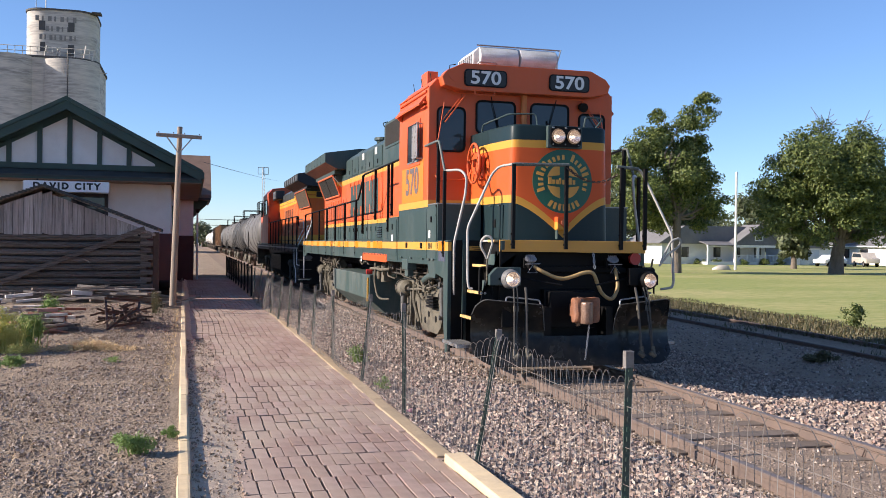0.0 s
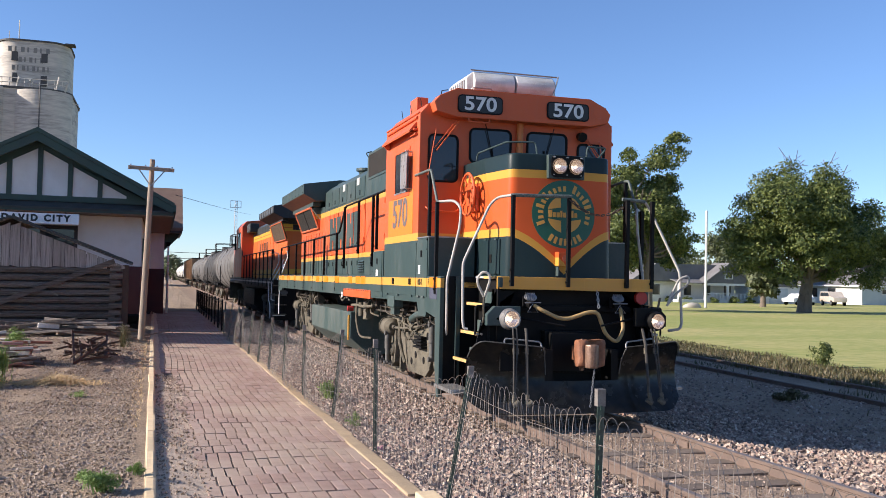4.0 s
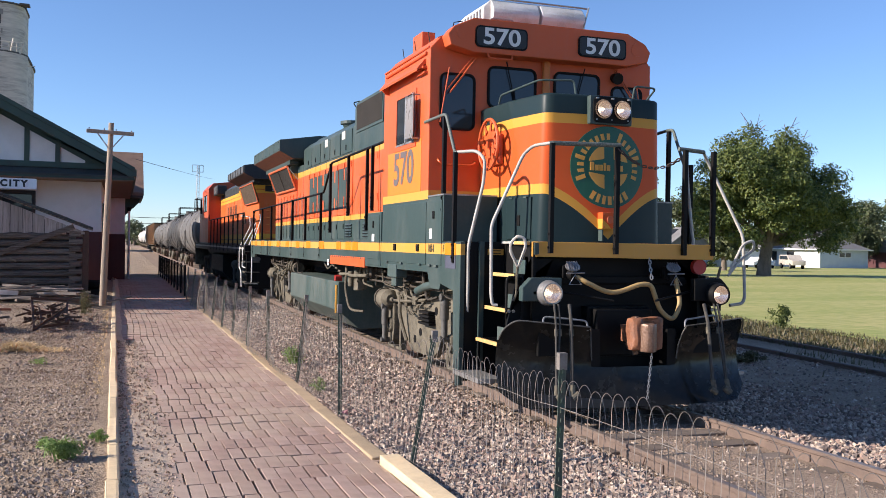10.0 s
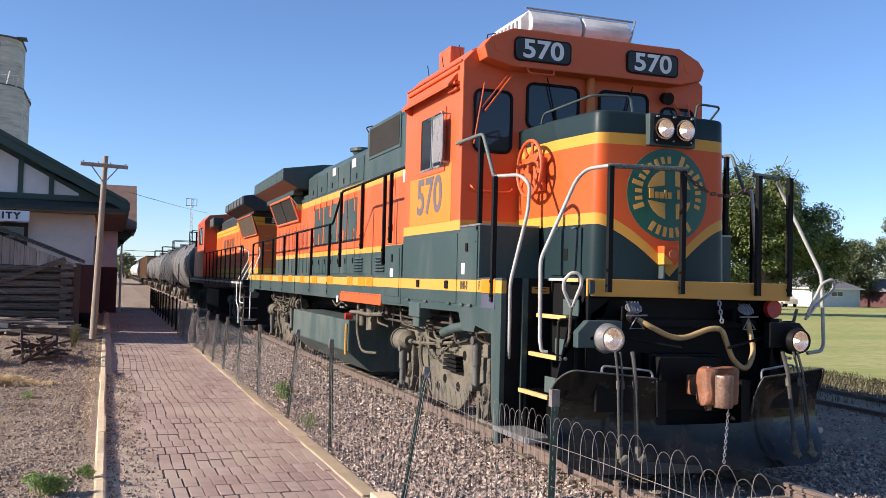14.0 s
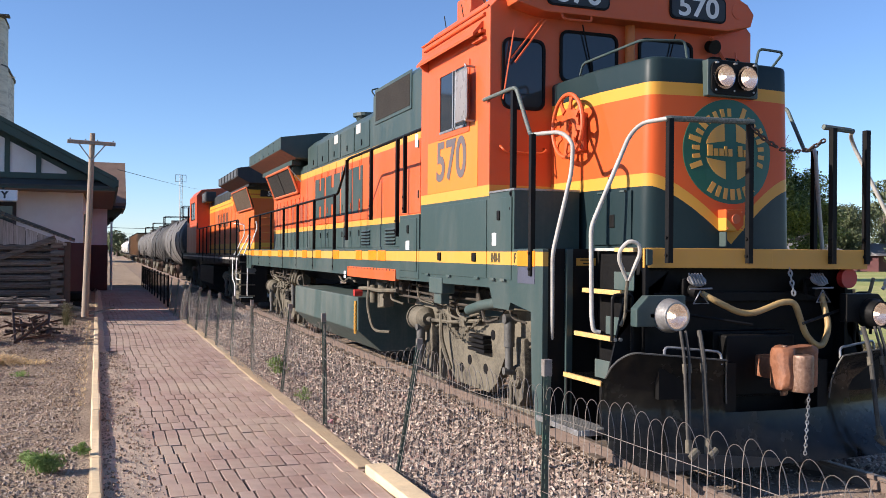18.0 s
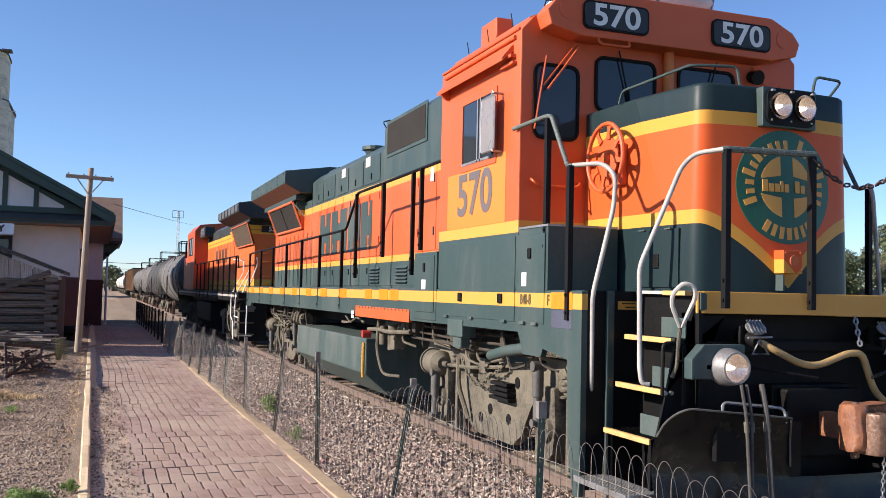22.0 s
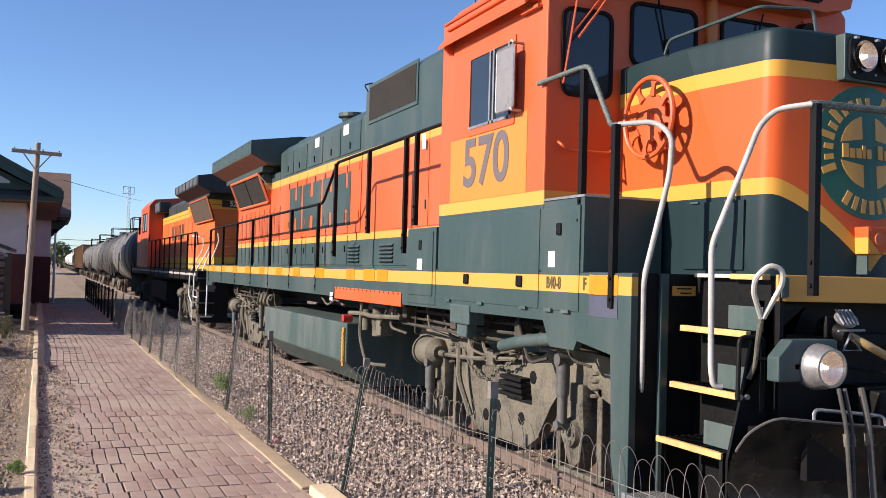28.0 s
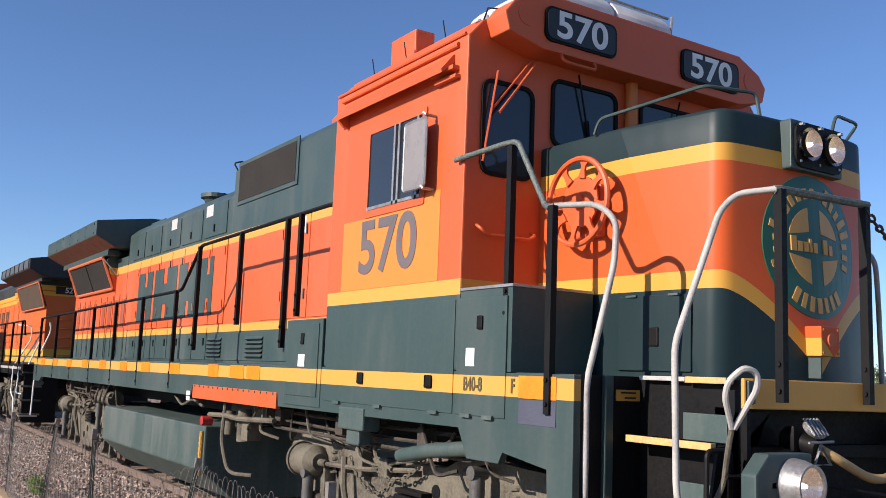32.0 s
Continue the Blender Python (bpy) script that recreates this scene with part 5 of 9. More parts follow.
M_OCHRE = livery("ochre paint", [(0, (0.56, 0.16, 0.03))], rough=0.45, dust_amount=0.5)
part("post", cp, M_OCHRE, loco, "ochre post between the windshields", smooth=True)
lm = bmesh.new()
cyl(lm, (1.0, 1.99, 3.98), (1.0, 1.88, 3.95), 0.06, 0.075, n=16)
part("spot_lamp", lm, M_BLACK, loco)

# cab sides
M_DEFLECTOR = surface("grey clear panel", (0.22, 0.20, 0.19), (0.16, 0.15, 0.14), rough=0.35, scale=1.5, fine=8, amount=0.15, relief=0.02)
M_NUMBER = surface("faded grey number paint", (0.115, 0.095, 0.098), (0.085, 0.075, 0.08), (0.15, 0.12, 0.115), rough=0.6, scale=5, fine=40, relief=0.02)
M_STENCIL = surface("dark stencil paint", (0.10, 0.075, 0.03), rough=0.6)
for s in (-1, 1):
    x = 1.545
    wn_ = new("side_window")
    wn_.parent = loco
    fr = ring_plate(bmesh.new(), round_rect(2.5, 3.44, 3.0, 3.75, 0.02), round_rect(2.56, 3.38, 3.06, 3.70, 0.015), 'x', *sorted((s * (x - 0.05), s * (x + 0.012))))
    part("frame", fr, M_ORANGE, wn_)
    part("pane", prism(bmesh.new(), round_rect(2.56, 3.38, 3.06, 3.70, 0.015), 'x', *sorted((s * (x + 0.001), s * (x + 0.004)))), M_GLASS, wn_, "dark window glass")
    mu = bmesh.new()
    for y in (2.6, 2.88, 2.95):
        box(mu, *sorted((s * x, s * (x + 0.018))), y, y + 0.028, 3.06, 3.7)
    box(mu, *sorted((s * x, s * (x + 0.018))), 2.56, 3.38, 3.06, 3.085)
    split_part("mullion", mu, M_STEEL, wn_)
    df = bmesh.new()
    prism(df, round_rect(2.36, 2.665, 3.10, 3.62, 0.03), 'x', *sorted((s * (x + 0.09), s * (x + 0.10))))
    d = part("wind_deflector", df, M_DEFLECTOR, loco, "grey wind deflector panel on brackets")
    rim = bmesh.new()
    tube(rim, [(s * (x + 0.095), u, v) for u, v in round_rect(2.36, 2.665, 3.10, 3.62, 0.03)], 0.011, 5, closed=True)
    for z in (3.09, 3.64):
        tube(rim, [(s * x, 2.38, z), (s * (x + 0.1), 2.38, z), (s * (x + 0.1), 2.40, z + 0.02)], 0.012, 5)
    part("rim", rim, M_STEEL, d)
    aw = bmesh.new()
    prism(aw, [(s * 1.54, 4.0), (s * 1.545, 4.055), (s * 1.56, 4.05), (s * 1.66, 3.925), (s * 1.655, 3.90)], 'y', 2.16, 3.92)
    box(aw, *sorted((s * 1.545, s * 1.60)), 2.10, 2.42, 3.925, 3.955)
    box(aw, *sorted((s * 1.545, s * 1.59)), 2.08, 2.36, 3.86, 3.885)
    prism(aw, [(s * 1.545, 3.84), (s * 1.60, 3.85), (s * 1.655, 3.90), (s * 1.545, 4.0)], 'y', 3.80, 3.83)
    part("awning", aw, M_ORANGE, loco, "orange sunshade over the side window")
    gt = bmesh.new()
    tube(gt, [(s * 1.555, 2.10, 4.11), (s * 1.555, 3.92, 4.105)], 0.02, 8)
    tube(gt, [(s * 1.55, 2.02, 4.175), (s * 1.55, 4.03, 4.175)], 0.012, 6)
    split_part("rain_gutter", gt, M_ORANGE, loco)
    fp = bmesh.new()
    box(fp, *sorted((s * x, s * (x + 0.003))), 2.28, 3.8, 2.417, 3.0)
    box(fp, *sorted((s * x, s * (x + 0.003))), 2.28, 2.5, 3.0, 3.08)
    M_PATCH = livery("repainted patch", [(0, (0.72, 0.20, 0.025))], rough=0.35) if s == -1 else M_PATCH
    pt = part("number_patch", fp, M_PATCH, loco, "brighter orange repainted patch behind the number")
    letters("570", 0.60, M_NUMBER, pt, Matrix.Translation((s * (x + 0.005), 3.045, 2.735)) @ Matrix.Rotation(s * math.pi / 2, 4, 'Z') @ Matrix.Rotation(math.pi / 2, 4, 'X') @ Matrix.Diagonal((1.03, 1, 1, 1)), "number", 0.002)
    # lockers below
    lk = bmesh.new()
    prism(lk, [(1.40, 1.79), (1.40, 2.33), (1.985, 2.33), (1.985, 2.28), (4.05, 2.28), (4.05, 1.79)], 'x', *sorted((s * 0.87, s * 1.54)))
    part("locker", lk, M_GREEN, loco)
    part("locker_edge", side_box(s, 0.87, 1.55, 1.39, 1.98, 2.327, 2.345), M_STEEL, loco)
    for y0, y1 in ((1.44, 1.99), (2.03, 4.0)):
        part("locker_door", side_box(s, 1.54, 1.553, y0, y1, 1.50, 2.27, bevel=0.004), M_SILL, loco)
    tl = bmesh.new()
    for y in (2.33, 3.35):
        box(tl, *sorted((s * 1.553, s * 1.566)), y - 0.045, y + 0.045, 1.66, 1.75, bevel=0.015)
    box(tl, *sorted((s * 1.553, s * 1.566)), 1.69, 1.75, 2.06, 2.15, bevel=0.012)
    split_part("latch", tl, M_BLACK, loco)
    hn = bmesh.new()
    for y in (1.55, 1.8, 2.2, 3.0, 3.7):
        box(hn, *sorted((s * 1.545, s * 1.57)), y, y + 0.11, 1.485, 1.51)
    split_part("hinge", hn, M_GREEN_DULL, loco)
    part("sticker", side_box(s, 1.553, 1.555, 1.78, 1.88, 1.82, 1.94), M_WHITE, loco, "white sticker")
    mm = Matrix.Rotation(s * math.pi / 2, 4, 'Z') @ Matrix.Rotation(math.pi / 2, 4, 'X') @ Matrix.Diagonal((0.72, 1, 1, 1))
    letters("B40-8", 0.125, M_STENCIL, loco, Matrix.Translation((s * 1.556, 1.79, 1.70)) @ mm, "stencil", 0.002)
    letters("F", 0.125, M_STENCIL, loco, Matrix.Translation((s * 1.549, 1.365, 1.70)) @ mm, "stencil", 0.002)
    bx = bmesh.new()
    box(bx, *sorted((s * 0.95, s * 1.555)), 4.09, 4.86, 1.43, 2.205, bevel=0.01)
    box(bx, *sorted((s * 1.555, s * 1.565)), 4.15, 4.80, 1.52, 2.16, bevel=0.005)
    part("equipment_box", bx, M_SILL, loco)
    part("latch", side_box(s, 1.565, 1.575, 4.44, 4.50, 1.98, 2.08, bevel=0.01), M_BLACK, loco)
    part("sticker", side_box(s, 1.565, 1.568, 4.41, 4.55, 1.78, 1.89), M_WHITE, loco, "white warning sticker")

# things on the cab roof
M_ACGREY = surface("weathered white housing", (0.58, 0.57, 0.55), (0.42, 0.40, 0.37), (0.66, 0.65, 0.63), rough=0.55, scale=4, relief=0.05)
ac = new("air_conditioner")
ac.parent = loco
bm = bmesh.new()
prism(bm, [(-0.76, 4.50), (-0.76, 4.80), (-0.66, 4.90), (0.64, 4.90), (0.70, 4.84), (0.70, 4.50)], 'y', 2.25, 3.15, bevel=0.03)
part("housing", bm, M_ACGREY, ac, "white roof air conditioner housing", smooth=True)
lv = bmesh.new()
for k in range(7):
    box(lv, -0.775, -0.76, 2.32 + k * 0.11, 2.36 + k * 0.11, 4.56, 4.78)
split_part("grille", lv, M_STEEL, ac)
for x0, x1 in ((-0.66, -0.02), (0.02, 0.64)):
    b2 = bmesh.new()
    pts = [(2.25 - 0.12 * math.sin(math.pi * k / 8), 4.54 + 0.36 * k / 8) for k in range(9)]
    prism(b2, pts + [(2.3, 4.90), (2.3, 4.54)], 'x', x0, x1, bevel=0.01)
    part("bulge", b2, M_ACGREY, ac, smooth=True)
rk = bmesh.new()
tube(rk, rounded([(-0.72, 2.16, 4.5), (-0.72, 2.1, 4.62), (-0.4, 2.1, 4.62), (-0.4, 2.16, 4.5)], 0.04), 0.012, 6)
tube(rk, [(0.58, 2.1, 4.55), (0.72, 2.2, 4.92)], 0.012, 6)
tube(rk, [(-0.7, 2.25, 4.92), (0.72, 2.25, 4.92)], 0.012, 6)
part("rack", rk, M_STEEL, ac)
rf = bmesh.new()
prism(rf, [(-1.44, 4.24), (-1.40, 4.33), (-1.1, 4.46), (-1.05, 4.40)], 'y', 2.12, 4.04, bevel=0.008)
box(rf, -1.27, -1.08, 3.2, 3.62, 4.40, 4.64, bevel=0.015)
split_part("roof_hatch", rf, M_ORANGE, loco)
an = bmesh.new()
for y in (2.6, 3.2, 3.75):
    tube(an, [(-1.35, y, 4.34), (-1.37, y + 0.02, 4.5)], 0.006, 4)
tube(an, [(-1.1, 2.5, 4.45), (-1.1, 2.4, 4.6), (-1.0, 2.4, 4.62)], 0.008, 4)
split_part("antenna", an, M_BLACK, loco)

# long hood
# Darker orange for the vent slots: the shade of inset louvres as colour.
M_SLOT = livery("shaded slot orange", [(0, (0.27, 0.055, 0.02))], rough=0.7, dust_amount=0.5)
M_STICKER = surface("sun-bleached sticker", (0.46, 0.44, 0.41), (0.34, 0.31, 0.28), (0.58, 0.56, 0.53), rough=0.7, scale=14, fine=60, relief=0.02)
hood = bmesh.new()
prism(hood, [(-0.97, 1.79), (0.97, 1.79), (0.97, 4.28), (0.82, 4.42), (-0.82, 4.42), (-0.97, 4.28)], 'y', 4.06, 8.2, bevel=0.012)
part("electrical_hood", hood, M_HOOD, loco)
hood = bmesh.new()
prism(hood, [(-0.965, 1.79), (0.965, 1.79), (0.965, 3.97), (0.80, 4.12), (-0.80, 4.12), (-0.965, 3.97)], 'y', 8.2, 13.40, bevel=0.03)
part("engine_hood", hood, M_HOOD, loco)
hood = bmesh.new()
prism(hood, [(-0.965, 1.79), (0.965, 1.79), (0.965, 3.05), (1.16, 3.6), (0.9, 3.92), (-0.9, 3.92), (-1.16, 3.6), (-0.965, 3.05)], 'y', 14.15, 17.55, bevel=0.012)
part("radiator_hood", hood, M_HOOD, loco)
part("radiator_front", boxed(-0.965, 0.965, 13.39, 14.16, 1.79, 3.62), M_HOOD, loco)
wing = bmesh.new()
prism(wing, [(-1.55, 4.20), (-1.55, 3.94), (-1.22, 3.77), (1.22, 3.77), (1.55, 3.94), (1.55, 4.20), (0.6, 4.34), (-0.6, 4.34)], 'y', 13.42, 17.98, bevel=0.008)
part("radiator_wing", wing, M_GREEN, loco, "dark green overhanging radiator wing")
for s in (-1, 1):
    un = bmesh.new()
    prism(un, [(s * 1.54, 3.931), (s * 1.21, 3.761), (s * 1.205, 3.768), (s * 1.54, 3.939)], 'y', 13.44, 17.96)
    part("wing_underside", un, M_RUST, loco, "rusty underside of the wing")
    part("wing_eave", side_box(s, 1.0, 1.215, 13.9, 17.9, 3.66, 3.765, bevel=0.006), M_GREEN, loco)
    wb = bmesh.new()
    for k in range(7):
        for z in (3.985, 4.15):
            cyl(wb, (s * 1.548, 13.6 + k * 0.68, z), (s * 1.556, 13.6 + k * 0.68, z), 0.016, n=6)
    split_part("bolt", wb, M_BLACK, loco)
    sc = new("radiator_screen")
    sc.parent = loco
    f = bmesh.new()
    u = Vector((s * 1.0, 0, 3.08))
    v = Vector((s * 1.22, 0, 3.63))
    for y0, y1 in ((14.24, 15.71), (15.74, 17.2)):
        vs = [f.verts.new((p.x, y, p.z)) for p, y in ((u, y0), (u, y1), (v, y1), (v, y0))]
        vs2 = [f.verts.new((q.co.x - s * 0.05, q.co.y, q.co.z + 0.02)) for q in vs]
        f.faces.new(vs)
        f.faces.new(vs2[::-1])
        for i in range(4):
            f.faces.new((vs[i], vs[(i + 1) % 4], vs2[(i + 1) % 4], vs2[i]))
    part("mesh_panel", f, M_SCREEN, sc)
    rim = bmesh.new()
    for y in (14.21, 17.24):
        tube(rim, [(u.x, y, u.z), (v.x, y, v.z)], 0.03, 6)
    for p in (u, v):
        tube(rim, [(p.x, 14.2, p.z), (p.x, 17.25, p.z)], 0.03, 6)
    part("frame", rim, M_ORANGE_DULL, sc)
    md = tube(bmesh.new(), [(u.x + s * 0.006, 15.725, u.z), (v.x + s * 0.006, 15.725, v.z)], 0.012, 5)
    part("mullion", md, M_SCREEN, sc)
    st = bmesh.new()
    tube(st, [(s * 1.22, 14.2, 3.62), (s * 0.98, 14.0, 3.3)], 0.012, 5)
    split_part("stay", st, M_STEEL, sc)
    # mesh screen behind the cab
    m = part("intake_screen", side_box(s, 0.97, 0.985, 6.16, 8.05, 3.80, 4.36, bevel=0.003), M_GREEN, loco)
    part("mesh_panel", side_box(s, 0.985, 0.99, 6.22, 7.99, 3.85, 4.31), M_SCREEN, m)
    # doors on the hood
    doors = [(5.1, 0.62), (5.75, 0.62), (6.4, 0.62)] + [(8.3 + k * 0.6, 0.575) for k in range(8)]
    for y0, w in doors:
        d = part("hood_door", side_box(s, 0.965, 0.979, y0, y0 + w, 2.30, 3.44, bevel=0.005), M_HOOD, loco)
        h = bmesh.new()
        for z in (2.5, 3.2):
            box(h, *sorted((s * 0.979, s * 0.992)), y0 + 0.05, y0 + 0.075, z, z + 0.11)
        split_part("latch", h, M_GREEN if (y0 * 10) % 2 > 1 else M_ORANGE, d)
    for k in range(1, 8):
        d = part("lower_door", side_box(s, 0.965, 0.977, 8.3 + k * 0.6, 8.875 + k * 0.6, 1.83, 2.27, bevel=0.004), M_HOOD, loco)
        part("latch", side_box(s, 0.977, 0.99, 8.37 + k * 0.6, 8.4 + k * 0.6, 2.02, 2.12), M_BLACK, d)
    for y0, w in ((8.4, 0.9), (9.4, 0.9), (10.4, 0.9), (11.4, 0.9), (12.35, 0.7)):
        d = part("upper_door", side_box(s, 0.965, 0.977, y0, y0 + w, 3.5, 3.93, bevel=0.004), M_GREEN, loco)
        part("latch", side_box(s, 0.977, 0.99, y0 + w / 2, y0 + w / 2 + 0.03, 3.56, 3.66), M_BLACK, d)
    for y0 in (8.95, 10.58):
        part("sticker", side_box(s, 0.977, 0.981, y0, y0 + 0.28, 3.79, 3.95), M_STICKER, loco, "white sticker")
    part("sticker", side_box(s, 0.97, 0.973, 4.3, 4.42, 3.72, 3.85), M_WHITE, loco, "white sticker")
    part("sticker", side_box(s, 0.98, 0.983, 5.85, 5.97, 3.22, 3.4), M_WHITE, loco, "faded white sticker")
    eq = bmesh.new()
    box(eq, *sorted((s * 0.97, s * 0.982)), 5.1, 8.86, 1.83, 2.17, bevel=0.004)
    part("blower_panel", eq, M_GREEN, loco)
    for y0 in (6.86, 8.26):
        lv = louvre(bmesh.new(), s, 0.982, y0, y0 + 0.52, 1.87, 2.13, 5)
        split_part("louvre", lv, M_GREEN, loco)
        # Black slivers under the slats paint the shadow each one throws.
        ls_ = bmesh.new()
        for k in range(5):
            zz = 1.87 + 0.052 * k + 0.008
            box(ls_, *sorted((s * 0.982, s * 1.004)), y0 + 0.01, y0 + 0.51, zz - 0.012, zz)
        split_part("louvre_slot", ls_, M_BLACK, loco)
    slits = bmesh.new()
    for k in range(8):
        box(slits, *sorted((s * 0.963, s * 0.972)), 13.4 + k * 0.48 + (0.25 if k > 3 else 0), 13.63 + k * 0.48 + (0.25 if k > 3 else 0), 2.36, 2.86)
    split_part("vent_slot", slits, M_SLOT, loco)
    rb = bmesh.new()
    for k in range(9):
        box(rb, *sorted((s * 0.965, s * 0.975)), 13.3 + k * 0.47, 13.33 + k * 0.47, 1.84, 2.95)
    split_part("rib", rb, M_HOOD, loco)
    # four plain dark blocks where the road's initials are painted
    for y0, w, slot in ((8.77, 0.66, 0.30), (9.50, 0.78, 0.40), (10.38, 1.16, 0.5), (11.66, 0.84, 0.45)):
        cb = bmesh.new()
        xs_ = sorted((s * 0.981, s * 0.985))
        m0, m1 = y0 + w * (slot - 0.07), y0 + w * (slot + 0.09)
        outline = [(y0, 3.22), (y0, 2.42), (m0, 2.42), (m0, 2.66), (m1, 2.66), (m1, 2.42), (y0 + w, 2.42), (y0 + w, 3.22), (m1, 3.22), (m1, 2.98), (m0, 2.98), (m0, 3.22)]
        prism(cb, outline, 'x', *xs_)
        part("painted_block", cb, M_GREEN, loco, "plain dark green painted block")
    # side handrail
    hr = bmesh.new()
    tube(hr, rounded([(s * 1.0, 4.06, 3.24), (s * 1.5, 4.12, 3.23), (s * 1.5, 7.74, 3.2), (s * 1.5, 8.40, 2.69), (s * 1.5, 18.05, 2.62), (s * 1.5, 18.25, 2.4)], 0.1), 0.021, 8)
    part("handrail", hr, M_BLACK, loco, smooth=True)
    for y, z0, z1 in ((4.74, 2.24, 3.21), (5.055, 1.95, 3.2), (6.30, 2.2, 3.2), (7.70, 1.93, 3.18), (8.52, 1.45, 2.69), (10.08, 1.44, 2.68), (11.6, 1.42, 2.67), (13.1, 1.40, 2.65), (14.66, 1.40, 2.64), (16.26, 1.39, 2.63), (18.0, 1.39, 2.62)):
        handrail_post(loco, s * 1.525, y, z0, z1)
for s in (-1, 1):
    g = tube(bmesh.new(), rounded([(s * 1.312, 18.3, 2.546), (s * 1.279, 18.3, 2.37), (s * 1.5, 18.44, 1.68), (s * 1.5, 18.5, 0.55)], 0.08), 0.016, 8)
    part("step_handrail", g, M_WHITE, loco, "white step handrail", smooth=True)
ex = bmesh.new()
cyl(ex, (-0.62, 9.9, 4.08), (-0.62, 9.9, 4.2), 0.15, 0.2, n=18)
cyl(ex, (-0.62, 9.9, 4.2), (-0.62, 9.9, 4.26), 0.24, 0.24, n=18)
box(ex, -0.7, 0.7, 12.3, 13.1, 4.1, 4.2, bevel=0.02)
tube(ex, rounded([(-0.9, 8.15, 4.2), (-1.02, 8.15, 4.38), (-0.9, 8.15, 4.42)], 0.03), 0.012, 5)
split_part("exhaust", ex, M_GREEN, loco)

# fuel tank, reservoirs and pipes
M_RIGGING = surface("grimy dark piping", (0.06, 0.05, 0.04), (0.03, 0.026, 0.022), (0.12, 0.105, 0.085), rough=0.85, spec=0.2, scale=6, fine=40, amount=0.5, relief=0.2)
tk = bmesh.new()
prism(tk, [(-1.44, 1.06), (1.44, 1.06), (1.44, 0.55), (1.05, 0.22), (-1.05, 0.22), (-1.44, 0.55)], 'y', 7.3, 12.2, bevel=0.02)
part("fuel_tank", tk, M_GREEN_DULL, loco, "green fuel tank greyed by road dust")
tb = bmesh.new()
for s in (-1, 1):
    tube(tb, [(s * 1.46, 7.36, 0.5), (s * 1.46, 7.36, 1.0)], 0.022, 6)
    for k in range(7):
        box(tb, *sorted((s * 1.44, s * 1.475)), 7.34, 7.4, 0.55 + k * 0.06, 0.575 + k * 0.06)
split_part("sight_glass", tb, M_YELLOW, loco)
rl = bmesh.new()
for s in (-1, 1):
    cyl(rl, (s * 1.40, 7.22, 1.13), (s * 1.52, 7.22, 1.13), 0.055, n=14)
split_part("fuel_cutoff", rl, M_RED, loco, "red emergency fuel cutoff cap", smooth=True)
pipes = bmesh.new()
for s in (-1, 1):
    cyl(pipes, (s * 1.1, 6.05, 1.28), (s * 1.1, 7.1, 1.28), 0.12, n=16)
    cyl(pipes, (s * 1.25, 6.55, 0.95), (s * 1.25, 6.55, 1.3), 0.09, n=14)
    cyl(pipes, (s * 1.3, 6.9, 1.0), (s * 1.3, 6.9, 1.26), 0.06, n=12)
    tube(pipes, rounded([(s * 1.42, 7.25, 1.2), (s * 1.42, 6.7, 1.22), (s * 1.4, 6.4, 1.2), (s * 1.4, 5.4, 1.24)], 0.1), 0.028, 7)
    tube(pipes, rounded([(s * 1.42, 6.75, 1.35), (s * 1.44, 6.75, 0.95), (s * 1.38, 6.65, 0.6), (s * 1.2, 6.4, 0.6)], 0.12), 0.022, 7)
    tube(pipes, rounded([(s * 1.3, 5.9, 1.38), (s * 1.35, 5.9, 1.1), (s * 1.25, 5.6, 1.05)], 0.08), 0.016, 6)
    tube(pipes, rounded([(s * 1.3, 4.9, 1.4), (s * 1.34, 4.7, 1.15), (s * 1.2, 4.5, 1.1)], 0.08), 0.014, 6)
    tube(pipes, rounded([(s * 1.42, 7.5, 1.28), (s * 1.42, 7.9, 1.35), (s * 1.42, 8.3, 1.25), (s * 1.42, 8.6, 1.36)], 0.1), 0.016, 6)
    box(pipes, *sorted((s * 1.2, s * 1.36)), 6.2, 6.38, 0.98, 1.22, bevel=0.01)
    for y in (12.6, 12.9, 13.2):
        tube(pipes, rounded([(s * 1.3, y, 1.4), (s * 1.36, y + 0.1, 1.1), (s * 1.25, y + 0.35, 1.0)], 0.1), 0.018, 6)
    cyl(pipes, (s * 1.2, 12.5, 1.15), (s * 1.2, 13.4, 1.15), 0.13, n=16)
split_part("air_pipe", pipes, M_GRIME, loco, "dusty air pipes and valves", smooth=True)
rg = random.Random(12)
rig = bmesh.new()
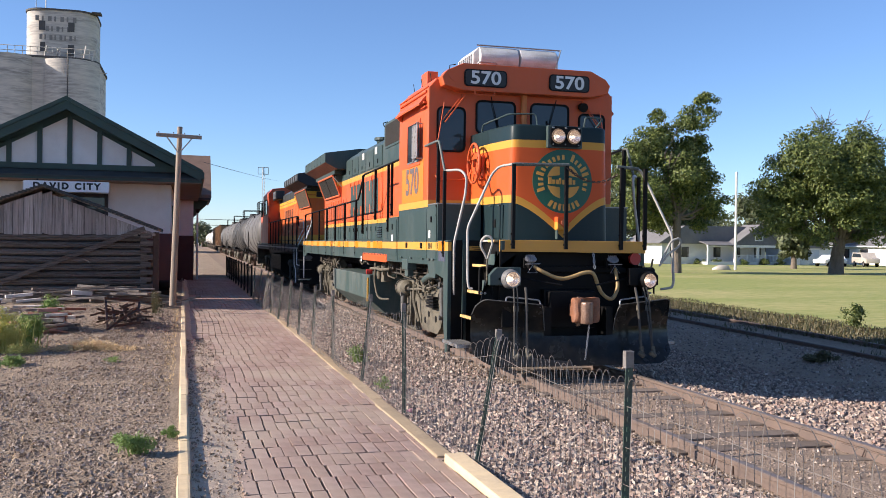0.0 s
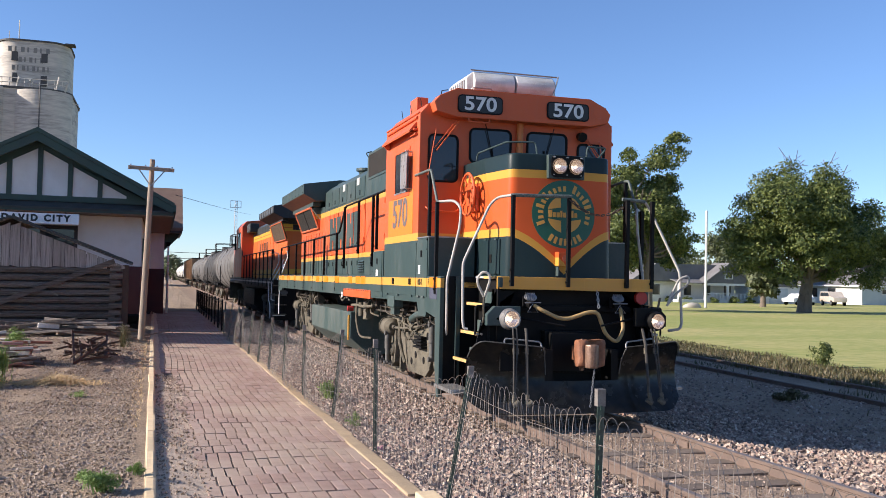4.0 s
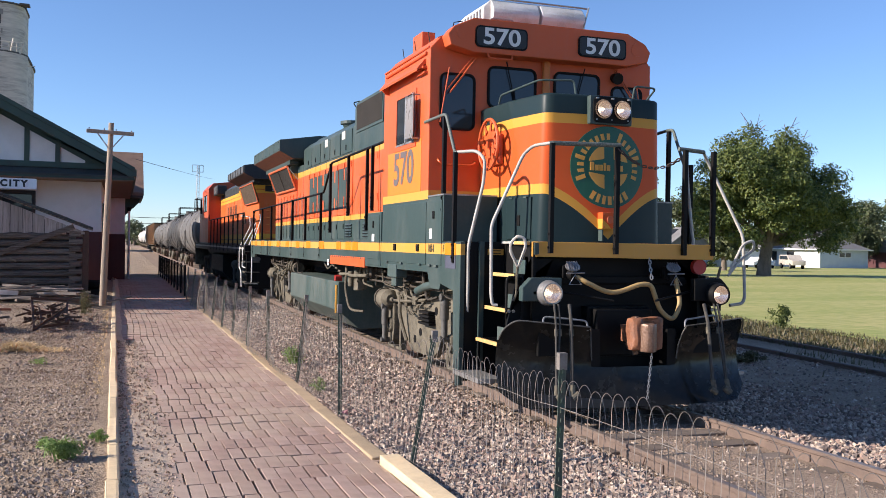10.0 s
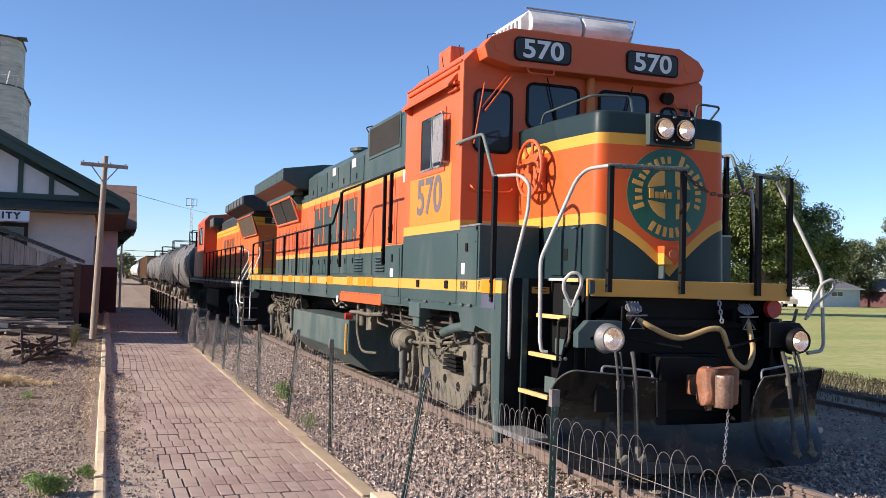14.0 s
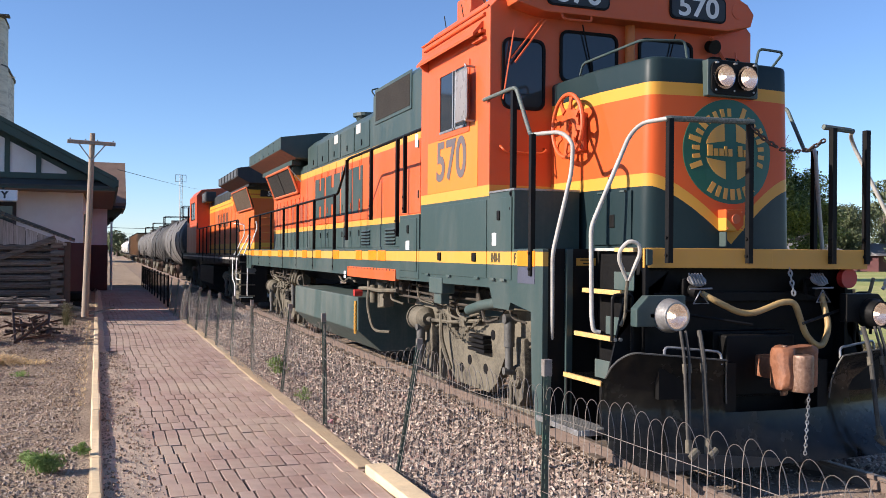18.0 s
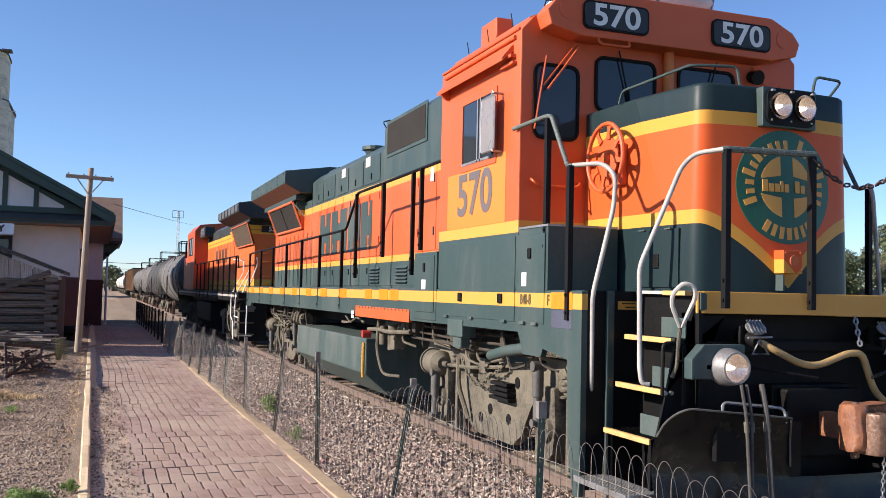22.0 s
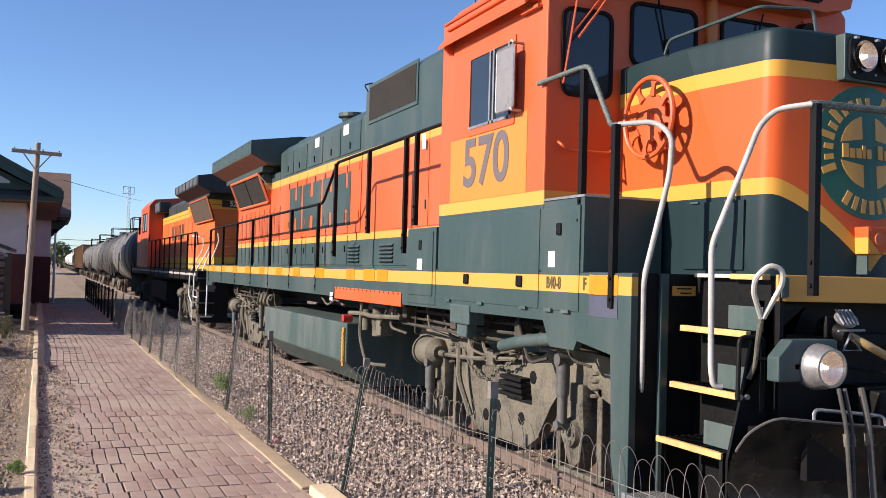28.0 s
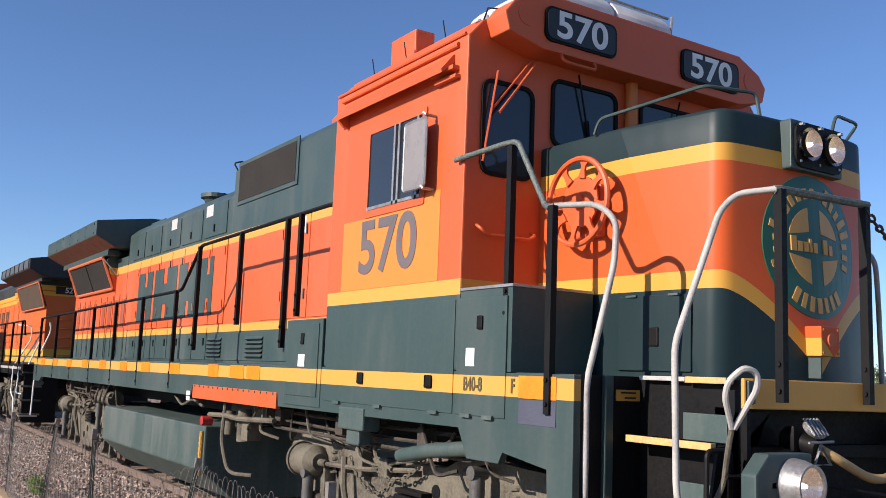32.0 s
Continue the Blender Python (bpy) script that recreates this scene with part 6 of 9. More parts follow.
for s in (-1, 1):
    for y0, y1 in ((1.9, 6.1), (11.9, 16.6)):   # brake pipes and hoses hanging between sill and trucks
        for k in range(4):
            z = 1.40 - 0.075 * k
            x = s * (1.18 + 0.045 * k)
            ya, yb = y0 + rg.uniform(0, 0.7), y1 - rg.uniform(0, 0.9)
            tube(rig, rounded([(x, ya, z + 0.1), (x, ya + 0.1, z), (x, (ya + yb) / 2, z - rg.uniform(0.0, 0.05)), (x, yb - 0.1, z), (x, yb, z + 0.1)], 0.06), rg.uniform(0.011, 0.018), 6)
        for k in range(7):
            ya = y0 + 0.3 + k * (y1 - y0 - 0.6) / 6 + rg.uniform(-0.15, 0.15)
            x = s * rg.uniform(1.2, 1.36)
            dy = rg.uniform(-0.3, 0.3)
            tube(rig, rounded([(x, ya, 1.46), (x + s * 0.02, ya + dy * 0.3, 1.3), (x + s * 0.03, ya + dy, rg.uniform(1.02, 1.16)), (x - s * 0.06, ya + dy * 1.5, 1.08)], 0.06), rg.uniform(0.009, 0.016), 6)
        for k in range(3):
            ya = y0 + 0.8 + k * 1.35
            box(rig, *sorted((s * 1.22, s * 1.34)), ya, ya + rg.uniform(0.08, 0.16), 1.2, 1.36, bevel=0.01)
split_part("brake_pipe", rig, M_RIGGING, loco, "grimy brake pipes and valves under the sill")
uf = bmesh.new()
box(uf, -0.9, 0.9, 0.9, END - 0.3, 1.2, 1.58)
part("centre_sill", uf, M_BLACK, loco)
truck(loco, 3.50)
truck(loco, 14.75)

# plow, coupler and everything on the front
M_HOSEGREY = surface("dusty rubber hose", (0.075, 0.07, 0.062), (0.045, 0.042, 0.038), (0.12, 0.112, 0.1), rough=0.85, spec=0.15, scale=8, fine=40, relief=0.05)
plow = bmesh.new()


def plow_top(ax):
    """Height of the blade's upper edge: cut away in the middle, rounded at both ends."""
    if ax < 0.5:
        return 0.52
    if ax < 0.56:
        return 0.52 + 0.40 * ((ax - 0.5) / 0.06) ** 0.5
    z = 0.94 + 0.09 * (ax - 0.56)
    if ax > 1.29:
        z -= 0.24 * (1 - math.sqrt(max(0, 1 - ((ax - 1.29) / 0.17) ** 2)))
    return z


def plow_foot(ax):
    return 0.13 + (0.15 * ((ax - 1.16) / 0.30) ** 2 if ax > 1.16 else 0)


xs_ = [-1.46 + 2.92 * i / 80 for i in range(81)] + [-0.5, -0.503, -0.56, 0.5, 0.503, 0.56]
last = None
for x in sorted(xs_):
    u = abs(x) / 1.46
    row = []
    for j in range(8):
        v = j / 7
        z = plow_foot(abs(x)) + (plow_top(abs(x)) - plow_foot(abs(x))) * v
        y = -0.33 + 0.13 * x * x - 0.20 * ((z - 0.60) / 0.42) ** 2 * (0.55 + 0.45 * u)
        row.append(plow.verts.new((x, y, z)))
    if last:
        for j in range(7):
            plow.faces.new((last[j], last[j + 1], row[j + 1], row[j]))
    last = row
bmesh.ops.solidify(plow, geom=plow.faces[:], thickness=0.025)
plow_ob = part("plow", plow, M_PLOW, loco, "black snow plow with scuffed blade", smooth=True)
# Pale tubes put the bright lit edge of the blade into colour.
rim = bmesh.new()
for s in (-1, 1):
    pts = []
    for k in range(60):
        ax = 0.502 + (1.4595 - 0.502) * k / 59
        z = plow_top(ax)
        pts.append((s * ax, -0.335 + 0.13 * ax * ax - 0.20 * ((z - 0.60) / 0.42) ** 2 * (0.55 + 0.45 * ax / 1.46) - 0.012, z))
    tube(rim, pts, 0.0075, 5)
split_part("rubbed_rim", rim, M_DAMPER, plow_ob, "pale rim painting the lit top edge of the blade")
hol = bmesh.new()
for s in (-1, 1):
    prism(hol, [(s * 0.74, 0.63), (s * 1.08, 0.64), (s * 1.08, 0.91), (s * 0.76, 0.91)], 'y', -0.262, -0.215)
split_part("opening", hol, M_BLACK, plow_ob, "square opening through the blade")
M_LIP = surface("rubbed plow edge", (0.06, 0.052, 0.045), (0.04, 0.034, 0.03), (0.11, 0.095, 0.08), rough=0.7, metal=0.2, scale=7, relief=0.2)
lip = bmesh.new()
prism(lip, [(-1.2, 0.17), (-0.2, 0.14), (-0.2, 0.20), (-1.22, 0.31)], 'y', -0.565, -0.55, bevel=0.004)
part("cutting_edge", lip, M_LIP, plow_ob, "dull steel skirt plate along the foot of the plow")
pb = bmesh.new()
for s in (-1, 1):
    box(pb, *sorted((s * 0.4, s * 0.5)), -0.3, 0.2, 0.35, 0.9)
    box(pb, *sorted((s * 1.1, s * 1.2)), -0.1, 0.25, 0.3, 0.9)
split_part("plow_brace", pb, M_BLACK, loco)
for s in (-1, 1):
    grab(loco, [(s * 0.58, -0.36, 0.9), (s * 0.58, -0.345, 1.0), (s * 1.03, -0.25, 1.04), (s * 1.03, -0.265, 0.94)], 0.011, M_STEEL)
    LXD, LZD = (0.953, 1.276) if s < 0 else (1.06, 1.262)
    dl = bmesh.new()
    prof = [(-0.08, 0.055), (-0.1, 0.09), (-0.14, 0.122), (-0.19, 0.135), (-0.25, 0.128), (-0.30, 0.112), (-0.315, 0.11), (-0.315, 0.098), (-0.27, 0.094)]
    last = None
    for yy, rr in prof:
        ring = [dl.verts.new((s * LXD + rr * math.cos(a), yy, LZD + rr * math.sin(a))) for a in [2 * math.pi * k / 28 for k in range(28)]]
        if last:
            for k in range(28):
                dl.faces.new((last[k], last[(k + 1) % 28], ring[(k + 1) % 28], ring[k]))
        last = ring
    d = part("ditch_light", dl, M_STEEL if s < 0 else M_BLACK, loco, "round silver ditch light, lit" if s < 0 else "round black ditch light, lit", smooth=True)
    lamp_face(d, s * LXD, -0.30, LZD, 0.098)
    hk = bmesh.new()
    box(hk, *sorted((s * (LXD + 0.11), s * (LXD + 0.17))), -0.2, -0.17, LZD - 0.02, LZD + 0.02, bevel=0.006)
    part("clamp", hk, M_CHROME, d)
    bk = bmesh.new()
    prism(bk, [(s * 0.80, 1.19), (s * 1.24, 1.19), (s * 1.24, 1.33), (s * 1.14, 1.43), (s * 0.80, 1.43)], 'y', -0.20, -0.105, bevel=0.012)
    part("lamp_bracket", bk, M_GREEN if s < 0 else M_BLACK, loco)
    # corner handrails
    h1 = tube(bmesh.new(), rounded([(s * 1.44, 0.89, 0.985), (s * 1.445, 0.815, 1.0), (s * 1.45, 0.80, 1.12), (s * 1.455, 0.795, 1.745), (s * 1.315, 0.725, 2.45), (s * 1.30, 0.73, 2.70), (s * 1.36, 0.83, 2.80), (s * 1.51, 1.045, 2.797)], 0.08), 0.019, 10)
    part("cab_handrail", h1, M_RAILGREY, loco, "handrail beside the steps, paint worn to white", smooth=True)
    h1 = tube(bmesh.new(), rounded([(s * 1.51, 1.045, 2.797), (s * 1.515, 1.12, 2.795), (s * 1.53, 1.40, 3.262), (s * 1.535, 1.50, 3.272), (s * 1.575, 2.06, 3.25)], 0.08), 0.0195, 10)
    part("upper_handrail", h1, M_RAILGREEN, loco, "green painted upper handrail, worn at the bends", smooth=True)
    for x_, y, z0, z1 in ((1.52, 1.475, 2.10, 3.25), (1.545, 1.02, 1.55, 2.79)):
        handrail_post(loco, s * x_, y, z0, z1)
    inner, posts, elbow = (0.08, (0.88, 0.115), 1.03) if s < 0 else (0.64, (1.043, 0.683), 1.09)
    h2 = bmesh.new()
    foot = [(-1.385, 0.10, 1.13), (-1.435, 0.115, 1.14), (-1.45, 0.12, 1.24), (-1.46, 0.125, 1.96)] if s < 0 else [(1.36, -0.05, 1.13), (1.53, -0.05, 1.15), (1.56, -0.05, 1.22), (1.525, -0.05, 1.90)]
    tube(h2, rounded(foot + [(s * (elbow + 0.09), 0.12, 2.70), (s * elbow, 0.08, 2.80), (s * (elbow - 0.13), -0.075, 2.82)], 0.07), 0.018, 10)
    part("front_handrail", h2, M_RAILGREY, loco, "front corner handrail, paint worn to white", smooth=True)
    tb_ = bmesh.new()
    tube(tb_, [(s * (elbow - 0.12), -0.07, 2.818), (s * (elbow - 0.16), -0.08, 2.822), (s * inner, -0.085, 2.838)], 0.024, 8)
    part("top_rail", tb_, M_RAILGREEN, loco)
    for x in posts:
        handrail_post(loco, s * x, (-0.085 if s < 0 else -0.15), 1.68, 2.82)
    lp = bmesh.new()
    loop = [(s * 1.235, -0.05, 1.545), (s * 1.335, -0.09, 1.70), (s * 1.345, -0.12, 1.78), (s * 1.30, -0.18, 1.852), (s * 1.225, -0.20, 1.83), (s * 1.205, -0.185, 1.75), (s * 1.228, -0.06, 1.545)] if s < 0 else [(1.325, -0.06, 1.46), (1.47, -0.08, 1.64), (1.61, -0.10, 1.74), (1.64, -0.10, 1.80), (1.60, -0.12, 1.86), (1.48, -0.11, 1.82), (1.335, -0.07, 1.50)]
    tube(lp, rounded(loop, 0.06, 6), 0.016, 8)
    ls = bmesh.new()
    tube(ls, rounded([(s * 1.23, -0.05, 1.56), (s * 1.225, -0.02, 1.45), (s * 1.20, 0.03, 1.27), (s * 1.225, 0.055, 1.18)], 0.05), 0.015, 8)
    part('lever_stem', ls, M_GRIME, loco, smooth=True)
    part("cut_lever", lp, M_RAILGREY, loco, "looped uncoupling lever handle", smooth=True)
    lb = bmesh.new()
    tube(lb, [(s * 1.215, 0.0, 1.30), (s * 0.9, -0.06, 1.30), (s * 0.25, -0.3, 1.2)], 0.013, 6)
    part("cut_bar", lb, M_BLACK, loco)
M_RUST2 = surface("old rusty casting", (0.25, 0.095, 0.043), (0.13, 0.055, 0.032), (0.36, 0.165, 0.09), rough=0.6, scale=7, fine=45, relief=0.4)
M_KNUCKLE = surface("rubbed brown casting", (0.20, 0.115, 0.075), (0.12, 0.065, 0.045), (0.33, 0.22, 0.16), rough=0.45, metal=0.3, scale=9, fine=45, relief=0.3)
cpl = bmesh.new()
box(cpl, -0.07, 0.07, -0.42, 0.1, 0.76, 0.94, bevel=0.02)
prism(cpl, [(-0.16, -0.36), (-0.24, -0.46), (-0.23, -0.58), (-0.13, -0.61), (-0.05, -0.52), (0.12, -0.50), (0.25, -0.54), (0.29, -0.44), (0.18, -0.34), (0, -0.28)], 'z', 0.71, 1.04, bevel=0.05)
bmesh.ops.triangulate(cpl, faces=[f for f in cpl.faces if len(f.verts) > 4])
bmesh.ops.subdivide_edges(cpl, edges=cpl.edges[:], cuts=2, use_grid_fill=True)
for _ in range(1):
    bmesh.ops.smooth_vert(cpl, verts=cpl.verts[:], factor=0.5, use_axis_x=True, use_axis_y=True, use_axis_z=True)
for v in cpl.verts:
    if v.co.y < -0.3:
        v.co += Vector((noise.noise(v.co * 9), noise.noise(v.co * 7 + Vector((5, 0, 0))), noise.noise(v.co * 8 + Vector((0, 9, 0))))) * 0.018
for v in cpl.verts:
    v.co.x *= 0.8
cp_ob = part("coupler", cpl, M_RUST2, loco, "rusty knuckle coupler", smooth=True)
kn = bmesh.new()
prism(kn, [(-0.11, -0.44), (-0.12, -0.62), (-0.08, -0.68), (-0.01, -0.70), (0.06, -0.65), (0.07, -0.5), (0.0, -0.42)], 'z', 0.70, 0.99, bevel=0.025)
cyl(kn, (-0.10, -0.48, 0.66), (-0.10, -0.48, 1.05), 0.035, n=10)
bmesh.ops.triangulate(kn, faces=[f for f in kn.faces if len(f.verts) > 4])
bmesh.ops.subdivide_edges(kn, edges=kn.edges[:], cuts=2, use_grid_fill=True)
for _ in range(1):
    bmesh.ops.smooth_vert(kn, verts=kn.verts[:], factor=0.5, use_axis_x=True, use_axis_y=True, use_axis_z=True)
for v in kn.verts:
    v.co.x *= 0.9
part("knuckle", kn, M_KNUCKLE, cp_ob, smooth=True)
bx = bmesh.new()
box(bx, -0.34, 0.34, -0.1, 0.02, 0.6, 1.1, bevel=0.02)
# Black sheet added where the gap under the front is only in shade.
box(bx, -0.95, 0.95, -0.02, 0.02, 0.22, 0.75)
part("coupler_pocket", bx, M_BLACK, loco)
hs = bmesh.new()
tube(hs, rounded([(-0.60, -0.06, 1.46), (-0.52, -0.14, 1.40), (-0.23, -0.2, 1.255), (0.12, -0.2, 1.37), (0.25, -0.2, 1.37), (0.37, -0.2, 1.08), (0.53, -0.2, 0.975), (0.65, -0.16, 1.15), (0.63, -0.06, 1.48)], 0.16, 6), 0.026, 10)
part("hose", hs, M_HOSE, loco, "yellowish multiple unit cable hose", smooth=True)
cl = bmesh.new()
chain(cl, [(0.3, -0.08, 1.64), (0.3, -0.14, 1.40)], 0.008, 0.05)
cd_ = chain(bmesh.new(), [(-0.012, -0.66, 0.68), (-0.08, -0.70, 0.23)], 0.005, 0.036)
tagged(part("chain", cd_, M_STEEL, loco, "grey steel chain hanging from the coupler"), kind="stuff")
cg = chain(bmesh.new(), sag((-0.1, -0.1, 2.79), (0.66, -0.1, 2.74), 0.15), 0.009, 0.055)
tagged(part("chain", cg, M_RUSTDARK, loco, "dark safety chain across the front steps"), kind="stuff")
tagged(part("chain", cl, M_STEEL, loco), kind="stuff")
for s in (-1, 1):
    sk = bmesh.new()
    cyl(sk, (s * 0.61, 0.1, 1.49), (s * 0.60, -0.10, 1.445), 0.062, 0.055, n=16)
    box(sk, s * 0.61 - 0.09, s * 0.61 + 0.09, -0.02, 0.02, 1.42, 1.56, bevel=0.02)
    sock = part("hose_socket", sk, M_BLACK, loco, "black cable socket with its lid up", smooth=True)
    lid = bmesh.new()
    pts = [(s * 0.61 + 0.085 * math.cos(a), 0.06 * math.sin(a)) for a in [k * math.pi / 10 for k in range(20)]]
    prism(lid, pts, 'z', -0.008, 0.008, bevel=0.003)
    for k in range(-2, 3):
        box(lid, s * 0.61 + k * 0.028 - 0.005, s * 0.61 + k * 0.028 + 0.005, -0.05, 0.06, 0.008, 0.018)
    bmesh.ops.rotate(lid, verts=lid.verts[:], cent=(s * 0.61, 0, 0), matrix=Matrix.Rotation(radians(52), 3, 'X'))
    bmesh.ops.translate(lid, verts=lid.verts[:], vec=(-0.02, -0.10, 1.545))
    part("lid", lid, M_STEEL, sock, "ribbed metal lid")
    hk = tube(bmesh.new(), rounded([(s * 0.61 - 0.10, -0.12, 1.475), (s * 0.61 + 0.11, -0.12, 1.48)], 0.02), 0.008, 6)
    tube(hk, [(s * 0.61 - 0.07, -0.13, 1.36), (s * 0.61 + 0.07, -0.13, 1.36), (s * 0.61, -0.12, 1.46)], 0.009, 6, closed=True)
    part("latch_wire", hk, M_STEEL, sock)
    ah = bmesh.new()
    gh = bmesh.new()
    for x0, x1, r in ((0.975, 0.997, 0.012), (0.93, 0.985, 0.011), (0.807, 0.822, 0.019)):
        x0, x1 = s * x0, s * x1
        tube(ah, rounded([(x0 - s * 0.01, -0.37, 1.17), (x0, -0.435, 0.98), (x1, -0.52, 0.34)], 0.05), r, 8)
        cyl(gh, (x0, -0.435, 0.93), (x0, -0.445, 0.86), r + 0.005, n=8)
        cyl(gh, (x1, -0.52, 0.38), (x1 + s * 0.01, -0.54, 0.27), r + 0.009, n=8)
        cyl(gh, (x1 - s * 0.05, -0.55, 0.30), (x1 + s * 0.02, -0.56, 0.25), 0.03, n=10)
    split_part("air_hose", ah, M_HOSEGREY, loco, "dusty grey brake hoses")
    split_part("glad_hand", gh, M_GRIME, loco)
grab(loco, [(-0.862, 1.42, 3.43), (-0.862, 1.37, 3.53), (-0.74, 0.56, 3.59), (-0.36, 0.475, 3.60), (-0.34, 0.46, 3.43)], 0.012, M_GREEN, "nose_rail")
grab(loco, [(0.37, 0.45, 3.43), (0.37, 0.41, 3.578), (0.665, 0.44, 3.575), (0.56, 0.475, 3.43)], 0.012, M_GREEN, "nose_rail")
rr = bmesh.new()
cyl(rr, (0.955, 0.0, 1.556), (0.955, -0.06, 1.556), 0.085, n=18)
part("marker", rr, M_RED, loco, "red round marker")

# ---- second locomotive, coupled back to back ----
M_HOOD2 = livery("second hood paint", [(0, (0.02, 0.022, 0.022)), (1.66, (0.62, 0.34, 0.03)), (1.78, (0.10, 0.06, 0.03)), (1.82, (0.62, 0.34, 0.03)), (2.0, (0.60, 0.12, 0.02)), (3.30, (0.66, 0.34, 0.03)), (3.40, (0.5, 0.1, 0.02)), (3.43, (0.66, 0.34, 0.03)), (3.55, (0.025, 0.03, 0.03))], dust_amount=0.4)
M_CAB2 = livery("second cab paint", [(0, (0.02, 0.022, 0.022)), (1.66, (0.5, 0.075, 0.02))], dust_amount=0.5)
M_WING2 = livery("dark wing paint", [(0, (0.022, 0.028, 0.032))], rough=0.6)
M_SCREEN2 = surface("brown mesh screen", (0.085, 0.06, 0.042), (0.06, 0.042, 0.03), (0.12, 0.09, 0.065), spec=0.15, rough=0.9, scale=2, fine=160, amount=0.8, relief=0.6)
M_WINGFACE = livery("sunlit wing face", [(0, (0.075, 0.085, 0.095))], rough=0.6)
M_STRIPE = surface("pale deck stripe", (0.35, 0.33, 0.3), rough=0.7, scale=2)
M_INITIAL2 = livery("brown initials", [(0, (0.06, 0.035, 0.02))])


def second_locomotive(y):
    lo = thing("locomotive", "orange diesel road locomotive with yellow bands coupled behind the leader", "locomotive", pose(TRACK, y, 0))
    L, CAB = 20.4, (13.2, 16.5)
    part("deck", boxed(-1.5, 1.5, 0.0, L, 1.36, 1.62, bevel=0.01), M_BLACK, lo)
    part("deck_stripe", boxed(-1.503, 1.503, 0.3, L - 0.3, 1.49, 1.55), M_STRIPE, lo, "pale stripe along the deck edge")
    h = prism(bmesh.new(), [(-0.965, 1.62), (0.965, 1.62), (0.965, 3.85), (0.8, 4.0), (-0.8, 4.0), (-0.965, 3.85)], 'y', 5.0, CAB[0], bevel=0.012)
    part("engine_hood", h, M_HOOD2, lo)
    h = prism(bmesh.new(), [(-0.965, 1.62), (0.965, 1.62), (0.965, 3.05), (1.16, 3.6), (0.9, 3.92), (-0.9, 3.92), (-1.16, 3.6), (-0.965, 3.05)], 'y', 0.8, 5.0, bevel=0.012)
    part("radiator_hood", h, M_HOOD2, lo)
    w = prism(bmesh.new(), [(-1.55, 4.11), (-1.55, 3.87), (-1.2, 3.70), (1.2, 3.70), (1.55, 3.87), (1.55, 4.11), (0.6, 4.27), (-0.6, 4.27)], 'y', 0.12, 4.7, bevel=0.008)
    part("radiator_wing", w, M_WING2, lo, "dark overhanging radiator wing")
    c = prism(bmesh.new(), [(-1.5, 1.62), (1.5, 1.62), (1.5, 4.05), (1.3, 4.3), (0, 4.45), (-1.3, 4.3), (-1.5, 4.05)], 'y', *CAB, bevel=0.015)
    part("cab", c, M_CAB2, lo, "red orange crew cab")
    part("nose", boxed(-1.38, 1.38, CAB[1], L - 0.9, 1.62, 3.3, bevel=0.08), M_CAB2, lo)
    part("end_plate", boxed(-1.5, 1.5, L - 0.1, L, 0.5, 1.62, bevel=0.01), M_GRIME, lo)
    for s in (-1, 1):
        for y0, y1 in ((13.9, 14.7), (14.85, 15.6)):
            window(lo, 'x', s * 1.5, y0, y1, 3.05, 3.8, s, r=0.04)
        part("mirror", side_box(s, 1.52, 1.6, 16.4, 16.46, 3.0, 3.7, bevel=0.01), M_BLACK, lo)
        gb = side_box(s, 0.9, 1.3, 11.4, 13.0, 3.72, 4.12, bevel=0.03)
        part("equipment_box", gb, M_WING2, lo, "dark grey box behind the cab")
        for k in range(5):
            part("louvre", side_box(s, 1.3, 1.32, 11.6 + k * 0.26, 11.74 + k * 0.26, 3.78, 4.06), M_STEEL, lo)
        sc = prism(bmesh.new(), [(s * 1.02, 3.02), (s * 1.2, 3.60), (s * 1.15, 3.62), (s * 0.95, 3.04)], 'y', 0.85, 4.1)
        part("radiator_screen", sc, M_SCREEN2, lo, "brown radiator mesh screen")
        fr = bmesh.new()
        for yy in (0.82, 4.13):
            tube(fr, [(s * 1.02, yy, 3.01), (s * 1.205, yy, 3.61)], 0.02, 6)
        for p in ((1.02, 3.01), (1.205, 3.61)):
            tube(fr, [(s * p[0], 0.82, p[1]), (s * p[0], 4.13, p[1])], 0.02, 6)
        part("screen_frame", fr, M_ORANGE_DULL, lo)
        un = prism(bmesh.new(), [(s * 1.54, 3.861), (s * 1.19, 3.691), (s * 1.185, 3.698), (s * 1.54, 3.869)], 'y', 0.14, 4.68)
        part("wing_underside", un, M_RUSTDARK, lo, "rusty underside of the wing")
        part("wing_eave", side_box(s, 1.0, 1.19, 0.5, 4.6, 3.62, 3.695), M_WING2, lo)
        # Lighter sheet over the wing's outer side, with the sunlight in its colour.
        part("wing_face", side_box(s, 1.55, 1.556, 0.16, 4.66, 3.90, 4.08), M_WINGFACE, lo, "outer face of the wing, coloured lighter as sunlit")
        rb2 = bmesh.new()
        for k in range(7):
            box(rb2, *sorted((s * 1.55, s * 1.575)), 0.2 + k * 0.73, 0.26 + k * 0.73, 3.88, 4.10)
        split_part("rib", rb2, M_DAMPER, lo)
        for k in range(8):
            part("hood_door", side_box(s, 0.965, 0.978, 5.1 + k * 0.88, 5.93 + k * 0.88, 2.2, 3.28, bevel=0.005), M_HOOD2, lo)
        for y0, w_ in ((6.9, 0.5), (7.75, 0.55), (8.65, 0.5), (9.55, 0.5)):
            xs_ = sorted((s * 0.979, s * 0.984))
            part("painted_block", boxed(*xs_, y0, y0 + 0.18, 2.62, 3.12), M_INITIAL2, lo, "plain dark painted bar")
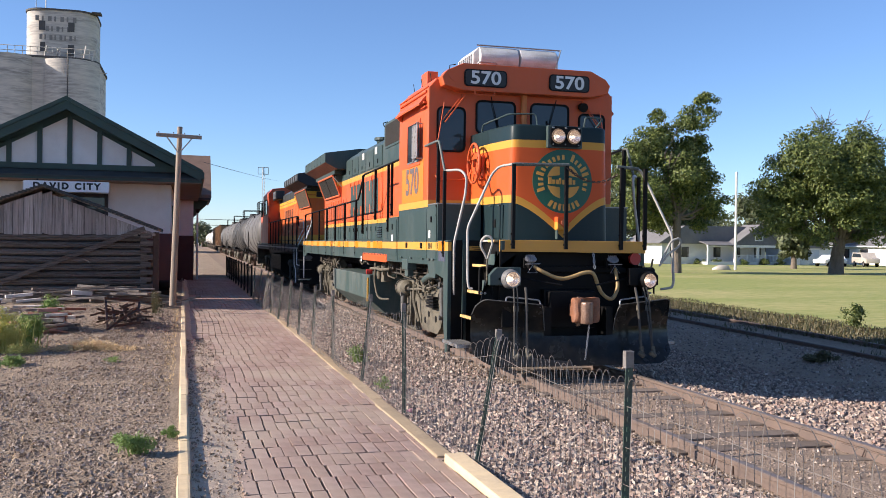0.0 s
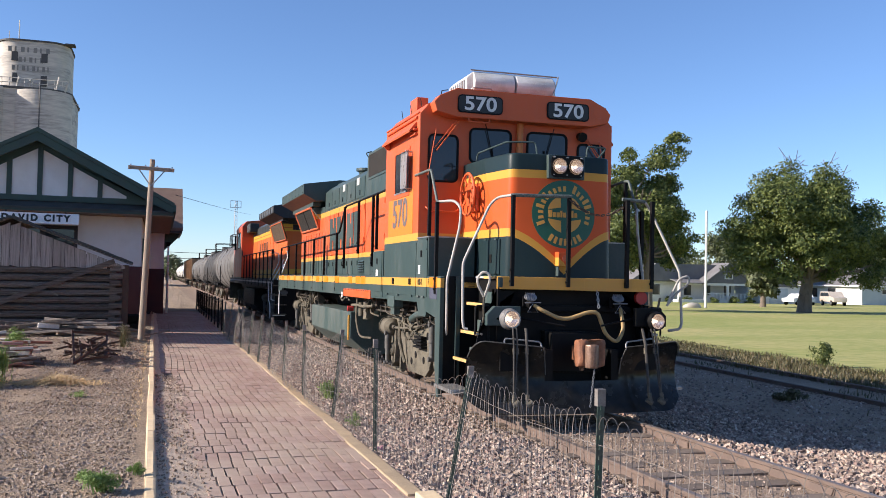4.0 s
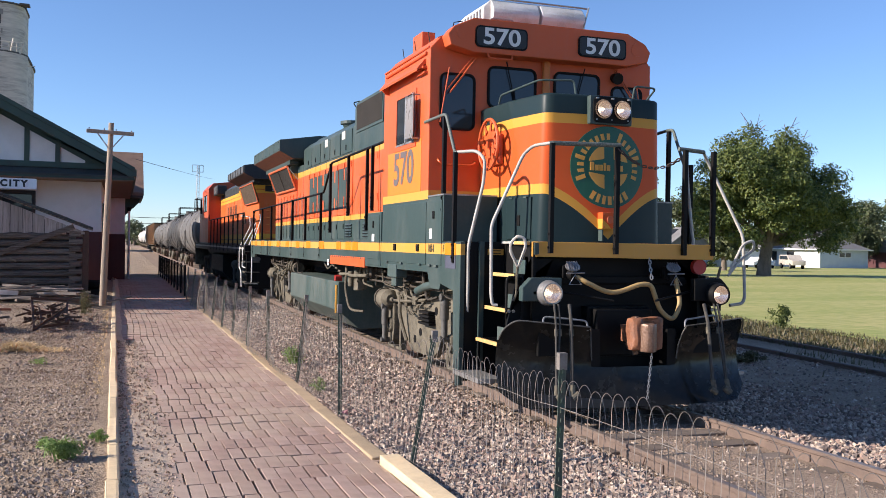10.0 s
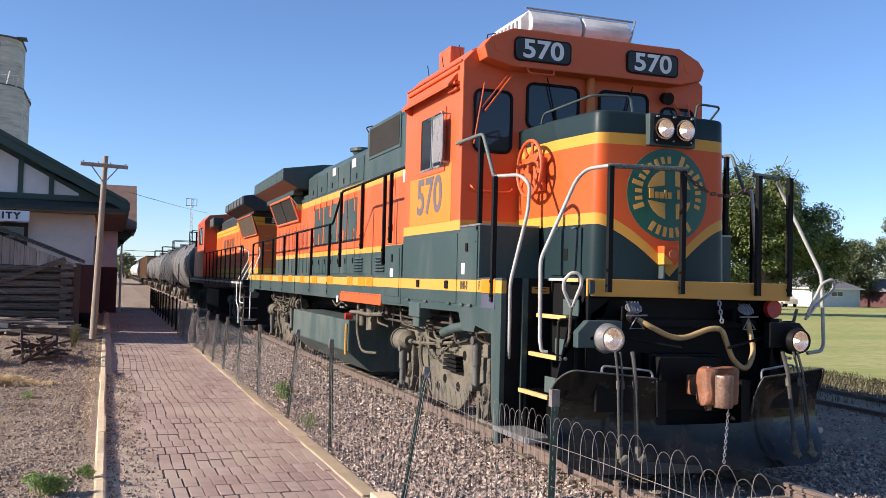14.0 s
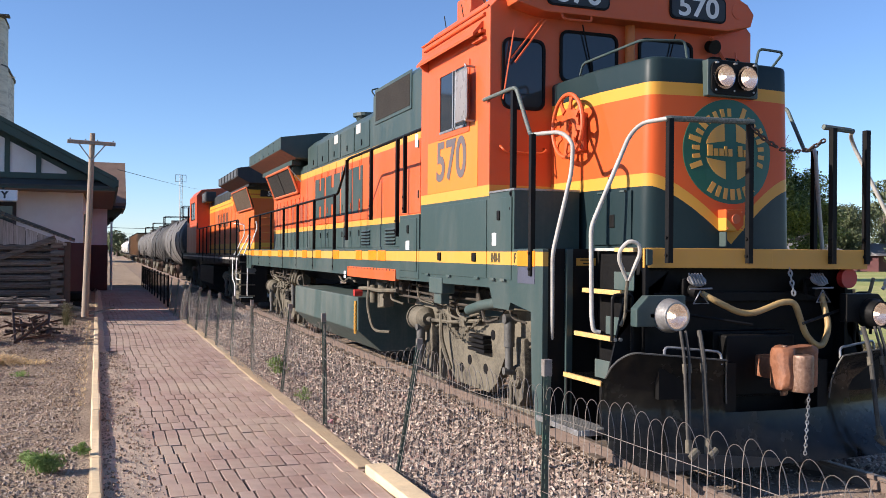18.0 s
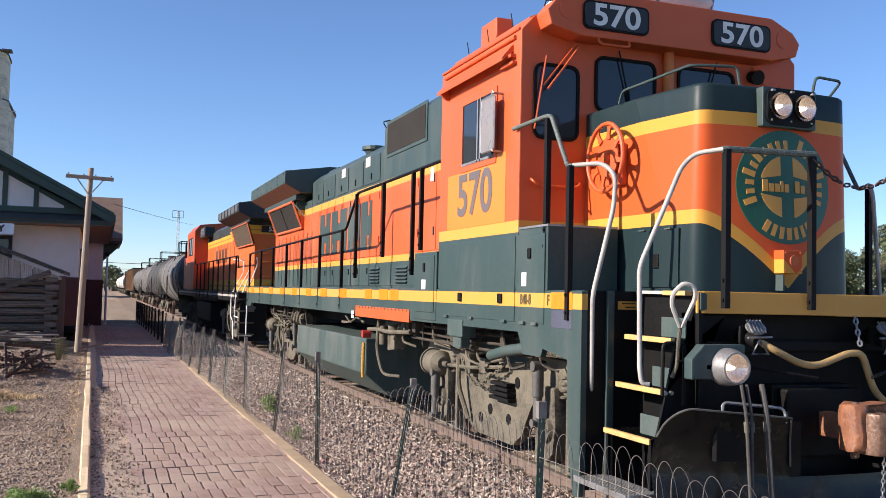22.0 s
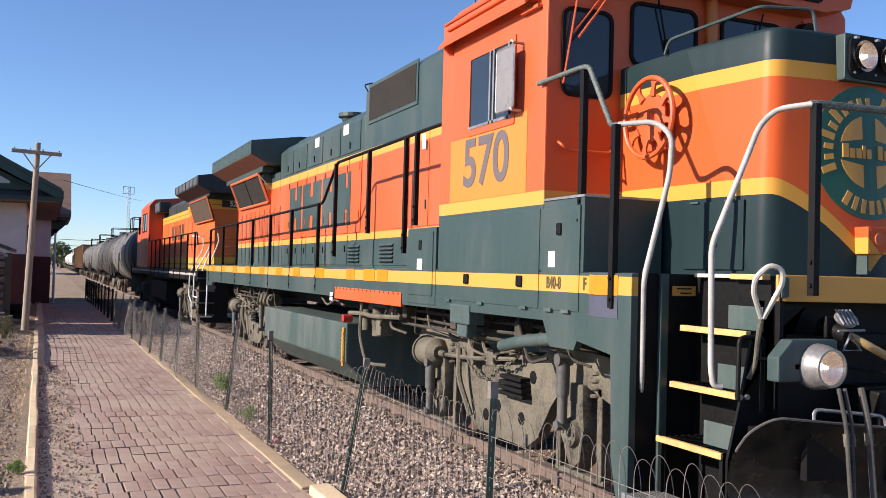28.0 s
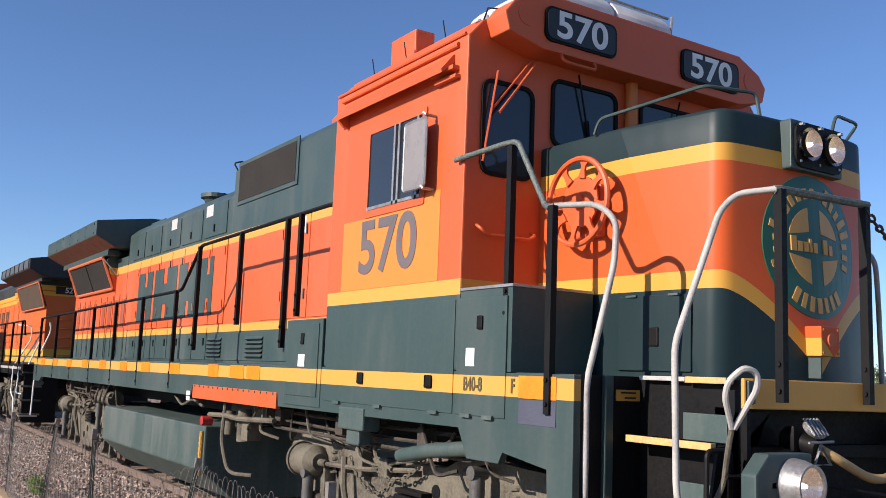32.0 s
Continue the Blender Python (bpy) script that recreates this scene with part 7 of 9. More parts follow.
            part("painted_block", boxed(*xs_, y0 + 0.3, y0 + w_, 2.62, 3.12), M_INITIAL2, lo, "plain dark painted bar")
        hr = bmesh.new()
        tube(hr, rounded([(s * 1.47, 0.3, 2.3), (s * 1.47, 0.5, 2.64), (s * 1.47, 12.9, 2.64), (s * 1.47, 13.2, 2.9)], 0.1), 0.022, 6)
        part("handrail", hr, M_BLACK, lo)
        for k in range(9):
            handrail_post(lo, s * 1.49, 0.7 + k * 1.4, 1.36, 2.64)
        for pts in ([(1.488, 1.3, 2.556), (1.232, 1.0, 2.534), (1.217, 1.0, 2.226), (1.5, 1.42, 1.54), (1.5, 1.40, 0.92), (1.5, 0.9, 0.77), (1.5, 0.8, 0.3)],
                    [(1.112, 0.5, 2.336), (1.207, 0.5, 2.11), (1.5, 0.52, 1.55), (1.5, 0.62, 0.94), (1.46, 0.1, 0.93)],
                    [(1.167, 0.1, 2.163), (1.389, 0.1, 1.559), (1.368, 0.1, 0.912)]):
            g = tube(bmesh.new(), rounded([(s * a, b, c) for a, b, c in pts], 0.08), 0.017, 8)
            part("step_handrail", g, M_WHITE, lo, "white step handrail", smooth=True)
        ep = bmesh.new()
        box(ep, *sorted((s * 0.7, s * 1.44)), 0.04, 0.10, 0.28, 1.40, bevel=0.01)
        part("stairwell", ep, M_BLACK, lo, "black end plate beside the steps")
        em = bmesh.new()
        prism(em, [(s * 1.14 + 0.13 * math.cos(a), 1.2 + 0.075 * math.sin(a)) for a in [k * math.pi / 10 for k in range(20)]], 'y', 0.028, 0.042)
        part("oval_plate", em, M_DAMPER, lo, "small grey oval plate")
        for z in (0.42, 0.78):
            part("step_edge", side_box(s, 1.1, 1.5, 0.02, 0.05, z, z + 0.03), M_WHITE, lo, "white step edge")
        sb = bmesh.new()
        for k in range(4):
            box(sb, *sorted((s * 1.05, s * 1.5)), -0.02, 0.6, 0.45 + k * 0.32, 0.49 + k * 0.32)
        split_part("step", sb, M_GRIME, lo)
    nb = part("number_board", boxed(-0.80, -0.2, 0.775, 0.80, 3.35, 3.54), M_INK, lo, "black number board with white digits")
    letters("52", 0.19, M_WHITE, nb, Matrix.Translation((-0.50, 0.772, 3.445)) @ Matrix.Rotation(math.pi / 2, 4, 'X'), "number", 0.002)
    lv = bmesh.new()
    for k in range(6):
        tube(lv, [(-0.75, 0.78, 1.85 + k * 0.22), (-0.35, 0.78, 1.85 + k * 0.22)], 0.014, 5)
    split_part("ladder_rung", lv, M_OCHRE, lo)
    part("end_door", boxed(0.0, 0.7, 0.785, 0.8, 1.7, 3.2, bevel=0.004), M_HOOD2, lo)
    part("fuel_tank", prism(bmesh.new(), [(-1.42, 1.2), (1.42, 1.2), (1.42, 0.55), (1.0, 0.2), (-1.0, 0.2), (-1.42, 0.55)], 'y', 7.3, 12.2, bevel=0.02), M_BLACK, lo)
    part("centre_sill", boxed(-0.9, 0.9, 0.4, L - 0.3, 1.1, 1.4), M_BLACK, lo)
    part("coupler", boxed(-0.12, 0.12, -1.4, 0.4, 0.74, 1.0, bevel=0.02), M_RUSTDARK, lo)
    truck(lo, 3.6)
    truck(lo, 15.6)
    MOVERS.append(lo)


second_locomotive(LOCO_Y + 20.1)


def freight_truck(parent, yc):
    t = new("truck")
    t.parent = parent
    t.location = (0, yc, 0)
    for y in (-0.86, 0.86):
        wheelset(t, y, 0.42)
    for s in (-1, 1):
        bm = prism(bmesh.new(), [(-1.15, 0.62), (-0.5, 0.78), (0.5, 0.78), (1.15, 0.62), (1.1, 0.4), (0.7, 0.42), (0.45, 0.2), (-0.45, 0.2), (-0.7, 0.42), (-1.1, 0.4)], 'x', *sorted((s * 0.98, s * 1.1)), bevel=0.015)
        part("side_frame", bm, M_GRIME, t)
        sp = bmesh.new()
        for y in (-0.2, 0, 0.2):
            cyl(sp, (s * 1.04, y, 0.3), (s * 1.04, y, 0.6), 0.075, n=10)
        split_part("coil_spring", sp, M_BLACK, t)
    return t


def tank_car(y, mat, label, L=16.1, r=1.5):
    c = thing("tank_car", label, "railway car", pose(TRACK, y, 0), group="freight cars of the train")
    zc = 2.27
    bm = bmesh.new()
    prof = [(0.55, 0.0), (0.58, 0.7), (0.75, 1.15), (1.0, r - 0.06), (1.25, r)]
    prof = prof + [(L - a, b) for a, b in reversed(prof)]
    rings = []
    n = 36
    for yy, rr in prof:
        rings.append([bm.verts.new((max(rr, 0.02) * math.cos(2 * math.pi * k / n), yy, zc + max(rr, 0.02) * math.sin(2 * math.pi * k / n))) for k in range(n)])
    for A, B in zip(rings, rings[1:]):
        for k in range(n):
            bm.faces.new((A[k], A[(k + 1) % n], B[(k + 1) % n], B[k]))
    bm.faces.new(rings[0][::-1])
    bm.faces.new(rings[-1])
    part("tank", bm, mat, c, smooth=True)
    bands = bmesh.new()
    for yy in (1.9, 4.4, L / 2, L - 4.4, L - 1.9):
        tube(bands, [((r + 0.01) * math.cos(a), yy, zc + (r + 0.01) * math.sin(a)) for a in [2 * math.pi * k / 28 for k in range(28)]], 0.025, 4, closed=True)
    split_part("band", bands, mat, c)
    part("sill", boxed(-1.3, 1.3, 0.0, 1.6, 1.0, 1.2, bevel=0.01), M_BLACK, c)
    part("sill", boxed(-1.3, 1.3, L - 1.6, L, 1.0, 1.2, bevel=0.01), M_BLACK, c)
    part("centre_sill", boxed(-0.3, 0.3, -0.5, L + 0.5, 0.85, 1.15), M_BLACK, c)
    dm = bmesh.new()
    cyl(dm, (0, L / 2, zc + r - 0.1), (0, L / 2, zc + r + 0.25), 0.4, n=18)
    part("dome", dm, mat, c)
    pf = bmesh.new()
    for s in (-1, 1):
        tube(pf, rounded([(s * 0.9, L / 2 - 1.1, zc + 1.15), (s * 0.9, L / 2 - 1.1, zc + r + 0.5), (s * 0.9, L / 2 + 1.1, zc + r + 0.5), (s * 0.9, L / 2 + 1.1, zc + 1.15)], 0.08), 0.028, 6)
        tube(pf, [(s * 0.9, L / 2, zc + 1.15), (s * 0.9, L / 2, zc + r + 0.5)], 0.022, 6)
    for yy in (L / 2 - 1.1, L / 2 + 1.1):
        tube(pf, [(-0.9, yy, zc + r + 0.5), (0.9, yy, zc + r + 0.5)], 0.026, 6)
    part("platform_rail", pf, M_BLACK, c)
    part("walkway", boxed(-0.95, 0.95, L / 2 - 1.15, L / 2 + 1.15, zc + r - 0.12, zc + r - 0.08), M_BLACK, c)
    for s in (-1, 1):
        ld = bmesh.new()
        for yy in (L / 2 - 0.2, L / 2 + 0.2):
            tube(ld, [(s * 1.5, yy, 0.95), (s * 1.53, yy, zc), (s * 1.1, yy, zc + 1.15)], 0.018, 5)
        for k in range(7):
            tube(ld, [(s * 1.51, L / 2 - 0.2, 1.1 + k * 0.3), (s * 1.51, L / 2 + 0.2, 1.1 + k * 0.3)], 0.012, 5)
        part("ladder", ld, M_BLACK, c)
        er = bmesh.new()
        for y0, y1 in ((0.1, 1.7), (L - 1.7, L - 0.1)):
            tube(er, rounded([(s * 1.35, y0, 1.15), (s * 1.35, y0, 1.75), (s * 1.35, y1, 1.75), (s * 1.35, y1, 1.15)], 0.06), 0.02, 5)
        split_part("end_rail", er, M_BLACK, c)
    freight_truck(c, 1.9)
    freight_truck(c, L - 1.9)
    MOVERS.append(c)
    return c


y = LOCO_Y + 40.9
for mat, label in ((M_TANKGREY, "grey railway tank car with rust streaks"), (M_TANKBLACK, "dark railway tank car streaked with dust"), (M_TANKGREY, "grey railway tank car with rust streaks"), (M_TANKGREY, "grey railway tank car with rust streaks")):
    tank_car(y, mat, label)
    y += 17.4


def hopper_car(y, mat, label, L=18.5, top=3.75):
    c = thing("freight_car", label, "railway car", pose(TRACK, y, 0), group="freight cars of the train")
    b = boxed(-1.5, 1.5, 0.3, L - 0.3, 1.1, top, bevel=0.03)
    for k in range(14):
        for s in (-1, 1):
            box(b, *sorted((s * 1.5, s * 1.58)), 0.6 + k * 1.28, 0.72 + k * 1.28, 1.15, top - 0.05)
    part("body", b, mat, c)
    part("roof", boxed(-1.52, 1.52, 0.2, L - 0.2, top, top + 0.1, bevel=0.02), M_BLACK, c)
    part("centre_sill", boxed(-0.3, 0.3, -0.5, L + 0.5, 0.85, 1.15), M_BLACK, c)
    ld = bmesh.new()
    for k in range(8):
        tube(ld, [(-1.6, 0.4, 1.3 + k * 0.36), (-1.6, 0.85, 1.3 + k * 0.36)], 0.014, 5)
    part("ladder", ld, M_BLACK, c)
    freight_truck(c, 1.9)
    freight_truck(c, L - 1.9)
    MOVERS.append(c)


for k in range(2):
    hopper_car(y, M_TAN, "tan brown freight car with upright ribs")
    y += 19.7
for k in range(5):
    tank_car(y, M_TANKWHITE, "white railway tank car dulled by grime")
    y += 17.4

# ---- wire fence between platform and track ----
fence = thing("fence", "sagging looped wire garden fence on green steel posts", "fence")
FENCE = [(2.38, 0.9, 1.08, 0, 0), (2.31, 4.63, 1.15, 0.02, -0.01), (2.29, 7.29, 1.02, 0.19, 0.0), (2.215, 9.63, 1.085, -0.02, 0.0), (2.18, 12.01, 1.05, 0.11, 0), (2.14, 14.31, 0.99, -0.01, 0), (2.08, 16.35, 0.95, 0.04, 0), (2.04, 18.29, 0.92, 0.06, 0), (1.99, 19.9, 0.9, 0.08, 0), (1.97, 21.9, 0.9, 0.1, 0), (1.95, 23.8, 0.9, 0.05, 0), (1.93, 25.8, 0.9, 0.12, 0), (1.91, 27.8, 0.9, 0.1, 0), (1.9, 29.9, 0.9, 0.05, 0)]
for x, y, top, lx_, ly_ in FENCE:
    bm = bmesh.new()
    h = top + 0.08
    z0 = -0.14
    prism(bm, [(-0.022, 0.0), (0.022, 0.0), (0.022, 0.005), (0.004, 0.006), (0.004, 0.034), (-0.004, 0.034), (-0.004, 0.006), (-0.022, 0.005)], 'z', z0, top)
    for k in range(int((top - 0.1) / 0.055)):
        box(bm, -0.006, 0.006, -0.007, 0.0, 0.05 + k * 0.055, 0.075 + k * 0.055)
    for v in bm.verts:
        t = (v.co.z - z0) / (top - z0)
        v.co += Vector((x + lx_ * t, y + ly_ * t, 0))
    p = part("post", bm, M_POST, fence)
    tip = boxed(-0.024, 0.024, -0.004, 0.037, top - 0.09, top + 0.004)
    for v in tip.verts:
        v.co += Vector((x + lx_, y + ly_, 0))
    part("tip", tip, M_WIRE, p, "pale worn post tip")


def wire_point(i, u, v):
    """A point of the wire mesh between posts i and i+1; v is the height along it."""
    xa, ya, ta, la, _ = FENCE[i]
    xb, yb, tb_, lb, _ = FENCE[i + 1]
    sagd = (0.03, 0.05, 0.17, 0.12, 0.1, 0.1, 0.14, 0.14, 0.14, 0.14, 0.14, 0.14, 0.14)[i]
    ta, tb_ = min(ta, 1.06), min(tb_, 1.06)
    top = ta + (tb_ - ta) * u - 0.03 - sagd * 4 * u * (1 - u)
    lean = (la + (lb - la) * u)
    bulge = 0.10 * math.sin(u * math.pi) * math.sin(v * 2.2 + i)
    z = -0.10 + (top + 0.10) * v
    return Vector((xa + (xb - xa) * u + lean * v + bulge + 0.02 * noise.noise((i, u * 7, v * 3)) - 0.01, ya + (yb - ya) * u, z))


for i in range(len(FENCE) - 1):
    r = 0.0019 if i < 5 else 0.0022
    L = FENCE[i + 1][1] - FENCE[i][1]
    bm = bmesh.new()
    for v in (0.04, 0.16, 0.3, 0.46, 0.64, 0.84):
        tube(bm, [wire_point(i, k / 14, v) for k in range(15)], r, 3)
    n = int(L / 0.105)
    for k in range(n):
        u, u2 = k / n, min(1, (k + 1.45) / n)
        um, hw = (u + u2) / 2, (u2 - u) / 2
        dz = rnd.uniform(-0.03, 0.02)
        pts = [wire_point(i, u, v) for v in (0.0, 0.35, 0.7, 0.86)]
        nq = 14 if i < 3 else 8
        for q in range(1, nq):
            a = math.pi * (1 - q / nq)
            pts.append(wire_point(i, um + hw * math.cos(a), 0.86 + (0.14 + dz) * math.sin(a)))
        pts += [wire_point(i, u2, v) for v in (0.86, 0.6, 0.3, 0.0)]
        tube(bm, pts, r, 3)
    ob = part("wire_mesh", bm, M_WIRE, fence, "looped galvanised wire mesh")
    tagged(ob, kind="stuff")

# black picket railing further along the platform edge
pr = thing("picket_railing", "low black iron picket railing along the platform edge", "railing")
for k in range(11):
    yy = 31.0 + k * 1.9
    xx = 1.92 - 0.007 * (yy - 30)
    part("post", boxed(xx - 0.03, xx + 0.03, yy - 0.03, yy + 0.03, -0.14, 0.95, bevel=0.006), M_BLACK, pr)
    if k == 10:
        break
    for z in (0.1, 0.86):
        part("rail", tube(bmesh.new(), [(xx, yy, z), (xx - 0.0133, yy + 1.9, z)], 0.016, 5), M_BLACK, pr)
    for q in range(1, 5):
        yq = yy + q * 0.38
        part("picket", tube(bmesh.new(), [(xx - 0.007 * q * 0.38, yq, 0.1), (xx - 0.007 * q * 0.38, yq, 0.92)], 0.008, 4), M_BLACK, pr)

# ---- depot ----
depot = thing("station_building", "old stucco railway depot with green trim and brown roofs", "building")
DX, RZ, EZ_, EXR = -3.59, 5.78, 3.71, 0.245
DL = 2 * DX - EXR
depot.location, depot.scale = (-0.0014, 0.0, -0.132), (1.075, 1.075, 1.075)
# roof
for s, ex in ((1, EXR), (-1, DL)):
    bm = bmesh.new()
    prism(bm, [(DX, RZ), (ex, EZ_), (ex, EZ_ + 0.14), (DX, RZ + 0.16)], 'y', 28.95, 49.0)
    part("roof", bm, M_SHINGLE, depot, "brown shingle roof slope")
    fb = bmesh.new()
    prism(fb, [(DX, RZ + 0.03), (DX, RZ - 0.24), (ex, EZ_ - 0.16), (ex, EZ_ + 0.08)], 'y', 28.86, 28.97)
    part("rake_board", fb, M_TRIM, depot, "dark green rake board")
    rb = bmesh.new()
    prism(rb, [(DX, RZ + 0.15), (DX, RZ + 0.03), (ex + s * 0.05, EZ_ + 0.06), (ex + s * 0.05, EZ_ + 0.17)], 'y', 28.82, 28.95)
    part("rake_trim", rb, M_TRIM, depot)
    sf = prism(bmesh.new(), [(DX, RZ - 0.012), (ex, EZ_ - 0.012), (ex, EZ_ - 0.03), (DX, RZ - 0.03)], 'y', 28.98, 29.5)
    part("rake_soffit", sf, M_SOFFIT, depot, "brown boards under the rake")
part("gutter", boxed(EXR - 0.02, EXR + 0.1, 28.86, 49.0, EZ_ - 0.1, EZ_ + 0.12, bevel=0.02), M_TRIM, depot)
# gable face with half timbering
gz = lambda x: RZ - 0.25 - abs(x - DX) * (RZ - EZ_) / (EXR - DX)
part("gable_wall", prism(bmesh.new(), [(DX - 3.3, 3.82), (DX + 3.3, 3.82), (DX + 3.3, gz(DX + 3.3)), (DX, RZ - 0.2), (DX - 3.3, gz(DX - 3.3))], 'y', 29.45, 29.6), M_STUCCO, depot, "white stucco gable")
for s in (-1, 1):
    fz = prism(bmesh.new(), [(DX, RZ - 0.05), (DX, RZ - 0.38), (DX + s * 2.72, RZ - 0.38 - 2.72 * 0.54), (DX + s * 3.3, RZ - 0.38 - 2.72 * 0.54), (DX + s * 3.3, gz(DX + s * 3.3) + 0.1)], 'y', 29.42, 29.448)
    part("rake_frieze", fz, M_TRIM, depot, "green frieze board along the gable top")
for x in (-6.05, -5.22, -4.38, -3.55, -2.71, -1.87, -1.04):
    top = gz(x) + 0.02
    if top > 3.95:
        part("timber", boxed(x - 0.07, x + 0.07, 29.40, 29.46, 3.95, top), M_TRIM, depot)
part("gable_beam", boxed(DL + 0.3, EXR - 0.25, 29.37, 29.47, 3.82, 3.99, bevel=0.01), M_TRIM, depot, "green beam across the gable")
part("dark_band", boxed(DL + 0.2, EXR - 0.1, 29.42, 29.52, 3.60, 3.82), M_TRIM_DARK, depot)
part("eave_board", boxed(DL, EXR + 0.04, 28.93, 29.02, 3.50, 3.63, bevel=0.01), M_TRIM, depot, "green front eave board")
part("pent_roof", prism(bmesh.new(), [(29.5, 3.84), (28.9, 3.62), (28.9, 3.56), (29.5, 3.56)], 'x', DL, EXR), M_SHINGLE_D, depot)
part("soffit", boxed(DL, EXR, 28.95, 49.0, 3.475, 3.52), M_SOFFIT, depot, "brown boarded soffit")
# walls
part("front_wall", boxed(-6.5, -0.66, 30.0, 30.25, 1.95, 3.47), M_STUCCO, depot, "white stucco front wall")
part("front_base", boxed(-6.52, -0.64, 29.97, 30.25, -0.1, 1.95), M_MAROON, depot, "maroon lower wall")
part("side_wall", boxed(-0.9, -0.66, 30.25, 48.0, 1.95, 3.47), M_STUCCO, depot)
part("side_base", boxed(-0.9, -0.63, 30.25, 48.0, -0.1, 1.95), M_MAROON, depot)
part("back_wall", boxed(-6.5, -0.9, 47.8, 48.0, -0.1, 3.47), M_STUCCO, depot)
part("west_wall", boxed(-6.5, -6.3, 30.25, 47.8, -0.1, 3.47), M_STUCCO, depot)
for y0 in (32.0, 35.0, 43.2):
    d = part("door", boxed(-0.66, -0.61, y0, y0 + 1.1, 0.0, 2.9), M_TRIM, depot)
    part("pane", boxed(-0.61, -0.6, y0 + 0.15, y0 + 0.95, 1.6, 2.75), M_GLASS, d)
fw = part("front_window", boxed(-4.5, -2.5, 29.95, 30.01, 1.98, 3.14), M_TRIM_DARK, depot)
for x in (-4.35, -3.4):
    part("pane", boxed(x, x + 0.8, 29.93, 29.952, 2.05, 3.02), M_GLASS, fw)
# cross gable towards the track
part("bay_wall", boxed(-0.7, 0.05, 41.36, 46.86, -0.1, 3.66), M_STUCCO, depot)
part("bay_base", boxed(-0.7, 0.08, 41.33, 46.89, -0.1, 1.95), M_MAROON, depot)
for s in (-1, 1):
    part("bay_roof", prism(bmesh.new(), [(44.11, 5.69), (44.11 + s * 3.3, 3.72), (44.11 + s * 3.3, 3.59), (44.11, 5.53)], 'x', -3.5, 0.79), M_SHINGLE, depot, "brown shingle cross gable")
part("bay_gable", prism(bmesh.new(), [(41.14, 3.66), (47.08, 3.66), (44.11, 5.48)], 'x', 0.0, 0.1), M_STUCCO, depot)
part("bay_soffit", boxed(-0.6, 0.77, 40.83, 47.4, 3.51, 3.59), M_TRIM_DARK, depot)
for yy in (42.0, 44.1, 46.2):
    part("bracket", prism(bmesh.new(), [(0.05, 3.51), (0.7, 3.51), (0.05, 2.85)], 'y', yy - 0.05, yy + 0.05), M_TRIM, depot)
# station sign
sign = thing("station_sign", "white station name board with black letters under the gable", "sign", pose(-3.834, 31.137, 3.399) @ Matrix.Scale(1.075, 4))
part("board", boxed(-1.175, 1.175, -0.025, 0.025, -0.155, 0.155, bevel=0.005), M_SIGN, sign)
for x_ in (-0.8, 0.8):
    part("hanger", boxed(x_ - 0.02, x_ + 0.02, -0.015, 0.015, 0.155, 0.225), M_TRIM_DARK, sign)
letters("DAVID CITY", 0.26, M_INK, sign, Matrix.Translation((0, -0.030, 0)) @ Matrix.Rotation(math.pi / 2, 4, 'X'), "lettering", 0.004, spacing=1.36, bold=0.008)

# ---- log shed ----
shed = thing("log_shed", "weathered grey log shed with a board gable", "shed")
SY = 26.0
for k in range(9):
    z0 = 0.12 + k * 0.195
    bm = bmesh.new()
    n = 34
    ring0 = []
    for j in range(n + 1):
        x = -6.5 + j * (5.32 / n) + (0.03 * (k % 2) if j == n else 0)
        w = 0.085 + 0.02 * noise.noise((x * 0.8, k, 1)) + 0.01 * noise.noise((x * 4, k, 8))
        hh = 0.080 + 0.018 * noise.noise((x * 0.9, k * 1.7, 3)) + 0.010 * noise.noise((x * 5, k * 1.7, 9))
        zz = z0 + 0.1 + 0.03 * noise.noise((x * 0.45, k * 3, 2))
        ring0.append([bm.verts.new((x, SY + dy * w, zz + dz * hh)) for dy, dz in ((-0.75, -0.8), (-1.1, -0.25), (-0.9, 0.1), (-1.1, 0.35), (-0.7, 0.85), (0.6, 1), (0.6, -1))])
    for A, B in zip(ring0, ring0[1:]):
        for q in range(7):
            bm.faces.new((A[q], A[(q + 1) % 7], B[(q + 1) % 7], B[q]))
    bm.faces.new(ring0[0][::-1])
    bm.faces.new(ring0[-1])
    part("log", bm, M_LOG, shed)
    part("corner_log", boxed(-1.34, -1.05 + 0.04 * (k % 2), SY - 0.16 + 0.03 * (k % 3), SY + 4.0, z0 + 0.10, z0 + 0.24, bevel=0.025), M_LOG, shed)
# Dark sheet added behind the logs; its colour gives the gaps their shade.
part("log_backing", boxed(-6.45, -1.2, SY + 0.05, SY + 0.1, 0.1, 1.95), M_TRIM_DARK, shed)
part("shed_corner", boxed(-1.02, -0.86, SY - 0.05, SY + 0.08, 0.05, 1.95, bevel=0.02), M_RUSTDARK, shed)
pk, er, ez = (-3.77, 3.08), -0.89, 1.98
x = -6.5
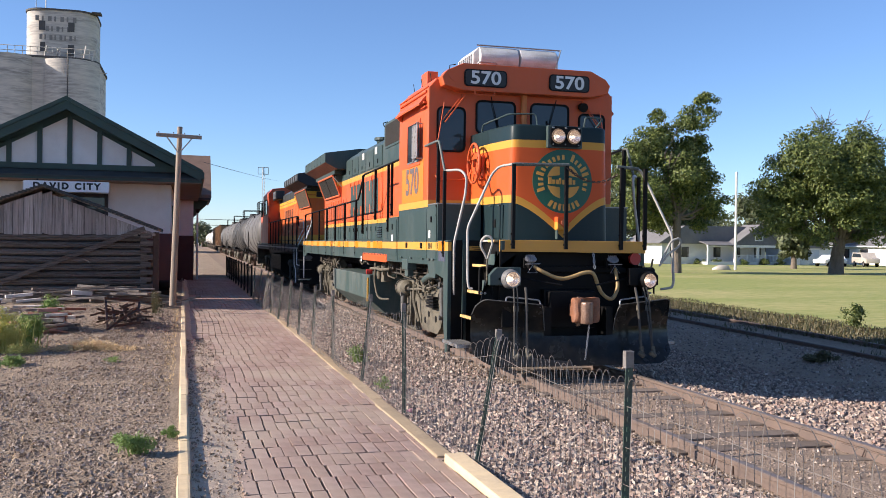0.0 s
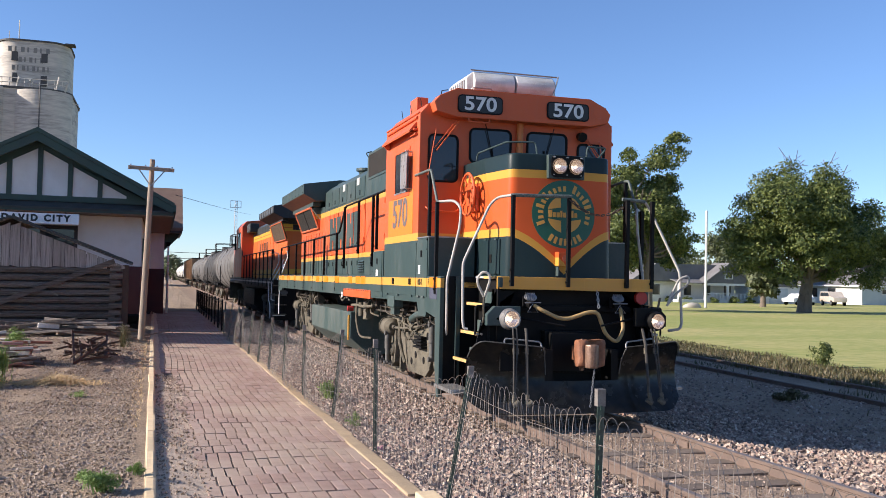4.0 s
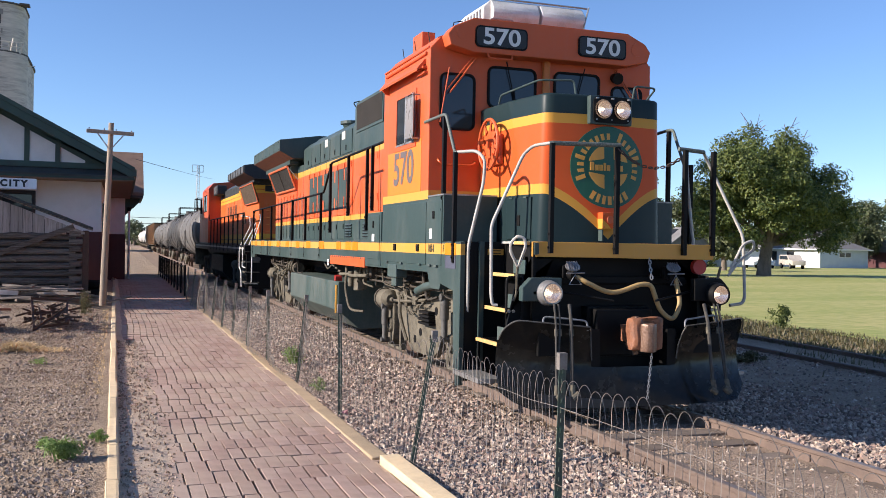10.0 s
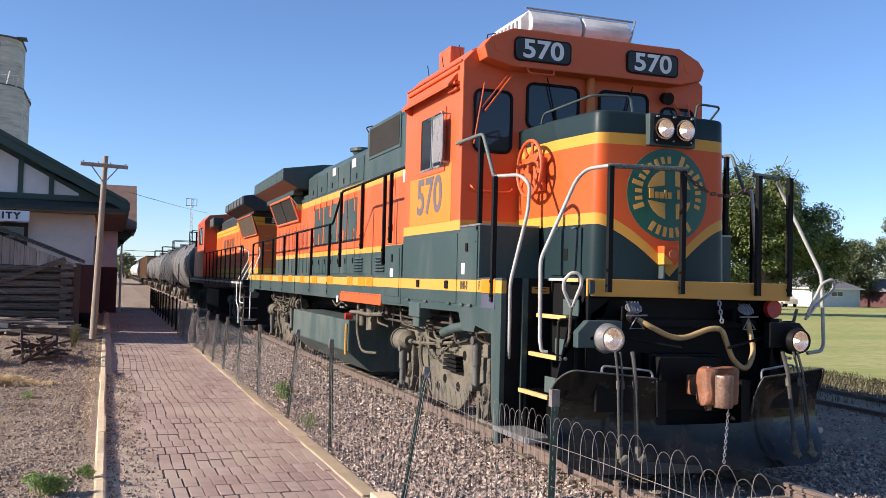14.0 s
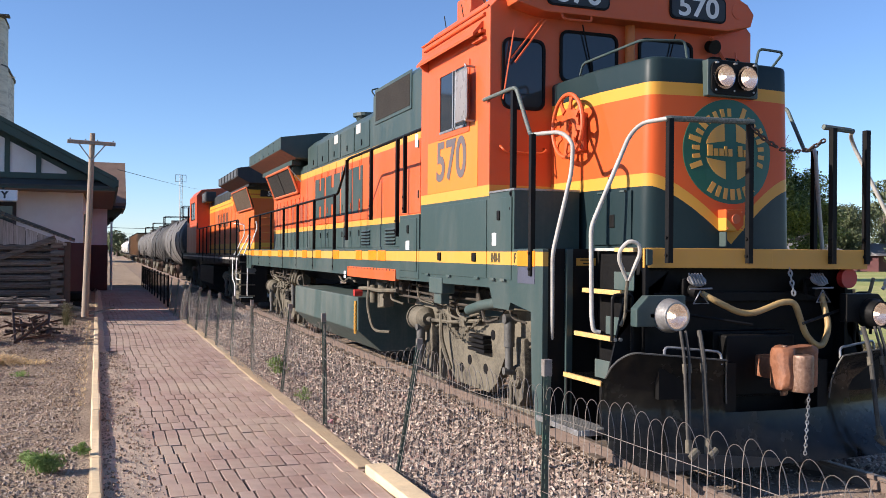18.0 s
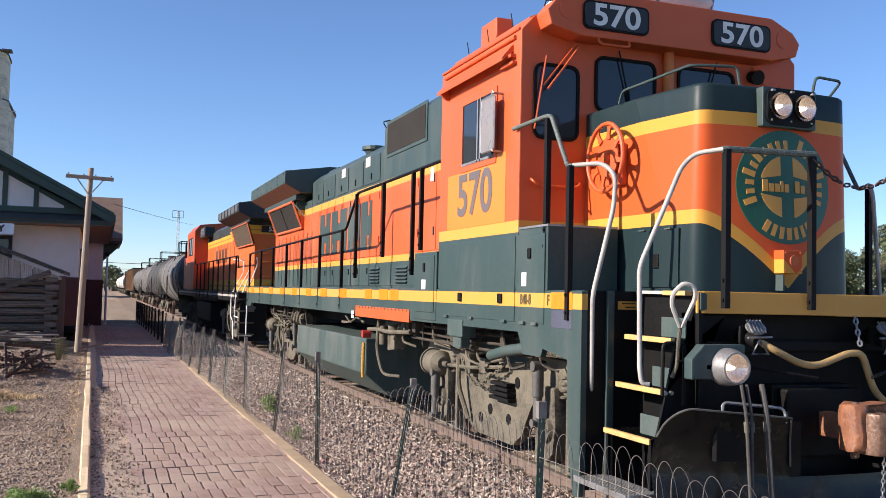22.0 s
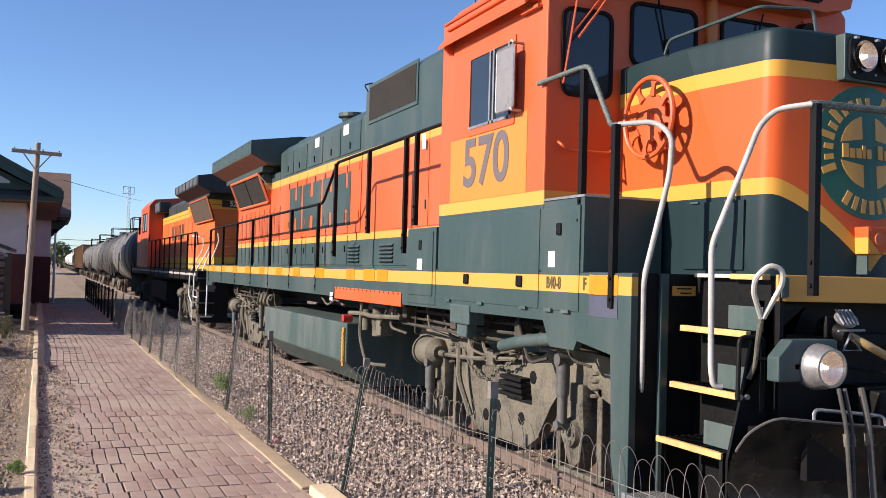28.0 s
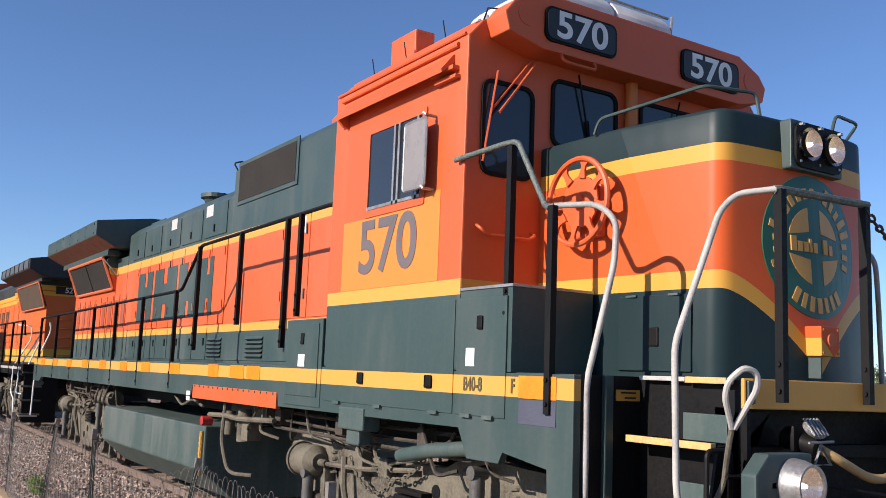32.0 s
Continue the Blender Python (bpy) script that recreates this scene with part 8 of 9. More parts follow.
while x < -1.0:
    w = rnd.uniform(0.2, 0.3)
    top = pk[1] - 0.05 - abs(x + w / 2 - pk[0]) * (pk[1] - ez) / (er - pk[0])
    if top > 1.95:
        bm = prism(bmesh.new(), [(x + 0.006, 1.86 + rnd.uniform(-0.03, 0.03)), (x + w - 0.006, 1.86 + rnd.uniform(-0.03, 0.03)), (x + w - 0.006, top - (0.0 if x < pk[0] else 0.09)), (x + 0.006, top - (0.09 if x < pk[0] else 0))], 'y', SY - 0.07 + rnd.uniform(-0.01, 0.01), SY - 0.045)
        part("board", bm, M_WOOD_UP, shed)
    x += w
# Dark sheet added behind the boards, as shade in the cracks between them.
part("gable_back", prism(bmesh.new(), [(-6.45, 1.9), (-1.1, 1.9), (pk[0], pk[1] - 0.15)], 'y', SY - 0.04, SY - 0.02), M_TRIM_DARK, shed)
for s in (-1, 1):
    e = pk[0] + s * (er - pk[0])
    part("roof", prism(bmesh.new(), [(pk[0], pk[1]), (e, ez), (e, ez + 0.06), (pk[0], pk[1] + 0.07)], 'y', SY - 0.22, SY + 4.2), M_LOG, shed)
    sh = bmesh.new()
    for k in range(30):
        u = (k + 0.5) / 30
        xx, zz = pk[0] + (e - pk[0]) * u, pk[1] + (ez - pk[1]) * u + 0.06
        box(sh, xx - 0.055, xx + 0.055, SY - 0.28 + rnd.uniform(-0.02, 0.02), SY + 4.2, zz - 0.03, zz + 0.02 + rnd.uniform(0, 0.015))
    split_part("shingle", sh, M_SHINGLE_D, shed)
bm = boxed(-1.92, 1.92, -0.02, 0.02, -0.065, 0.065, bevel=0.004)
for v in bm.verts:
    v.co = Matrix.Translation((-3.0, SY - 0.17, 1.32)) @ Matrix.Rotation(-math.atan2(1.46, 3.55), 4, 'Y') @ v.co
part("brace", bm, M_LOG, shed, "long diagonal brace plank")
lv = bmesh.new()
tube(lv, [(-2.75, SY - 0.2, 1.22), (-2.58, SY - 0.25, 1.12)], 0.02, 5)
part("peg", lv, M_POLE, shed)
part("side_wall", boxed(-6.5, -6.3, SY + 0.1, SY + 4, 0.1, 1.95), M_WOOD_OLD, shed)

# ---- utility pole ----
pole = thing("utility_pole", "bleached wooden telegraph pole with one crossarm", "utility pole", pose(-0.46, 24.08, 0.1, 0, 1.7, 0))
bm = bmesh.new()
cyl(bm, (0, 0, 0), (0, 0, 4.5), 0.088, 0.064, n=14)
part("shaft", bm, M_POLE, pole, smooth=True)
part("crossarm", boxed(-0.56, 0.54, -0.15, -0.06, 4.21, 4.30, bevel=0.01), M_POLE, pole)
bm = bmesh.new()
for s in (-1, 1):
    tube(bm, [(s * 0.30, -0.13, 4.21), (0, -0.1, 3.82)], 0.015, 5)
split_part("arm_brace", bm, M_STEEL, pole)
bm = bmesh.new()
for x in (-0.5, -0.15, 0.12, 0.48):
    cyl(bm, (x, -0.11, 4.31), (x, -0.11, 4.34), 0.015, n=6)
split_part("bolt", bm, M_RUSTDARK, pole)

# ---- lamp post, mast and wires far along the line ----
lp = thing("lamp_post", "slim grey lamp post at the depot corner", "lamp post", pose(0.24, 45, -0.12))
bm = bmesh.new()
cyl(bm, (0, 0, 0), (0, 0, 3.3), 0.06, 0.045, n=10)
part("shaft", bm, M_HOUSE, lp)
bm = bmesh.new()
cyl(bm, (0, 0, 3.3), (0, 0, 3.36), 0.22, 0.1, n=14)
cyl(bm, (0, 0, 3.16), (0, 0, 3.3), 0.08, 0.1, n=10)
part("shade", bm, M_BLACK, lp)
mast = thing("radio_mast", "thin lattice radio mast far behind the train", "mast", pose(18.3, 250, -0.5))
bm = bmesh.new()
for a in range(3):
    cx_, cy_ = 0.5 * math.cos(a * 2.1), 0.5 * math.sin(a * 2.1)
    tube(bm, [(cx_, cy_, 0), (cx_ * 0.8, cy_ * 0.8, 22)], 0.06, 4)
for k in range(22):
    pts = [(0.48 * math.cos(a * 2.1), 0.48 * math.sin(a * 2.1), k + a * 0.33) for a in range(4)]
    tube(bm, pts, 0.04, 4)
part("lattice", bm, M_STEEL, mast)
bm = bmesh.new()
for z in (20.2, 22):
    box(bm, -1.4, 1.4, -0.08, 0.08, z, z + 0.14)
for x in (-1.4, 0, 1.3):
    box(bm, x, x + 0.12, -0.08, 0.08, 20.2, 22)
part("antenna_frame", bm, M_STEEL, mast)
wires = thing("overhead_wire", "thin overhead wire beyond the depot", "wire")
bm = bmesh.new()
tube(bm, sag((0.45, 41.2, 5.15), (15.2, 168, 12.7), 0.1, 20), 0.012, 4)
part("wire", bm, M_BLACK, wires)
for k in range(2):
    bm = bmesh.new()
    tube(bm, sag((-6, 118, 3.9 + k * 0.8), (16, 185, 5.2 + k), 0.3, 8), 0.035, 4)
    part("wire", bm, M_BLACK, wires)

# ---- grain elevator ----
M_FADED = surface("faded paint", (0.24, 0.225, 0.20), (0.17, 0.16, 0.145), rough=0.9, scale=1)
el = thing("grain_elevator", "tall weathered concrete grain elevator with a headhouse", "grain elevator")
el.location.x, el.scale.z = -1.15, 1.018
bm = bmesh.new()
prism(bm, round_rect(-60, -13.2, 150, 170, 4.2, 8), 'z', -0.3, 28.6)
part("bin_block", bm, M_CONCRETE, el, smooth=True)
bm = bmesh.new()
cyl(bm, (-17.2, 152.5, -0.3), (-17.2, 152.5, 28.4), 4.3, n=40)
part("bin", bm, M_CONCRETE, el, smooth=True)
bm = bmesh.new()
cyl(bm, (-26.0, 152.2, -0.3), (-26.0, 152.2, 28.7), 4.3, n=40)
part("bin", bm, M_CONCRETE, el, smooth=True)
bm = bmesh.new()
prism(bm, round_rect(-24.0, -13.7, 152.5, 164, 3.2, 8), 'z', 28.4, 36.3)
part("headhouse", bm, M_CONCRETE, el, smooth=True)
bm = bmesh.new()
prism(bm, round_rect(-24.15, -13.55, 152.35, 164.2, 3.2, 8), 'z', 36.3, 36.55)
box(bm, -14.3, -12.9, 153, 155, 36.4, 36.6)
part("roof_slab", bm, M_CONC_DARK, el)
bm = bmesh.new()
prism(bm, round_rect(-60, -13.0, 149.8, 170.2, 4.2, 8), 'z', 28.6, 28.9)
part("bin_roof", bm, M_CONC_DARK, el)
bm = bmesh.new()
for x0, w, z0, z1 in ((-21.8, 0.9, 33.2, 34.6), (-17.6, 0.9, 33.2, 34.6), (-21.6, 0.7, 30.0, 31.4), (-17.6, 0.9, 29.6, 31.2)):
    box(bm, x0, x0 + w, 152.42, 152.5, z0, z1)
split_part("louvre_window", bm, M_CONC_DARK, el)
bm = bmesh.new()
for z, x0, n, w in ((35.0, -22.3, 7, 0.85), (33.5, -20.8, 5, 0.72), (32.2, -21.7, 8, 0.68)):
    for k in range(n):
        box(bm, x0 + k * w * 1.05, x0 + k * w * 1.05 + w * (0.3 if k % 2 else 0.6), 152.44, 152.5, z - 0.4, z + 0.36)
split_part("faded_bar", bm, M_FADED, el, "faded grey painted bars")
bm = bmesh.new()
for k in range(16):
    tube(bm, [(-30 + k * 1.05, 150.2, 28.8), (-30 + k * 1.05, 150.2, 30.2)], 0.05, 4)
for z in (29.5, 30.2):
    tube(bm, [(-30, 150.2, z), (-13.6, 150.2, z)], 0.05, 4)
for x, h in ((-20.8, 1.9), (-19.2, 1.5), (-15.2, 2.2), (-13.9, 1.6)):
    tube(bm, [(x, 151, 28.7), (x + 0.4, 151, 28.7 + h)], 0.16, 6)
tube(bm, [(-22.6, 155, 36.4), (-22.6, 155, 38.2)], 0.05, 4)
tube(bm, [(-21.2, 155, 36.4), (-21.2, 155, 40.0)], 0.07, 4)
box(bm, -12.9, -11.8, 151, 151.2, 26.9, 27.0)
split_part("roof_rail", bm, M_CONCRETE, el)
bm = bmesh.new()
tube(bm, [(-17.1, 148.1, 2), (-17.1, 148.1, 29)], 0.08, 4)
part("downpipe", bm, M_CONC_DARK, el)


# ---- trees ----
def leaf_cloud(name, blobs, count, size, mat, parent, seed, clumps=20):
    """Small leaves in sprays that sit on the outside of overlapping boughs, with gaps between."""
    rs = np.random.RandomState(seed)
    vol = np.array([b[3] * b[4] for b in blobs])
    nb = len(blobs) * clumps
    pick = rs.choice(len(blobs), nb, p=vol / vol.sum())
    B = np.array(blobs)[pick]
    d = rs.normal(size=(nb, 3)) + np.array([0, 0, 0.25])
    d /= np.linalg.norm(d, axis=1)[:, None]
    C = B[:, :3] + d * rs.uniform(0.45, 0.98, nb)[:, None] * np.stack([B[:, 3], B[:, 3], B[:, 4]], 1)
    CR = B[:, 3] * rs.uniform(0.28, 0.52, nb)
    w = CR ** 2
    k = rs.choice(nb, count, p=w / w.sum())
    e = rs.normal(size=(count, 3))
    e /= np.linalg.norm(e, axis=1)[:, None]
    P = C[k] + e * (CR[k] * rs.uniform(0.3, 1.1, count) ** 0.7)[:, None] * np.array([1.15, 1.15, 0.75])
    P[:, 2] -= 0.18 * CR[k] * rs.rand(count)
    s = rs.uniform(0.6, 1.25, count) * size
    nrm = e * 0.6 + d[k] * 0.5 + rs.normal(size=(count, 3)) * 0.55 + np.array([0, 0, 0.4])
    nrm /= np.linalg.norm(nrm, axis=1)[:, None]
    a = np.cross(nrm, rs.normal(size=(count, 3)))
    a /= np.linalg.norm(a, axis=1)[:, None]
    b = np.cross(nrm, a)
    V = np.stack([P - a * s[:, None], P - b * (s * 0.5)[:, None] + nrm * (s * 0.15)[:, None], P + a * s[:, None], P + b * (s * 0.5)[:, None] + nrm * (s * 0.15)[:, None]], 1)
    ob = big_mesh(name, V.reshape(-1, 3), np.arange(count * 4).reshape(-1, 4), mat)
    ob.parent = parent
    return ob


def limb(bm, p, d, length, r, depth, rs, ends):
    """A branching limb."""
    pts, q, dd = [Vector(p)], Vector(p), Vector(d).normalized()
    for k in range(3):
        dd = (dd + Vector((rs.uniform(-0.18, 0.18), rs.uniform(-0.18, 0.18), rs.uniform(-0.02, 0.16)))).normalized()
        q = q + dd * length / 3
        pts.append(q.copy())
    for k in range(3):
        cyl(bm, pts[k], pts[k + 1], r * (1 - 0.2 * k), r * (0.8 - 0.2 * k), n=7, caps=False)
    ends.append(q.copy())
    if depth:
        for k in range(3):
            a = rs.uniform(0, 6.28)
            nd = (dd + 0.75 * Vector((math.cos(a), math.sin(a), rs.uniform(-0.1, 0.5)))).normalized()
            limb(bm, pts[2] if k else pts[3], nd, length * 0.4, r * 0.45, depth - 1, rs, ends)


def tree(name, label, base, trunk_h, trunk_r, blobs, leaves, size, mat, seed, lean=0.0, dead=0, group=""):
    th = thing(name, label, "tree", Matrix.Translation(base), group=group)
    rs = random.Random(seed)
    bm, ends = bmesh.new(), []
    cyl(bm, (0, 0, -0.2), (lean * 0.3, 0, trunk_h * 0.5), trunk_r * 1.25, trunk_r, n=12, caps=False)
    cyl(bm, (lean * 0.3, 0, trunk_h * 0.5), (lean, 0, trunk_h), trunk_r, trunk_r * 0.85, n=12, caps=False)
    for x, y, z, rx, rz in blobs:
        v = Vector((x - lean, y, z - trunk_h))
        limb(bm, (lean, 0, trunk_h * 0.92), v, v.length * 0.72, trunk_r * 0.42, 1, rs, ends)
    part("trunk", bm, M_BARK, th, smooth=True)
    if dead:
        tw = bmesh.new()
        for k in range(dead):
            x, y, z, rx, rz = sorted(blobs, key=lambda b: -b[2])[k % 3]
            for q in range(2):
                a = rs.uniform(0, 6.28)
                p0 = Vector((x, y, z + rz * 0.7))
                p1 = p0 + Vector((math.cos(a) * 1.2, math.sin(a) * 1.2, rs.uniform(0.9, 2.0)))
                tube(tw, [p0, (p0 + p1) / 2 + Vector((0.2, 0, 0.1)), p1], 0.03, 4)
                tube(tw, [(p0 + p1) / 2, p1 + Vector((0.6, 0.3, -0.4))], 0.018, 4)
        split_part("dead_twig", tw, M_BARK, th, "bare grey twigs")
    tagged(leaf_cloud("crown", blobs, leaves, size, mat, th, seed), kind="stuff")
    return th


def tree_blobs(seed, n, spread, z0, z1, r):
    rs = random.Random(seed)
    out = []
    for k in range(n):
        u = (k + 0.5) / n
        z = z0 + (z1 - z0) * u
        w = spread * (1 - abs(2 * u - 0.85) ** 2 * 0.55)
        a = k * 2.4 + rs.uniform(-0.5, 0.5)
        q = rs.uniform(0.35, 1.0) * w
        out.append((q * math.cos(a), q * math.sin(a), z, r * rs.uniform(0.7, 1.25), r * rs.uniform(0.6, 1.0)))
    return out


LAWN = -0.47
tree("tree", "tall narrow cottonwood tree with an open ragged crown on the lawn", (39.5, 69.6, LAWN), 5.0, 0.36,
     [(-4.2, 0.5, 9.5, 1.7, 1.9), (-3.0, -1, 12.2, 1.3, 1.3), (-1.5, 0.8, 10.6, 1.9, 2.0), (0.2, -0.6, 8.2, 2.2, 2.2), (1.2, 0.4, 12.2, 1.6, 1.8), (2.2, -0.5, 14.2, 1.2, 1.3), (1.8, 0.5, 10.2, 1.5, 1.6), (2.6, 0, 7.0, 1.7, 1.8), (-3.6, -0.5, 6.4, 2.0, 2.2), (-1.4, 1.2, 5.0, 1.8, 1.6), (2.9, 0.6, 4.9, 1.4, 1.5), (-4.9, 0, 4.4, 1.6, 1.6), (3.4, -0.4, 5.9, 1.1, 1.0)],
     42000, 0.15, M_LEAF, 3)
tree("tree", "broad round shade tree with dense green crown on the lawn", (54.2, 68.2, LAWN), 3.0, 0.55,
     [(-6.3, 0, 6.6, 2.3, 2.4), (-4.0, -1, 9.0, 2.6, 2.5), (-1.2, 0.5, 11.0, 2.5, 2.2), (1.4, -0.6, 10.8, 2.3, 2.2), (3.6, 0.6, 9.8, 2.3, 2.2), (6.0, -0.5, 8.2, 2.2, 2.0), (7.9, 0, 6.0, 2.0, 1.7), (-3.6, 1, 5.6, 2.5, 2.0), (-0.4, -1.5, 7.6, 2.9, 2.4), (3.0, -1.2, 6.4, 2.4, 1.9), (5.6, 0.8, 4.6, 2.0, 1.5), (-5.4, -1, 4.3, 1.8, 1.4), (0.4, -1.8, 4.9, 2.0, 1.3), (8.8, 0.3, 4.4, 1.4, 1.1), (-1.5, -2.0, 9.3, 2.0, 1.6), (-6.9, -0.5, 4.6, 1.7, 1.5), (2.2, 1.2, 8.6, 2.6, 2.2), (5.0, -1.2, 6.6, 2.2, 1.9), (-2.2, 0.8, 6.8, 2.6, 2.0), (9.6, 0.2, 5.6, 1.6, 1.4), (-3.4, -1.6, 3.3, 1.7, 1.2), (2.6, -1.6, 3.5, 1.7, 1.2), (6.8, -0.6, 3.2, 1.6, 1.1), (-1.0, -2.2, 6.0, 2.2, 1.6), (-7.4, 0.2, 3.4, 1.2, 1.0)],
     90000, 0.15, M_LEAF, 4, lean=0.4, dead=4)
for k, (x, y_, h, w) in enumerate(((66, 121, 16, 6.5), (59, 119, 15, 6.0), (73, 125, 14, 6.0), (61.9, 84.5, 5.0, 2.1), (76, 112, 10, 4.5), (84, 118, 11, 4.8), (93, 116, 10, 5), (103, 108, 10, 4.5), (112, 108, 15, 5), (112, 125, 13, 6), (125, 118, 14, 6), (50, 118, 9, 4.5), (57, 124, 10, 5), (40, 130, 9, 5), (138, 112, 12, 6))):
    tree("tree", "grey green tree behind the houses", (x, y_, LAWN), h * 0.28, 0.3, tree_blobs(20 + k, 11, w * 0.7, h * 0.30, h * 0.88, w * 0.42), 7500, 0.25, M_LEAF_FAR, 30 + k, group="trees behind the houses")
for k, (x, y_, h, w) in enumerate(((104, 98, 15, 1.9), (108, 99, 14, 1.9))):
    bl = [(0, 0, h * (0.12 + 0.86 * u), w * (1.02 - u), h * 0.07) for u in [q / 9 for q in range(9)]]
    tree("spruce_tree", "slim grey blue spruce at the edge of the lawn", (x, y_, LAWN), 1.6, 0.2, bl, 5000, 0.2, M_LEAF_FAR, 60 + k)
rs_ = random.Random(5)
for k in range(12):
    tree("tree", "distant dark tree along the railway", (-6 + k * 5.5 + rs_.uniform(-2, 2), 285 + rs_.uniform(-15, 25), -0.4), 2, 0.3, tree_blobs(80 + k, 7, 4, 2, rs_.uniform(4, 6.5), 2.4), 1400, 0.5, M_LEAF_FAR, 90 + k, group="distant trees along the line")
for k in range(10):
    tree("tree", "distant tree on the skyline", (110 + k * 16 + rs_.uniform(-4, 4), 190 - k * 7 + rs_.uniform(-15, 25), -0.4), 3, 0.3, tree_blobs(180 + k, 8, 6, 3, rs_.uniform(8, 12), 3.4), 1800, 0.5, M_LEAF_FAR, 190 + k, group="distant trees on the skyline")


# ---- houses, cars and flagpole across the lawn ----
M_GABLE = surface("dark gable shingles", (0.14, 0.14, 0.15), (0.1, 0.1, 0.11), rough=0.9, scale=3)


def house_a():
    h = thing("house", "white bungalow with a shaded front porch and grey roof", "house", pose(65, 105, LAWN))
    part("wall", boxed(-7.5, 7.5, 0.0, 9, 0, 2.7), M_HOUSE, h)
    part("roof", prism(bmesh.new(), [(-8.2, 2.6), (8.2, 2.6), (4.5, 4.9), (-4.5, 4.9)], 'y', -0.5, 9.5), M_ROOFGREY, h)
    part("porch_gable", prism(bmesh.new(), [(1.2, 2.5), (8.4, 2.5), (4.8, 5.0)], 'y', -2.6, -2.4), M_GABLE, h, "dark shingled gable")
    part("porch_roof", prism(bmesh.new(), [(0.9, 2.45), (4.8, 5.15), (8.7, 2.45), (8.7, 2.3), (4.8, 4.95), (0.9, 2.3)], 'y', -2.9, 1), M_ROOFGREY, h)
    part("porch_beam", boxed(-2.5, 8.3, -2.6, -2.3, 2.2, 2.5), M_HOUSE, h)
    part("porch_lean_roof", prism(bmesh.new(), [(-2.9, 2.5), (0.4, 3.2), (0.4, 3.1), (-2.9, 2.4)], 'x', -2.6, 1.5), M_ROOFGREY, h)
    part("porch_floor", boxed(-2.5, 8.3, -2.6, 0, 0, 0.35), M_HOUSE, h)
    for x in (-2.3, 1.5, 4.8, 8.0):
        part("porch_post", boxed(x - 0.14, x + 0.14, -2.55, -2.28, 0.35, 2.2), M_HOUSE, h)
    for x in (-5.8, -4.2, 0.4, 3.3, 6.4):
        w = part("window", boxed(x - 0.5, x + 0.5, -0.05, 0.0, 0.9, 2.2), M_TRIM_DARK, h)
        part("pane", boxed(x - 0.42, x + 0.42, -0.07, -0.05, 0.98, 2.12), M_GLASS, w)
    aw_ = part("attic_window", boxed(4.2, 5.4, -2.66, -2.6, 3.05, 3.75), M_HOUSE, h)
    part("pane", boxed(4.32, 4.75, -2.68, -2.66, 3.15, 3.65), M_GLASS, aw_)
    part("pane", boxed(4.85, 5.28, -2.68, -2.66, 3.15, 3.65), M_GLASS, aw_)
    rl_ = bmesh.new()
    for k in range(30):
        box(rl_, 1.6 + k * 0.21, 1.65 + k * 0.21, -2.5, -2.45, 0.4, 1.15)
    box(rl_, 1.5, 8.0, -2.52, -2.43, 1.15, 1.22)
    part("porch_rail", rl_, M_HOUSE, h)


house_a()


def house_b():
    h = thing("house", "low white house with a grey hip roof", "house", pose(90.3, 102.0, LAWN, 0, 0, 3))
    part("wall", boxed(0.05, 0.3, 0, 18, 0, 2.6), M_HOUSE, h)
    # White wall turned from the sun; its shade is put in as blue-grey.
    part("wing_wall", boxed(0.0, 8.8, -0.05, 0.2, 0, 2.6), M_BLUEGREY, h, "white house wall coloured blue grey for its shade")
    part("back_wall", boxed(0.3, 8.8, 0.2, 18, 0, 2.55), M_HOUSE, h)
    rf = bmesh.new()
    a = [rf.verts.new(p) for p in ((-0.5, -0.5, 2.55), (9.3, -0.5, 2.55), (9.3, 18.5, 2.55), (-0.5, 18.5, 2.55))]
    b_ = [rf.verts.new(p) for p in ((4.4, 4.4, 5.1), (4.4, 13.5, 5.1))]
    for f in ((a[0], a[1], b_[0]), (a[1], a[2], b_[1], b_[0]), (a[2], a[3], b_[1]), (a[3], a[0], b_[0], b_[1]), (a[3], a[2], a[1], a[0])):
        rf.faces.new(f)
    part("roof", rf, M_ROOFGREY, h)
    part("fascia", boxed(-0.52, 9.32, -0.53, -0.5, 2.45, 2.62), M_HOUSE, h)
    part("fascia", boxed(-0.55, -0.52, -0.53, 18.5, 2.45, 2.62), M_HOUSE, h)
    w = part("window", boxed(3.4, 5.6, -0.1, -0.05, 1.45, 2.2), M_HOUSE, h)
    part("pane", boxed(3.5, 4.42, -0.12, -0.1, 1.53, 2.12), M_GLASS, w)
    part("pane", boxed(4.58, 5.5, -0.12, -0.1, 1.53, 2.12), M_GLASS, w)
    for y in (5.5, 9.0, 13.0):
        w = part("window", boxed(0.0, 0.05, y - 0.7, y + 0.7, 0.9, 2.2), M_TRIM_DARK, h)
        part("pane", boxed(-0.02, 0.0, y - 0.6, y + 0.6, 1.0, 2.1), M_GLASS, w)
    part("garage_door", boxed(0.0, 0.05, 1.4, 4.2, 0, 2.1), M_HOUSE, h)
    part("corner_board", boxed(-0.06, 0.06, -0.1, 0.0, 0, 2.6), M_WHITE, h)


house_b()
h = thing("house", "low red brown brick house behind the lawn", "house", pose(112, 104, LAWN, 0, 0, 0))
part("wall", boxed(-6, 12, 0, 8, 0, 2.4), M_MAROON, h)
part("roof", prism(bmesh.new(), [(-0.6, 2.3), (8.6, 2.3), (4, 4.2)], 'x', -6.6, 12.6), M_ROOFGREY, h)
